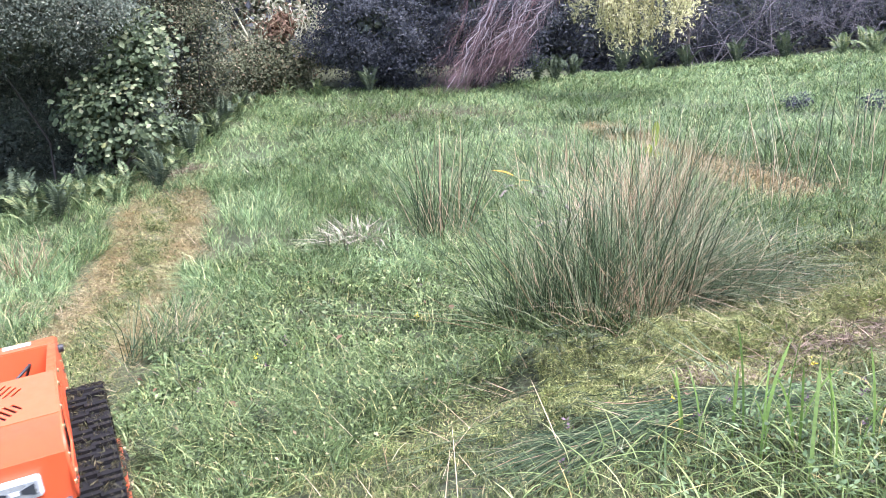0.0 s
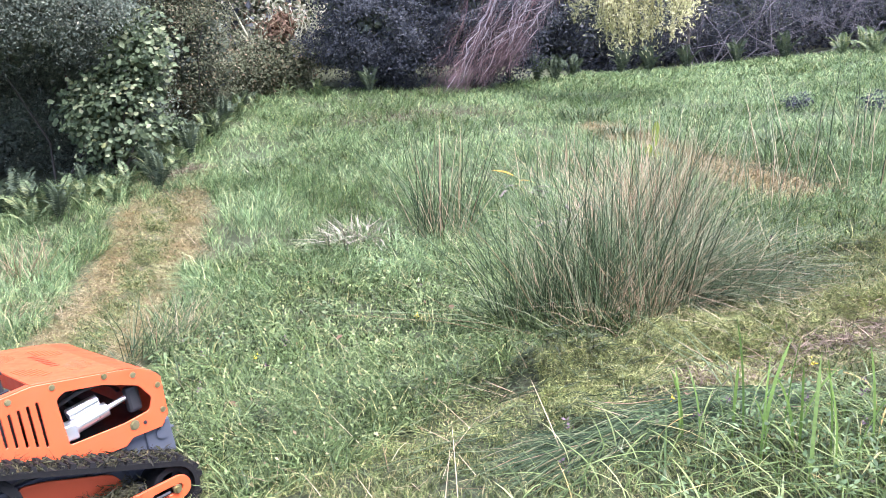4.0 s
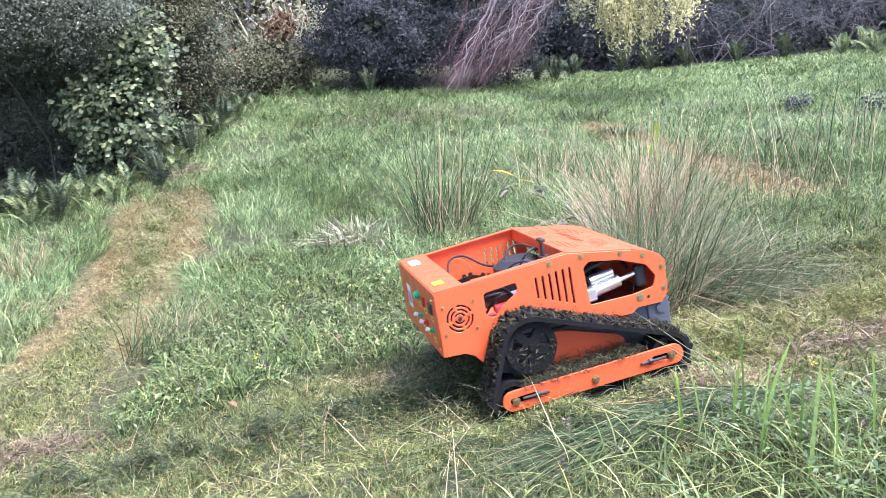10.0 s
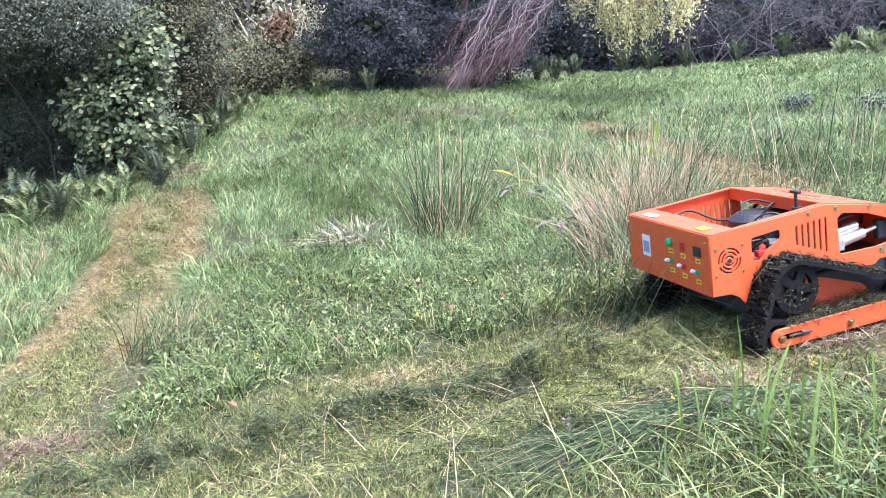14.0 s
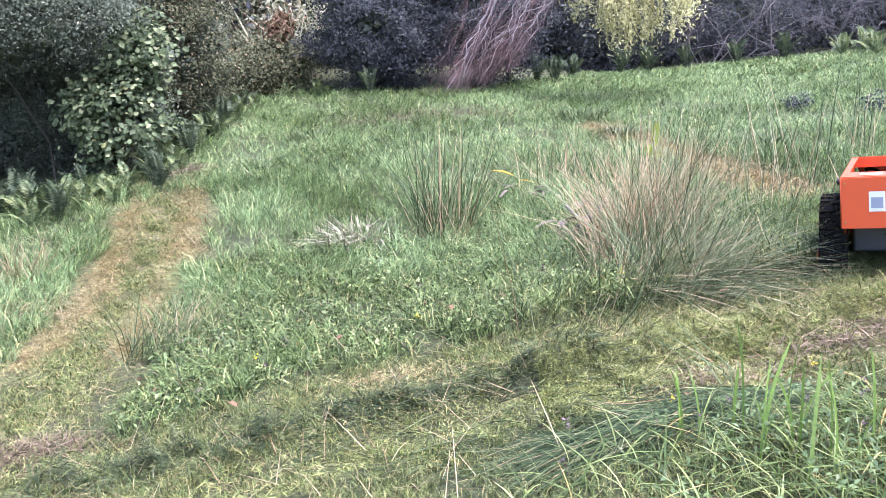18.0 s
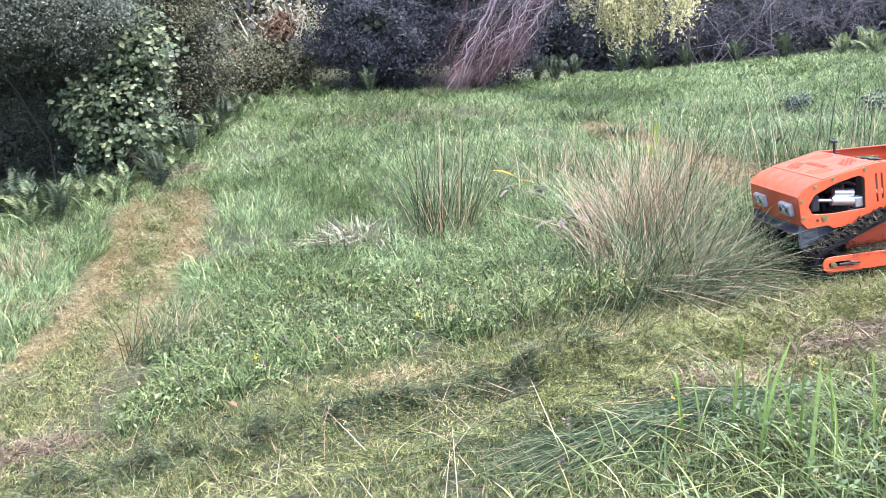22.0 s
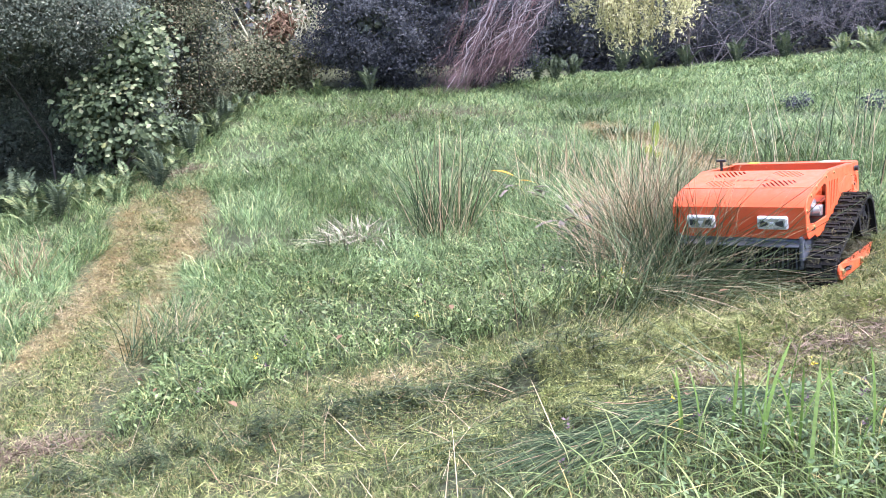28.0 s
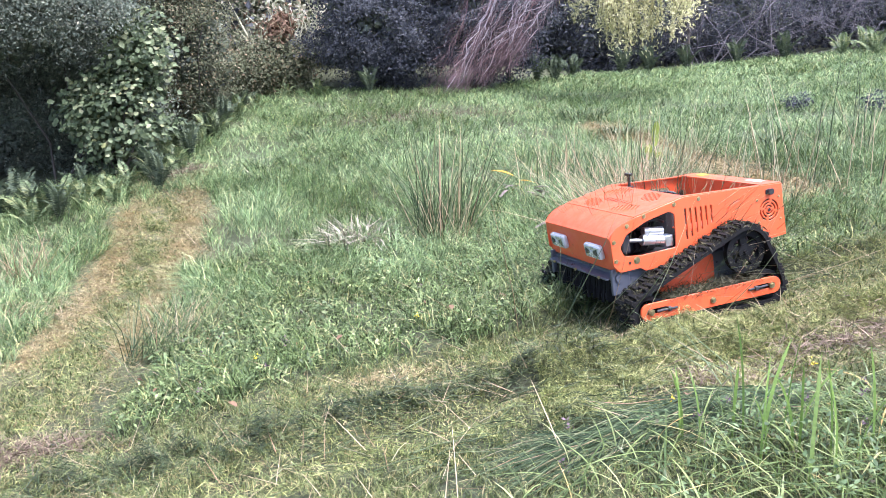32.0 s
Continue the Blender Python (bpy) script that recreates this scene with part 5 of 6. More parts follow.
def build_bushes():
    shrub("dark_shrub", "tall dense shrub with tiny dark green leaves", "shrub", -5.6, 9.6, [(0, 0.9, 0.9, 1.4, 0.5, 1.0, 150), (0.4, -0.1, 2.45, 1.6, 1.2, 1.2, 250)], 0.038, 0.5, SHRUB_DARK, 150, twigs=2, spreadk=0.135)
    shrub("dark_shrub", "tall dense shrub with tiny dark green leaves", "shrub", -4.3, 9.8, [(0, 0.8, 0.9, 1.0, 0.4, 0.95, 150), (0.0, -0.2, 2.35, 1.2, 1.0, 1.1, 240)], 0.038, 0.5, SHRUB_DARK, 150, twigs=2, spreadk=0.135)
    shrub("broad_leaved_bush", "bush with glossy heart-shaped light green leaves", "bush", -3.62, 9.75, [(0.05, 0, 0.68, 0.42, 0.42, 0.60, 60), (0.30, 0.1, 1.32, 0.30, 0.34, 0.44, 44), (-0.24, -0.05, 0.72, 0.26, 0.33, 0.34, 20)], 0.060, 0.78, BROAD, 50, face=(-0.1, -0.7, 0.9), spreadk=0.11, rim=6)
    shrub("bronze_shrub", "brownish green small-leaved shrub", "shrub", -3.55, 12.0, [(0, 0, 1.0, 0.75, 0.6, 1.0, 150), (-0.2, 0.2, 2.5, 0.85, 0.9, 1.0, 170)], 0.042, 0.5, BRONZE, 120, spreadk=0.13)
    shrub("bronze_shrub", "brownish green small-leaved shrub", "shrub", -2.7, 14.0, [(0, 0, 0.42, 0.6, 0.5, 0.40, 90)], 0.055, 0.5, BRONZE, 90)
    # distant haze is put into the blue leaf colour of these shrubs
    shrub("haze_tinted_shrub", "shrub at the field's edge with haze put into its blue-green leaves", "shrub", -1.0, 13.8, [(0, 0, 0.9, 1.1, 0.7, 0.95, 170), (0.2, 0.3, 2.3, 1.3, 0.9, 1.0, 170)], 0.046, 0.5, HAZE_AND_GREY_LEAF, 150, spreadk=0.12)
    shrub("haze_tinted_shrub", "shrub at the field's edge with haze put into its blue-green leaves", "shrub", 0.5, 13.95, [(0, 0, 1.0, 1.2, 0.7, 1.0, 170), (0.2, 0.3, 2.5, 1.4, 0.9, 1.0, 170)], 0.046, 0.5, HAZE_AND_GREY_LEAF, 150, spreadk=0.12)
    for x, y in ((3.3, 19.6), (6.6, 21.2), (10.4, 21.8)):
        shrub("haze_tinted_shrub", "dim shrub in deep shade with haze put into its blue-grey leaves", "shrub", x, y, [(0, 0, 1.1, 2.0, 0.8, 1.2, 230), (0, 0.3, 2.9, 2.1, 1.0, 1.2, 200)], 0.065, 0.5, HAZE_AND_GREY_LEAF, 80, spreadk=0.26)
    # woods that close the view behind, in three depths, haze put into their colours
    for row, (dy, big, mat) in enumerate(((0.0, 1.0, HAZE_AND_GREY_LEAF), (2.2, 1.5, SHRUB_DARK), (5.0, 2.2, SHRUB_DARK))):
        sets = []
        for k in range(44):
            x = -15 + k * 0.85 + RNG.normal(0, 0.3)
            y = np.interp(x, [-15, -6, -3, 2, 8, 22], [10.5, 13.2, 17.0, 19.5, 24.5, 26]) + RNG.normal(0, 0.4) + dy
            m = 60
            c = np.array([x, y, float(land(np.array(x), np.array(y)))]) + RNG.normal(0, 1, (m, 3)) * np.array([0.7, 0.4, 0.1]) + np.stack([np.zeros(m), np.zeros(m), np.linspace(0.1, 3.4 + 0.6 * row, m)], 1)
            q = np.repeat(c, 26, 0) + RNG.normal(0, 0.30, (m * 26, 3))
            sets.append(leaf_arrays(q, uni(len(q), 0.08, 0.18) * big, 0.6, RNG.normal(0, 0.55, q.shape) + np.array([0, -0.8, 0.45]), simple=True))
        stuff("far_woods", "dark shaded woodland closing the view behind the bushes, leaves toned for haze", "woodland", mat, *sets)
    plant_ferns()
    dead_tree()
    willow()
    shrub("pale_shrub", "pale dry shrub with whitish leaves", "shrub", -3.0, 15.6, [(0, 0, 1.2, 0.8, 0.4, 1.2, 130), (0.1, 0.2, 2.8, 0.9, 0.5, 1.0, 130)], 0.09, 0.4, FLAX, 40, core=FLAX)
    twiggy_bush(6.4, 19.9, 2.6, 2.6, 15, "bare grey twiggy bush")
    twiggy_bush(9.2, 20.4, 2.0, 2.4, 9, "bare grey twiggy bush")
    flax(-3.0, 14.5, 50, 2.0, "pale flax with long strap leaves", FLAX)
    flax(-2.4, 14.5, 40, 1.9, "pale flax with long strap leaves", FLAX)
    shrub("dead_leaf_bush", "patch of dead brown leaves", "bush", -2.55, 13.9, [(0, 0, 1.02, 0.22, 0.25, 0.26, 16)], 0.06, 0.5, DEAD_LEAF, 24, spreadk=0.1, core=DEAD_LEAF)


build_bushes()


# ---------------------------------------------------------------- the tracked remote-controlled mower
SPROCKET, IDLER_F, IDLER_R = (-0.228, 0.285), (0.338, 0.105), (-0.339, 0.100)
ROLLERS = []          # wheel, radius, its resting pose in the mower


def track_loop(n):
    """n even steps round the belt's outer line over the three wheels, with directions."""
    pts = []
    for (cx, cz), r in ((SPROCKET, 0.128), (IDLER_F, 0.092), (IDLER_R, 0.092)):
        pts += [(cx + r * math.cos(a), cz + r * math.sin(a)) for a in np.linspace(0, 2 * math.pi, 72, endpoint=False)]
    pts = sorted(pts)

    def half(ps):
        out = []
        for p in ps:
            while len(out) > 1 and (out[-1][0] - out[-2][0]) * (p[1] - out[-2][1]) - (out[-1][1] - out[-2][1]) * (p[0] - out[-2][0]) <= 0:
                out.pop()
            out.append(p)
        return out[:-1]

    hull = np.array(half(pts) + half(pts[::-1]))
    hull = np.vstack([hull, hull[:1]])
    s = np.concatenate([[0], np.cumsum(np.hypot(*np.diff(hull, axis=0).T))])
    q = np.linspace(0, s[-1], n, endpoint=False)
    xy = np.stack([np.interp(q, s, hull[:, 0]), np.interp(q, s, hull[:, 1])], 1)
    nxt = np.roll(xy, -1, 0) - np.roll(xy, 1, 0)
    return xy, np.arctan2(nxt[:, 1], nxt[:, 0])


def lug_mesh(flip):
    """One tread bar: two blocks set off against each other, with sloped flanks."""
    bm = bmesh.new()
    for y0, y1, dx in ((-0.073, 0.006, 0.008 * flip), (-0.006, 0.073, -0.008 * flip)):
        vs = box(bm, -0.012 + dx, 0.012 + dx, y0, y1, -0.002, 0.0155)
        for v in vs:
            if v.co.z > 0.01:
                v.co.x = dx + (v.co.x - dx) * 0.62
                v.co.y *= 0.95
    me = bpy.data.meshes.new("tread_bar")
    bm.to_mesh(me)
    bm.free()
    me.materials.append(RUBBER)
    return me


def ring_plate(bm, r0, r1, w, n=32):
    """A flat ring round the y axis."""
    vs = [[bm.verts.new((r * math.cos(a), y, r * math.sin(a))) for r, y in ((r0, -w / 2), (r1, -w / 2), (r1, w / 2), (r0, w / 2))] for a in (k * 2 * math.pi / n for k in range(n))]
    for u, v in zip(vs, vs[1:] + vs[:1]):
        for k in range(4):
            bm.faces.new((u[k], v[k], v[(k + 1) % 4], u[(k + 1) % 4]))
    bmesh.ops.recalc_face_normals(bm, faces=bm.faces)


def wheel_part(name, parent, y, cx, cz, r, width, spokes, label):
    """A spoked wheel: the rim is the part, its hub and spokes hang on it."""
    bm = bmesh.new()
    ring_plate(bm, r * 0.72, r, width)
    ob = part(name, bm, WHEEL, parent, label)
    ob.location = (cx, y, cz)
    s = 1 if y > 0 else -1
    bm = bmesh.new()
    cyl(bm, (0, -width / 2, 0), (0, width / 2, 0), r * 0.36, 18)
    me = bpy.data.meshes.new("hub")
    for k in range(spokes):
        box(bm, r * 0.30, r * 0.75, -width * 0.4, width * 0.25, -r * 0.17, r * 0.17, 0, Matrix.Rotation(k * 2 * math.pi / spokes, 4, "Y"))
    cyl(bm, (0, s * width / 2, 0), (0, s * (width / 2 + 0.012), 0), 0.014, 6)
    bm.to_mesh(me)
    bm.free()
    me.materials.append(WHEEL)
    hub = new("hub", me)
    hub.parent = ob
    ROLLERS.append((ob, r, (cx, y, cz), 1.0))
    return ob


def build_track(mower, side):
    y0, y1 = 0.352, 0.498
    yc = side * (y0 + y1) / 2
    grp = new("track_unit")
    grp.parent = mower
    grp["label"] = "muddy black rubber track over three wheels"
    n = 46
    xy, ang = track_loop(n * 3)
    inner = xy - 0.018 * np.stack([np.sin(ang), -np.cos(ang)], 1)
    bm = bmesh.new()
    ring = []
    for (px, pz), (qx, qz) in zip(xy, inner):
        ring.append([bm.verts.new((px, side * y0, pz)), bm.verts.new((px, side * y1, pz)), bm.verts.new((qx, side * y1, qz)), bm.verts.new((qx, side * y0, qz))])
    for a, b in zip(ring, ring[1:] + ring[:1]):
        for k in range(4):
            bm.faces.new((a[k], a[(k + 1) % 4], b[(k + 1) % 4], b[k]))
    bmesh.ops.recalc_face_normals(bm, faces=bm.faces)
    part("belt", bm, RUBBER, grp)
    lugs = (lug_mesh(1), lug_mesh(-1))
    xy, ang = track_loop(n)
    for k in range(n):
        m = Matrix.Translation((xy[k][0], yc, xy[k][1])) @ Matrix.Rotation(-ang[k], 4, "Y") @ Matrix.Rotation(math.pi, 4, "X")
        linked("tread_bar", lugs[k % 2], grp, m)
    wheel_part("sprocket", grp, yc + side * 0.035, *SPROCKET, 0.108, 0.03, 5, "black spoked drive wheel with a hub bolt")
    for cx, cz in (IDLER_F, IDLER_R):
        wheel_part("idler_wheel", grp, yc, cx, cz, 0.072, 0.11, 4, "small black idler wheel")
    # lower beam with two long holes for the axles
    L = math.hypot(IDLER_F[0] - IDLER_R[0], IDLER_F[1] - IDLER_R[1])
    tilt = math.atan2(IDLER_F[1] - IDLER_R[1], IDLER_F[0] - IDLER_R[0])
    half = 0.040
    outline = [(L / 2 + 0.012 + half * math.cos(a), half * math.sin(a)) for a in np.linspace(-math.pi / 2, math.pi / 2, 9)]
    outline += [(-L / 2 - 0.012 + half * math.cos(a), half * math.sin(a)) for a in np.linspace(math.pi / 2, 3 * math.pi / 2, 9)]
    holes = [slot(L / 2 - 0.035, 0, 0.12, 0.03, 0), slot(-L / 2 + 0.035, 0, 0.12, 0.03, 0)]
    m = Matrix.Translation((0, side * 0.502, (IDLER_F[1] + IDLER_R[1]) / 2)) @ Matrix.Rotation(-tilt, 4, "Y") @ Matrix.Rotation(math.pi / 2, 4, "X")
    beam = plate("track_beam", outline, holes, 0.010, ORANGE, grp, m, label="orange side beam with slotted ends")
    bm = bmesh.new()
    box(bm, -0.27, 0.27, side * 0.40 - 0.03, side * 0.40 + 0.03, 0.075, 0.135, 0.004)
    part("roller_carrier", bm, BLACK_STEEL, grp)
    for cx, cz in (IDLER_F, IDLER_R, (0.0, 0.095)):
        bm = bmesh.new()
        cyl(bm, (cx, side * 0.40, cz), (cx, side * 0.522, cz), 0.009, 10)
        cyl(bm, (cx, side * 0.507, cz), (cx, side * 0.516, cz), 0.017, 6)
        part("axle_bolt", bm, BOLT, grp)
    for sx in (1, -1):
        bm = bmesh.new()
        cyl(bm, (sx * 0.20, side * 0.514, 0.103), (sx * 0.31, side * 0.514, 0.105), 0.006, 8)
        cyl(bm, (sx * 0.235, side * 0.514, 0.104), (sx * 0.25, side * 0.514, 0.104), 0.013, 6)
        part("tension_screw", bm, BLACK_STEEL, grp)
    # orange chassis cheek behind the track
    plate("chassis_cheek", rounded([(-0.11, 0.14), (0.22, 0.14), (0.19, 0.195), (-0.02, 0.270), (-0.11, 0.29)], 0.03), [], 0.008, ORANGE, grp,
          Matrix.Translation((0, side * 0.368, 0)) @ Matrix.Rotation(math.pi / 2, 4, "X"))
    # mud and cut grass that clings to the belt and lies in the track
    xy, ang = track_loop(400)
    n = 17000
    i = RNG.integers(0, 400, n)
    nx, nz = np.sin(ang[i]), -np.cos(ang[i])
    yy = RNG.uniform(y0, y1 + 0.004, n)
    keep = (xy[i, 1] > 0.04) & (lumps(xy[i, 0] * 1.0 + xy[i, 1], yy * 3.0, 0.05, 1.0, 2.0) + RNG.normal(0, 0.4, n) > -0.1)
    off = np.abs(RNG.normal(0, 0.011, n))
    p = np.stack([xy[i, 0] + nx * off, side * yy, xy[i, 1] + nz * off], 1)[keep]
    q = np.stack([RNG.uniform(-0.30, 0.24, 1900), side * RNG.uniform(0.38, 0.512, 1900), np.abs(RNG.normal(0, 0.022, 1900)) + 0.134], 1)
    a = RNG.uniform(0, 6.28, 420)
    d = np.sqrt(RNG.random(420)) * 0.105
    w = np.stack([SPROCKET[0] + d * np.cos(a), np.full(420, side * 0.478) + RNG.normal(0, 0.003, 420), SPROCKET[1] + d * np.sin(a)], 1)[np.sin(a) < 0.3]
    p = np.concatenate([p, w])
    m, k = len(p), len(q)
    v, fs = merge(leaf_arrays(p, np.where(RNG.random(m) < 0.15, uni(m, 0.02, 0.045), uni(m, 0.006, 0.018)), 0.16, RNG.normal(0, 0.8, (m, 3)) + np.array([0, side * 0.3, 0.6])),
                  leaf_arrays(q, uni(k, 0.02, 0.07), 0.06, RNG.normal(0, 0.6, (k, 3)) + np.array([0, side * 0.3, 0.8])))
    ob = new("clinging_grass", raw_mesh("clinging_grass", v, fs, [MUD]))
    ob.parent = grp
    tagged(ob, "mud and cut grass stuck to the track", kind="stuff")


def bolt(parent, x, y, z, r=0.009, axis="Y", mat=None):
    bm = bmesh.new()
    s = 1 if y > 0 else -1
    if axis == "Y":
        cyl(bm, (x, y, z), (x, y + s * 0.006, z), r, 6)
        cyl(bm, (x, y, z), (x, y + s * 0.002, z), r * 1.45, 12)
    else:
        cyl(bm, (x, y, z), (x + (0.007 if axis == "X" else -0.007), y, z), r, 8)
    return part("bolt", bm, mat or BOLT, parent)


def build_mower():
    mower = new("tracked_mower")
    tagged(mower, "orange remote-controlled tracked mower with muddy rubber tracks", "mower")
    for side in (1, -1):
        build_track(mower, side)
    # side panels
    outline = [(-0.545, 0.562), (-0.556, 0.300), (-0.47, 0.294), (-0.43, 0.272), (-0.405, 0.238), (-0.35, 0.355), (-0.285, 0.408), (-0.21, 0.412), (-0.10, 0.370), (0.17, 0.272), (0.262, 0.268), (0.29, 0.288), (0.40, 0.284), (0.432, 0.322), (0.437, 0.457), (0.424, 0.478), (0.402, 0.498), (0.372, 0.514), (0.338, 0.525), (0.302, 0.533), (0.022, 0.587)]
    for side in (1, -1):
        holes = [rounded([(0.080, 0.515), (0.110, 0.534), (0.238, 0.508), (0.354, 0.460), (0.391, 0.402), (0.372, 0.357), (0.275, 0.346), (0.084, 0.350)], 0.012)]
        for k in range(6):
            u = k / 5
            x = -0.127 + 0.147 * u
            holes.append(slot(x, 0.480 - 0.026 * u, 0.092 + 0.068 * u, 0.0125, math.pi / 2 - 0.02))
        if side < 0:
            holes.append(rounded([(-0.352, 0.516), (-0.209, 0.527), (-0.207, 0.486), (-0.287, 0.441), (-0.318, 0.405), (-0.356, 0.418)], 0.014))
        else:
            holes.append(arc_slot(-0.30, 0.42, 0.10, 0.008, 0.30, 1.55))
        for r in (0.020, 0.036, 0.052):
            for q in range(4):
                if r < 0.03 and q % 2:
                    continue
                a = q * math.pi / 2 + (0.35 if r > 0.03 else 0.1)
                holes.append(arc_slot(-0.463, 0.440, r, 0.0105, a, a + (1.36 if r > 0.03 else 2.6)))
        m = Matrix.Translation((0, side * 0.360, 0)) @ Matrix.Rotation(math.pi / 2, 4, "X")
        sp = plate("side_panel", outline, holes, 0.005, ORANGE, mower, m, label="orange steel side panel with slots and an engine window")
        for x, z in ((0.079, 0.562), (0.249, 0.534), (0.345, 0.502), (0.421, 0.435), (0.418, 0.342), (-0.06, 0.566)):
            bolt(mower, x, side * 0.363, z, 0.008)
        bolt(mower, 0.307, side * 0.363, 0.328, 0.013)
        bolt(mower, 0.345, side * 0.363, 0.322, 0.005, "Y", BLACK_STEEL)
        for x, z in ((-0.396, 0.50), (-0.525, 0.50), (-0.53, 0.385), (-0.40, 0.385)):
            bolt(mower, x, side * 0.363, z, 0.005)
        # black disc added behind the ring slots to give the dark of the interior
        bm = bmesh.new()
        cyl(bm, (-0.463, side * 0.352, 0.440), (-0.463, side * 0.330, 0.440), 0.064, 24)
        part("vent_shade_disc", bm, BLACK_STEEL, mower)
        bolt(mower, -0.463, side * 0.362, 0.440, 0.008, "Y", BLACK_STEEL)
    # hood: sloping top with vents, nose slope, front face
    def slab(name, x0, z0, x1, z1, holes, label=""):
        a = math.atan2(z1 - z0, x1 - x0)
        ln = math.hypot(x1 - x0, z1 - z0)
        m = Matrix.Translation(((x0 + x1) / 2, 0, (z0 + z1) / 2)) @ Matrix.Rotation(-a, 4, "Y")
        return plate(name, rounded([(-ln / 2, -0.3575), (ln / 2, -0.3575), (ln / 2, 0.3575), (-ln / 2, 0.3575)], 0.004, 2), holes, 0.004, ORANGE, mower, m, 0.0005, label=label)

    vents = []
    for sx, cx in ((-1, -0.080), (1, 0.078)):
        for sy in (1, -1):
            for k in range(8):
                o = (k - 3.5) * 0.0185
                a = sx * sy * 0.62
                vents.append(slot(cx - o * math.sin(a) * 0.8, sy * 0.165 + o * math.cos(a) * 0.8 + o * 0.45, 0.112 - abs(k - 3.5) * 0.017, 0.0105, a))
    hood = slab("hood", 0.018, 0.592, 0.302, 0.537, vents, "orange hood with four fans of slots")
    # black sheet added under the hood, standing in for shade behind its slots
    bm = bmesh.new()
    vs = box(bm, 0.03, 0.36, -0.33, 0.33, 0.535, 0.538)
    for v in vs:
        v.co.z -= (v.co.x - 0.03) * 0.19 - 0.022
    part("slot_shade_sheet", bm, BLACK_STEEL, mower)
    bm = bmesh.new()
    rows = []
    for k in range(9):
        t = k / 8
        px = (1 - t) ** 2 * 0.3025 + 2 * t * (1 - t) * 0.400 + t * t * 0.441
        pz = (1 - t) ** 2 * 0.537 + 2 * t * (1 - t) * 0.518 + t * t * 0.459
        rows.append([bm.verts.new((px, y, pz)) for y in (-0.3575, 0.3575)])
    for a, b in zip(rows, rows[1:]):
        bm.faces.new((a[0], b[0], b[1], a[1])).smooth = True
    bmesh.ops.solidify(bm, geom=bm.faces[:], thickness=0.004)
    bmesh.ops.recalc_face_normals(bm, faces=bm.faces)
    part("hood_nose", bm, ORANGE, mower)
    slab("front_face", 0.440, 0.458, 0.412, 0.288, [])
    # printed word between the vents, kept as plain bars
    for k in range(7):
        bm = bmesh.new()
        box(bm, -0.015, 0.015, -0.008, 0.008, -0.001, 0.001)
        ob = part("print_bar", bm, LOGO, mower)
        ob.matrix_basis = Matrix.Translation((0.180, (k - 3) * 0.038, 0.5652)) @ Matrix.Rotation(0.190, 4, "Y")
    # rear deck strip, rims round the opening, rear panel
    slab("rear_top", -0.545, 0.566, -0.425, 0.571, [])
    for side in (1, -1):
        bm = bmesh.new()
        vs = box(bm, -0.425, 0.02, side * 0.345 - 0.014, side * 0.345 + 0.014, 0.566, 0.570)
        for v in vs:
            v.co.z += (v.co.x + 0.425) * 0.05
        part("rim", bm, ORANGE, mower)
    bm = bmesh.new()
    box(bm, -0.4275, -0.4235, -0.355, 0.355, 0.40, 0.568)
    part("partition", bm, ORANGE, mower)
    bm = bmesh.new()
    box(bm, 0.016, 0.020, -0.355, 0.355, 0.535, 0.592)
    part("hood_lip", bm, ORANGE, mower)
    a = math.atan2(0.013, 0.264)
    m = Matrix.Translation((-0.5515, 0, 0.431)) @ Matrix.Rotation(math.pi / 2 + a * 0.7, 4, "Y")
    rear = plate("rear_panel", rounded([(-0.132, -0.357), (0.132, -0.357), (0.132, 0.357), (-0.132, 0.357)], 0.006, 2), [], 0.005, ORANGE, mower, m, label="orange control panel with coloured switches")

    def on_rear(name, bm, mat, y, z, label=""):
        ob = part(name, bm, mat, mower, label)
        ob.location = (-0.5545 - (0.431 - z) * 0.035, y, z)
        ob.rotation_euler = (0, a * 0.7, 0)
        return ob

    for y, z, kind in ((-0.04, 0.492, "green"), (-0.145, 0.485, "red"), (-0.265, 0.482, "meter"), (-0.045, 0.402, "toggle"), (-0.15, 0.395, "toggle_red"), (-0.262, 0.390, "toggle_green")):
        bm = bmesh.new()
        if kind == "green":
            cyl(bm, (0, 0, 0), (-0.016, 0, 0), 0.019, 16)
            cyl(bm, (-0.016, 0, 0), (-0.022, 0, 0), 0.017, 16, 0.012)
            on_rear("button", bm, GREEN_PLASTIC, y, z, "green push button")
        elif kind == "red":
            box(bm, -0.012, 0, -0.012, 0.012, -0.02, 0.02, 0.002)
            on_rear("rocker_switch", bm, RED_PLASTIC, y, z, "dark red rocker switch")
        elif kind == "meter":
            box(bm, -0.008, 0, -0.028, 0.028, -0.022, 0.022, 0.003)
            on_rear("meter", bm, BLACK_STEEL, y, z, "small black meter")
        else:
            cyl(bm, (0, 0, 0), (-0.008, 0, 0), 0.014, 12)
            cyl(bm, (-0.008, 0, 0), (-0.032, 0, 0.012), 0.006, 8, 0.008)
            on_rear("toggle_switch", bm, {"toggle": GREEN_PLASTIC, "toggle_red": RED_PLASTIC, "toggle_green": GREEN_PLASTIC}[kind], y, z)
            bm = bmesh.new()
            cyl(bm, (-0.02, 0, 0.006), (-0.034, 0, 0.013), 0.0085, 8)
            on_rear("toggle_cap", bm, WHITE_LABEL, y, z)
        bm = bmesh.new()
        box(bm, -0.0015, 0, -0.02, 0.02, -0.011, 0.011)
        on_rear("switch_label", bm, YELLOW_LABEL, y, z - 0.042)
        bm = bmesh.new()
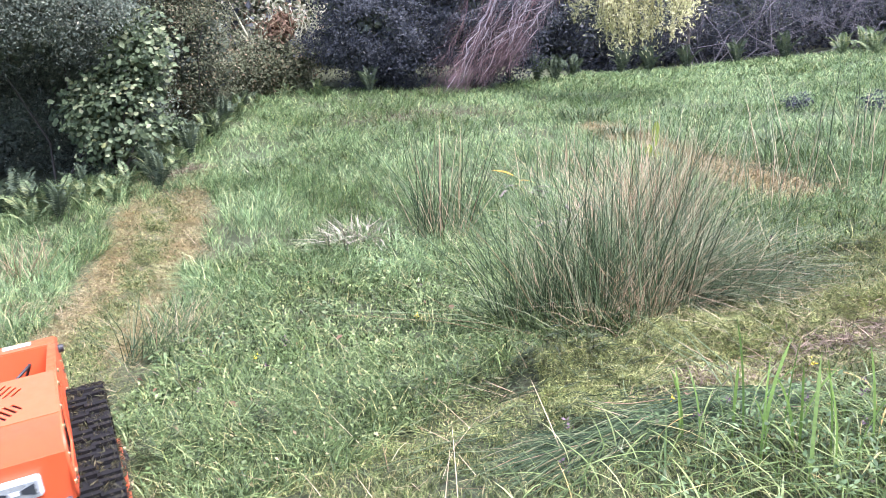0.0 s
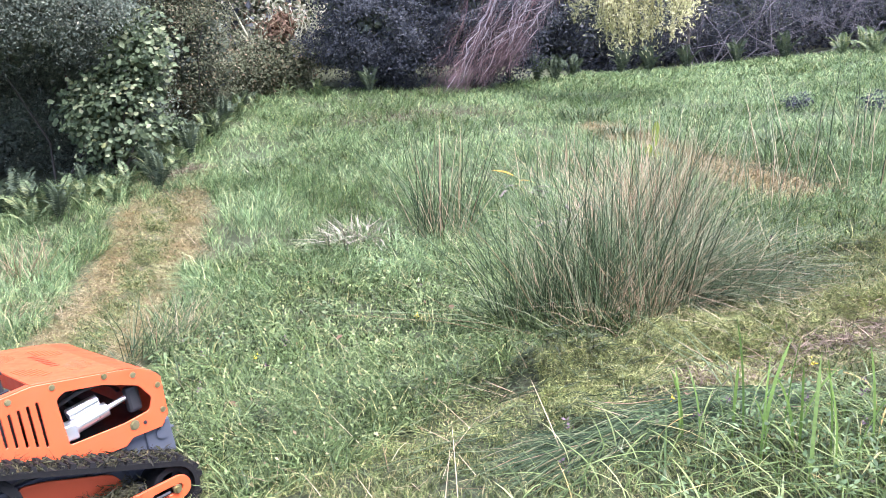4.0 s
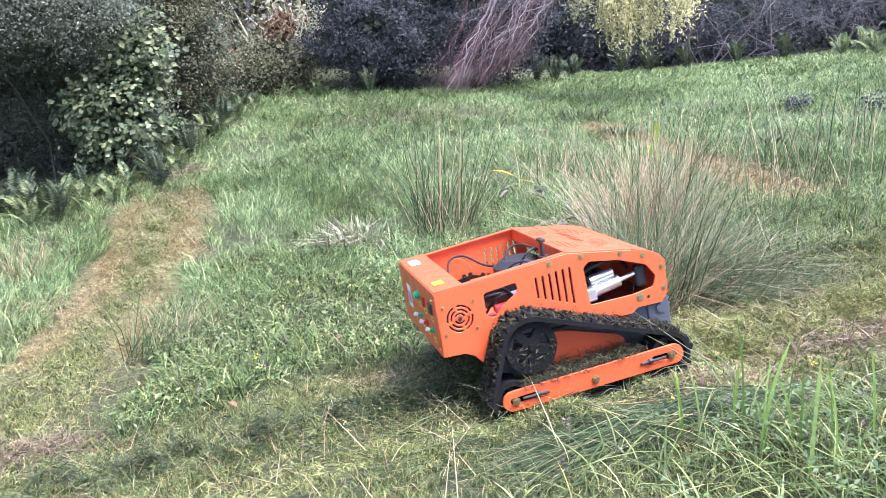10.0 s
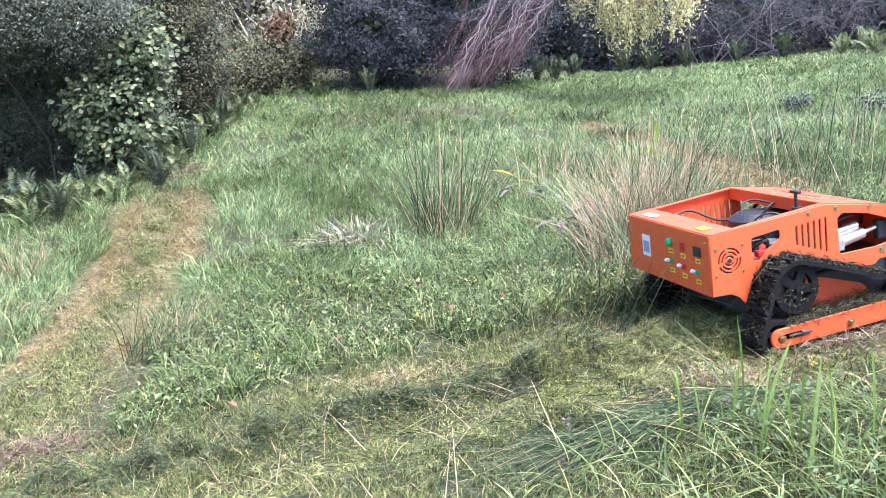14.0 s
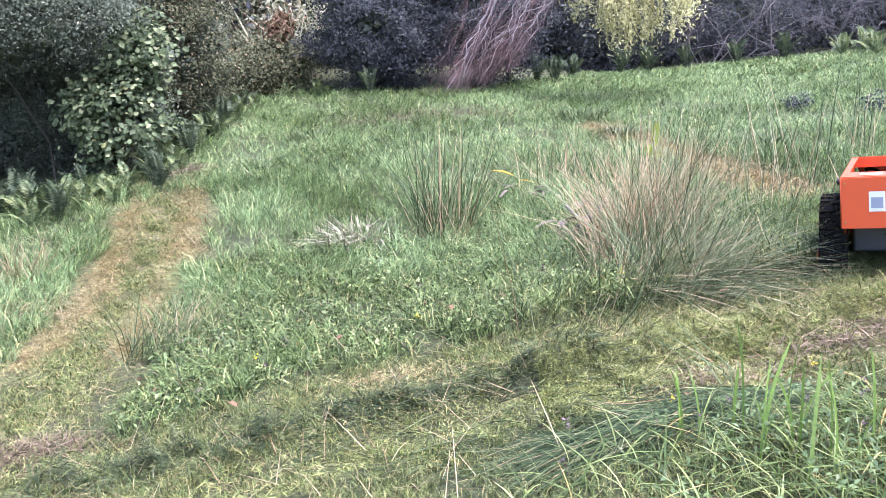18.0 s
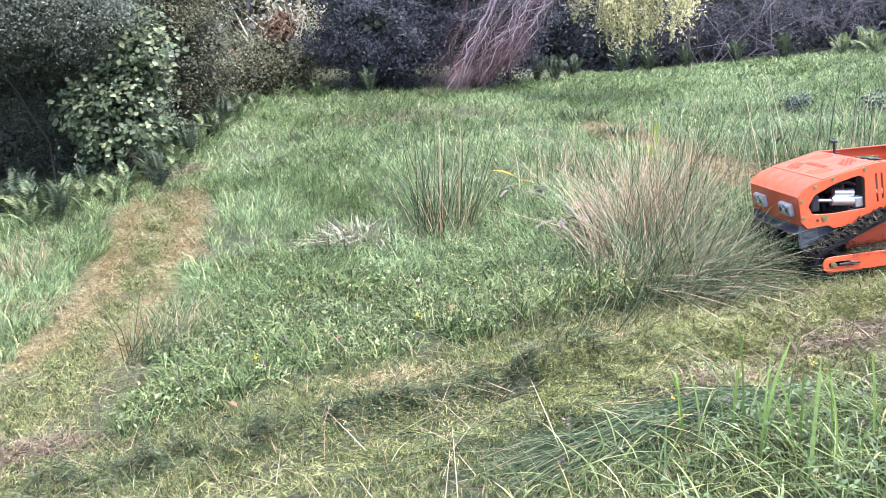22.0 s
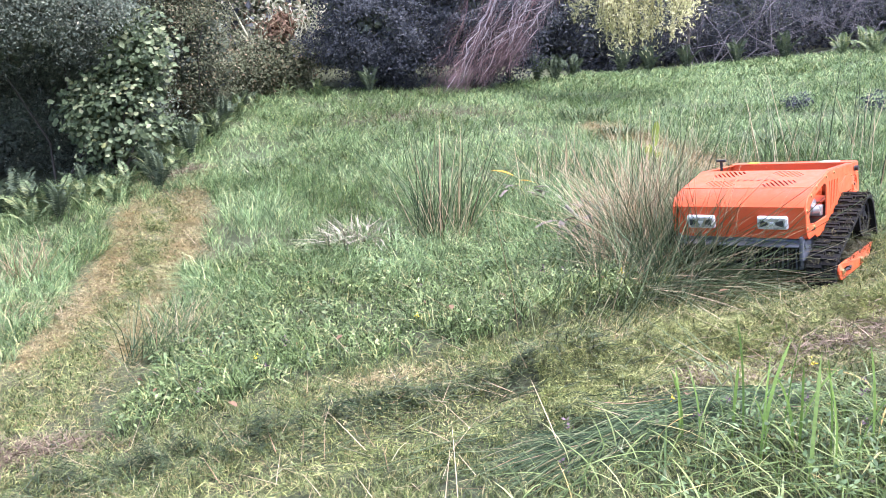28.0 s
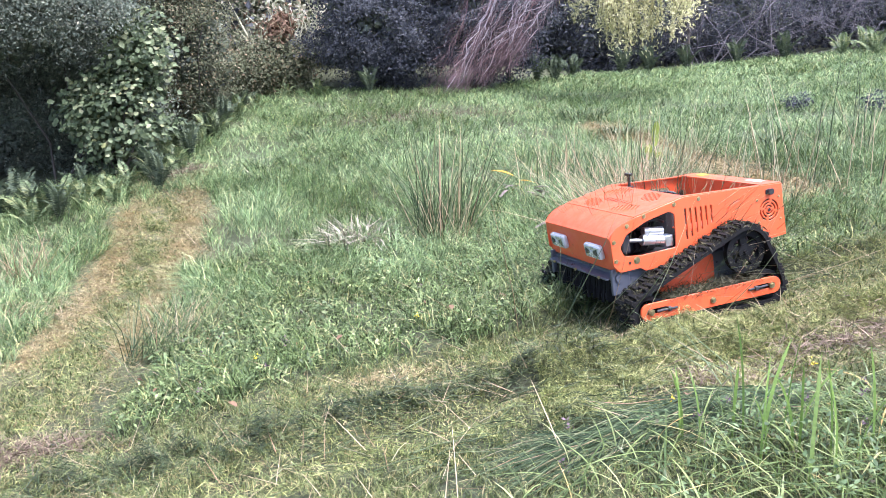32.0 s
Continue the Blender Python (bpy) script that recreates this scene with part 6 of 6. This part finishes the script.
        box(bm, -0.0022, -0.001, -0.012, 0.012, -0.003, 0.003)
        on_rear("label_print", bm, BLACK_STEEL, y, z - 0.042)
    bm = bmesh.new()
    box(bm, -0.0015, 0, -0.038, 0.038, -0.052, 0.052)
    on_rear("sticker", bm, WHITE_LABEL, 0.190, 0.438, "white sticker with a grey square")
    bm = bmesh.new()
    box(bm, -0.0024, -0.001, -0.028, 0.028, -0.028, 0.028)
    on_rear("sticker_print", bm, GREY_PRINT, 0.190, 0.432)
    for y in (-0.34, 0.34):
        for z in (0.33, 0.535):
            bolt(mower, -0.556, y, z, 0.005, "x")
    for y, mat, w in ((0.22, WHITE_LABEL, 0.05), (-0.24, YELLOW_LABEL, 0.03)):
        bm = bmesh.new()
        box(bm, -0.022, 0.022, -w, w, 0, 0.0015)
        ob = part("warning_sticker", bm, mat, mower)
        ob.location = (-0.50, y, 0.5722)
    bm = bmesh.new()
    cyl(bm, (-0.47, 0.362, 0.533), (-0.47, 0.385, 0.533), 0.016, 12)
    box(bm, -0.492, -0.448, 0.360, 0.368, 0.520, 0.546, 0.002)
    part("power_socket", bm, BLACK_STEEL, mower)
    # work lamps with white housings
    for side in (1, -1):
        lamp = new("work_lamp")
        lamp.parent = mower
        lamp["label"] = "white rectangular work lamp with two dark cells"
        lamp.matrix_basis = Matrix.Translation((0.4275, side * 0.195, 0.378)) @ Matrix.Rotation(0.16, 4, "Y")
        bm = bmesh.new()
        box(bm, 0.0, 0.030, -0.080, 0.080, -0.037, 0.037, 0.012)
        part("housing", bm, WHITE_PLASTIC, lamp)
        bm = bmesh.new()
        box(bm, 0.026, 0.0315, -0.071, 0.071, -0.029, 0.029, 0.002)
        part("reflector", bm, REFLECTOR, lamp)
        for sy in (1, -1):
            bm = bmesh.new()
            vs = box(bm, 0.029, 0.033, sy * 0.020, sy * 0.060, -0.020, 0.020)
            for v in vs:
                if abs(v.co.y) < 0.03:
                    v.co.z *= 0.35
            part("cell", bm, LENS_DARK, lamp)
        bm = bmesh.new()
        box(bm, 0.030, 0.034, -0.014, 0.014, -0.008, 0.008, 0.002)
        part("led_strip", bm, WHITE_PLASTIC, lamp)
    # cutting deck below, with its front shelf and rubber flap
    bm = bmesh.new()
    box(bm, -0.30, 0.405, -0.335, 0.335, 0.115, 0.282, 0.012)
    part("cutting_deck", bm, DECK_STEEL, mower, "dark steel cutting deck")
    bm = bmesh.new()
    vs = box(bm, 0.36, 0.458, -0.325, 0.325, 0.266, 0.274, 0.002)
    for v in vs:
        v.co.z -= max(0, (v.co.x - 0.36)) * 0.2
    part("deck_shelf", bm, DECK_STEEL, mower)
    for k in range(30):
        bm = bmesh.new()
        y = -0.312 + k * 0.0215
        low = 0.10 + RNG.uniform(0, 0.05)
        vs = box(bm, 0.406, 0.413, y - 0.0095, y + 0.0095, low, 0.262)
        for v in vs:
            if v.co.z < 0.2:
                v.co.x += 0.012 + RNG.uniform(-0.01, 0.012)
                v.co.y = y + (v.co.y - y) * 0.5 + RNG.uniform(-0.004, 0.004)
        part("rubber_flap", bm, RUBBER, mower)
    for y in (-0.25, 0, 0.25):
        bolt(mower, 0.4575, y, 0.252, 0.008, "X")
    for side in (1, -1):
        bm = bmesh.new()
        box(bm, 0.34, 0.44, side * 0.335 - 0.01, side * 0.335 + 0.01, 0.17, 0.30, 0.006)
        cyl(bm, (0.40, side * 0.30, 0.255), (0.40, side * 0.352, 0.255), 0.022, 12)
        part("lift_bracket", bm, DECK_STEEL, mower)
    # floor and machinery inside
    bm = bmesh.new()
    box(bm, -0.54, 0.41, -0.352, 0.352, 0.296, 0.304)
    part("floor_pan", bm, BLACK_STEEL, mower)
    eng = new("engine")
    eng.parent = mower
    eng["label"] = "black engine with silver cylinders"
    bm = bmesh.new()
    box(bm, 0.06, 0.25, -0.15, 0.15, 0.304, 0.40, 0.02)
    box(bm, 0.07, 0.22, -0.11, 0.11, 0.39, 0.505, 0.02)
    part("block", bm, BLACK_STEEL, eng)
    for k in range(5):
        bm = bmesh.new()
        box(bm, 0.085 + k * 0.035, 0.095 + k * 0.035, -0.17, 0.17, 0.33, 0.42, 0.002)
        part("cooling_fin", bm, BLACK_STEEL, eng)
    bm = bmesh.new()
    cyl(bm, (-0.07, 0.03, 0.304), (-0.07, 0.03, 0.50), 0.125, 24, 0.115)
    cyl(bm, (-0.07, 0.03, 0.50), (-0.07, 0.03, 0.525), 0.115, 24, 0.075)
    part("fan_cover", bm, BLACK_STEEL, eng)
    for side in (1, -1):
        act = new("lift_actuator")
        act.parent = mower
        act["label"] = "silver electric actuator beside the engine"
        bm = bmesh.new()
        cyl(bm, (0.10, side * 0.315, 0.385), (0.245, side * 0.315, 0.408), 0.026, 18)
        box(bm, 0.085, 0.13, side * 0.315 - 0.03, side * 0.315 + 0.03, 0.355, 0.412, 0.006)
        part("barrel", bm, SILVER, act)
        bm = bmesh.new()
        cyl(bm, (0.12, side * 0.300, 0.432), (0.225, side * 0.300, 0.447), 0.021, 18)
        part("motor", bm, SILVER, act)
        bm = bmesh.new()
        cyl(bm, (0.24, side * 0.315, 0.407), (0.335, side * 0.315, 0.424), 0.010, 12)
        part("rod", bm, SILVER, act)
        bm = bmesh.new()
        box(bm, 0.315, 0.365, side * 0.315 - 0.02, side * 0.315 + 0.02, 0.36, 0.455, 0.012)
        part("clevis", bm, BLACK_STEEL, act)
    bm = bmesh.new()
    box(bm, -0.40, -0.20, -0.27, -0.16, 0.304, 0.39, 0.006)
    part("inner_box", bm, ORANGE, mower, "orange inner casing")
    bm = bmesh.new()
    box(bm, -0.40, -0.26, 0.02, 0.20, 0.304, 0.43, 0.006)
    part("control_box", bm, ORANGE, mower)
    bm = bmesh.new()
    vs = box(bm, -0.24, -0.02, 0.17, 0.30, 0.40, 0.408, 0.001)
    part("inner_shelf", bm, ORANGE, mower)
    bm = bmesh.new()
    cyl(bm, (-0.16, -0.22, 0.304), (-0.16, -0.22, 0.44), 0.05, 18)
    part("filter", bm, SILVER, mower, "grey canister")
    tube("hose", [(-0.36, 0.22, 0.45), (-0.33, 0.26, 0.53), (-0.26, 0.25, 0.54), (-0.18, 0.16, 0.49), (-0.08, 0.10, 0.49)], 0.006, HOSE, mower)
    tube("hose", [(-0.38, -0.22, 0.43), (-0.34, -0.30, 0.49), (-0.26, -0.31, 0.50), (-0.20, -0.24, 0.44)], 0.008, HOSE, mower)
    tube("hose", [(-0.36, -0.20, 0.43), (-0.32, -0.27, 0.47), (-0.24, -0.28, 0.47), (-0.18, -0.20, 0.42)], 0.007, HOSE, mower)
    tube("hose", [(0.10, 0.28, 0.47), (0.18, 0.31, 0.50), (0.28, 0.27, 0.48), (0.34, 0.20, 0.42)], 0.009, HOSE, mower)
    tube("hose", [(0.10, -0.28, 0.47), (0.18, -0.31, 0.50), (0.28, -0.27, 0.48), (0.34, -0.20, 0.42)], 0.009, HOSE, mower)
    for pts, r in (([(-0.10, -0.04, 0.48), (-0.07, -0.08, 0.55), (-0.02, -0.06, 0.57), (0.02, 0.02, 0.54)], 0.005), ([(-0.14, 0.02, 0.48), (-0.10, 0.06, 0.56), (-0.04, 0.05, 0.575), (0.02, -0.02, 0.55)], 0.005),
                   ([(-0.20, -0.10, 0.44), (-0.16, -0.13, 0.53), (-0.10, -0.16, 0.55), (-0.04, -0.20, 0.52)], 0.005), ([(-0.33, -0.26, 0.40), (-0.30, -0.33, 0.47), (-0.25, -0.33, 0.48), (-0.21, -0.26, 0.42)], 0.006)):
        tube("cable", pts, r, HOSE, mower)
    bm = bmesh.new()
    cyl(bm, (-0.15, 0.06, 0.47), (-0.07, 0.02, 0.50), 0.022, 14)
    part("carburettor", bm, SILVER, mower, "dull silver carburettor")
    bm = bmesh.new()
    box(bm, -0.31, -0.25, -0.345, -0.31, 0.415, 0.445, 0.006)
    part("cable_clamp", bm, RED_PLASTIC, mower, "dark red cable clamp")
    # starter knob that stands out by the hood's rear edge
    bm = bmesh.new()
    cyl(bm, (-0.045, -0.265, 0.47), (-0.045, -0.265, 0.580), 0.028, 14, 0.022)
    cyl(bm, (-0.045, -0.265, 0.580), (-0.045, -0.265, 0.645), 0.008, 10)
    box(bm, -0.056, -0.034, -0.294, -0.236, 0.640, 0.654, 0.004)
    part("starter_knob", bm, BLACK_STEEL, mower, "black T-shaped knob")
    return mower


MOWER = build_mower()


# ---------------------------------------------------------------- what moves
# seconds, x, y, heading, lift, pitch, roll of the mower over the slope
DRIVE = [
    (0.0, -1.596, 2.723, 294.5, -0.02, 2.0, 0.2),
    (0.5, -1.564, 2.685, 324.5, -0.007, 0.5, 0.4),
    (1.0, -1.53, 2.73, 359, 0.0, -0.8, 0.3),
    (1.5, -1.563, 2.767, 378.3, 0.02, -2.0, 0.3),
    (2.0, -1.485, 2.761, 377.8, 0.019, -1.4, 0.0),
    (3.0, -1.615, 2.845, 409.8, -0.003, -1.3, -0.9),
    (3.5, -1.569, 2.818, 408.4, -0.004, -1.9, -1.0),
    (4.5, -1.40, 3.02, 397, -0.01, -1.6, 0.3),
    (5.5, -1.132, 3.196, 386.1, -0.02, -1.3, 1.1),
    (6.0, -0.899, 3.283, 385.8, -0.012, -0.4, 0.7),
    (6.5, -0.669, 3.38, 384.8, -0.006, -0.1, 0.2),
    (7.0, -0.455, 3.482, 387.2, -0.006, 0.1, 0.9),
    (7.5, -0.25, 3.577, 381.7, -0.007, 0.2, 0.7),
    (8.0, -0.079, 3.618, 379.1, -0.006, -0.5, 0.1),
    (8.5, 0.102, 3.653, 372.8, -0.004, -0.1, -0.2),
    (9.0, 0.243, 3.736, 371.7, -0.004, -1.9, 1.7),
    (9.5, 0.372, 3.757, 373.0, -0.002, -3.0, -0.1),
    (10.0, 0.509, 3.772, 373.7, 0.006, -3.2, 0.1),
    (10.5, 0.628, 3.794, 373.6, 0.019, -4.0, 0.6),
    (11.0, 0.744, 3.806, 374.0, 0.031, -6.0, 0.6),
    (11.5, 0.878, 3.846, 373.4, 0.023, -4.5, 0.5),
    (12.0, 1.032, 3.888, 374.0, 0.01, 2.0, 1.2),
    (12.5, 1.179, 3.935, 374.3, -0.002, 1.9, 0.7),
    (13.0, 1.323, 3.976, 374.6, 0.005, 0.8, 1.6),
    (13.5, 1.478, 4.016, 374.7, -0.003, -0.6, 0.2),
    (14.0, 1.632, 4.063, 375.3, -0.003, -1.1, 0.5),
    (14.5, 1.798, 4.101, 375.4, -0.004, -0.2, 0.3),
    (15.5, 2.11, 4.13, 377, 0.0, 0.3, 0.0),
    (16.5, 2.43, 4.13, 384, 0.01, 1.0, 0.0),
    (17.0, 2.545, 4.385, 410.6, -0.008, 1.8, 0.9),
    (17.5, 2.60, 4.45, 415, 0.01, 1.0, 1.0),
    (18.0, 2.72, 4.76, 419.0, -0.035, 1.0, 1.0),
    (18.5, 2.72, 4.77, 431, -0.03, 0.8, 1.2),
    (18.7, 2.74, 4.79, 444, -0.02, 0.5, 1.0),
    (19.0, 2.78, 4.84, 465, -0.035, 0.0, 0.6),
    (19.5, 2.69, 4.77, 490, -0.01, 0.1, 0.5),
    (20.0, 2.64, 4.72, 508, 0.002, 0.6, 0.2),
    (20.5, 2.60, 4.79, 529, 0.0, 0.3, 1.2),
    (21.0, 2.586, 4.864, 543, 0.0, 0.6, 0.3),
    (21.5, 2.53, 4.89, 541.5, -0.002, 0.7, 0.4),
    (22.0, 2.4, 4.945, 540.4, -0.01, 0.1, 0.6),
    (22.5, 2.298, 4.935, 542, -0.007, -0.2, 0.7),
    (23.0, 2.258, 4.947, 541.5, -0.006, -0.3, 0.6),
    (23.5, 2.227, 4.948, 540.8, -0.003, -0.7, 0.7),
    (24.0, 2.135, 4.956, 535.0, -0.004, -1.7, 0.5),
    (24.5, 2.08, 4.947, 527.5, 0.006, -2.7, -0.3),
    (25.0, 2.03, 4.968, 527.0, 0.012, -2.7, -0.1),
    (25.5, 2.07, 4.955, 541, -0.001, -0.7, 0.2),
    (26.5, 2.07, 5.03, 566, -0.02, -1.5, -0.5),
    (27.5, 1.99, 5.06, 591, -0.035, -2.5, -1.2),
    (28.0, 1.90, 4.935, 590.5, -0.025, -2.0, -1.3),
    (28.5, 1.875, 4.94, 588.2, -0.026, -1.3, -1.4),
    (29.0, 1.845, 4.87, 587, -0.022, -1.4, -1.0),
    (29.5, 1.748, 4.784, 574.7, -0.003, -1.1, -1.0),
    (30.0, 1.691, 4.731, 562, 0.008, -2.2, -0.1),
    (30.5, 1.575, 4.647, 563.0, 0.016, -2.3, 0.4),
    (31.0, 1.38, 4.537, 562.0, 0.027, -2.2, 1.0),
    (31.5, 1.215, 4.475, 561.2, 0.036, -1.8, 0.8),
    (32.0, 1.154, 4.505, 558.1, 0.034, -0.6, 0.0),
]


def mower_pose(row):
    t, x, y, head, lift, pitch, roll = row
    n = Vector((-0.1454, 0.00785, 1.0)).normalized()
    f = Vector((math.cos(radians(head)), math.sin(radians(head)), 0))
    f = (f - n * f.dot(n)).normalized()
    l = n.cross(f)
    m = Matrix((f, l, n)).transposed().to_4x4()
    m.translation = (x, y, 0.0075 + 0.1454 * x - 0.00785 * y + lift)
    return m @ Matrix.Rotation(radians(pitch), 4, "Y") @ Matrix.Rotation(radians(roll), 4, "X")


def drive_at(t):
    k = [r[0] for r in DRIVE]
    row = [float(np.interp(t, k, [r[i] for r in DRIVE])) for i in range(1, 7)]
    return (t, *row)


def motions():
    walk(MOWER, [(r[0], mower_pose(r)) for r in DRIVE])
    # wheels roll with the ground that each side covers
    steps = np.arange(0, 32.001, 0.2)
    places = [mower_pose(drive_at(t)) for t in steps]
    for ob, r, (cx, y, cz), s in ROLLERS:
        turn, rows = 0.0, [(0.0, Matrix.Translation((cx, y, cz)))]
        for a, b, t in zip(places, places[1:], steps[1:]):
            d = (b @ Vector((0, y, 0)) - a @ Vector((0, y, 0))).dot(b.to_3x3().col[0])
            turn += max(-1.4, min(1.4, d / 0.12))
            rows.append((float(t), Matrix.Translation((cx, y, cz)) @ Matrix.Rotation(turn, 4, "Y")))
        walk(ob, rows)
    # plants go down before the mower's nose
    fine = np.arange(0, 32.01, 0.1)
    inv = [(float(t), mower_pose(drive_at(t))) for t in fine]
    for ob in FALLING + FLOPPED + DRY_STANDING:
        rest = ob.matrix_basis.copy()
        foot = rest.translation.copy()
        for t, m in inv:
            q = m.inverted() @ foot
            if -0.5 < q.x < 0.52 and abs(q.y) < 0.62:
                side = 0.0 if abs(q.y) < 0.45 else 0.35 * (1 if q.y > 0 else -1)
                way = m.to_3x3() @ Vector((-side, 1, 0)).normalized()
                fall = 82 if abs(q.y) < 0.45 else 62
                if ob in FLOPPED:
                    fall = 84 - 42 * (m.to_3x3().col[0].x)
                sink = 0.07
                if ob.name.startswith(("weed", "grass")):
                    fall, sink = 30, 0.15 if ob.name.startswith("weed") else 0.27
                elif ob in FALLING:
                    sink = 0.38
                if ob.name.startswith("weed"):
                    way = Matrix.Rotation(math.sin(foot.x * 37 + foot.y * 91), 3, "Z") @ way
                down = Matrix.Translation(foot) @ Matrix.Rotation(radians(fall), 4, way) @ Matrix.Translation(-foot) @ rest
                down = Matrix.Translation((0, 0, -sink)) @ down
                half = Matrix.Translation(foot) @ Matrix.Rotation(radians(fall / 2), 4, way) @ Matrix.Translation(-foot) @ rest
                if t < 0.35:
                    rows = [(0.0, down), (32.0, down)]
                else:
                    rows = [(0.0, rest), (max(t - 0.3, 0.03), rest), (t, half), (min(t + 0.3, 31.9), down), (32.0, down)]
                walk(ob, rows)
                break


motions()
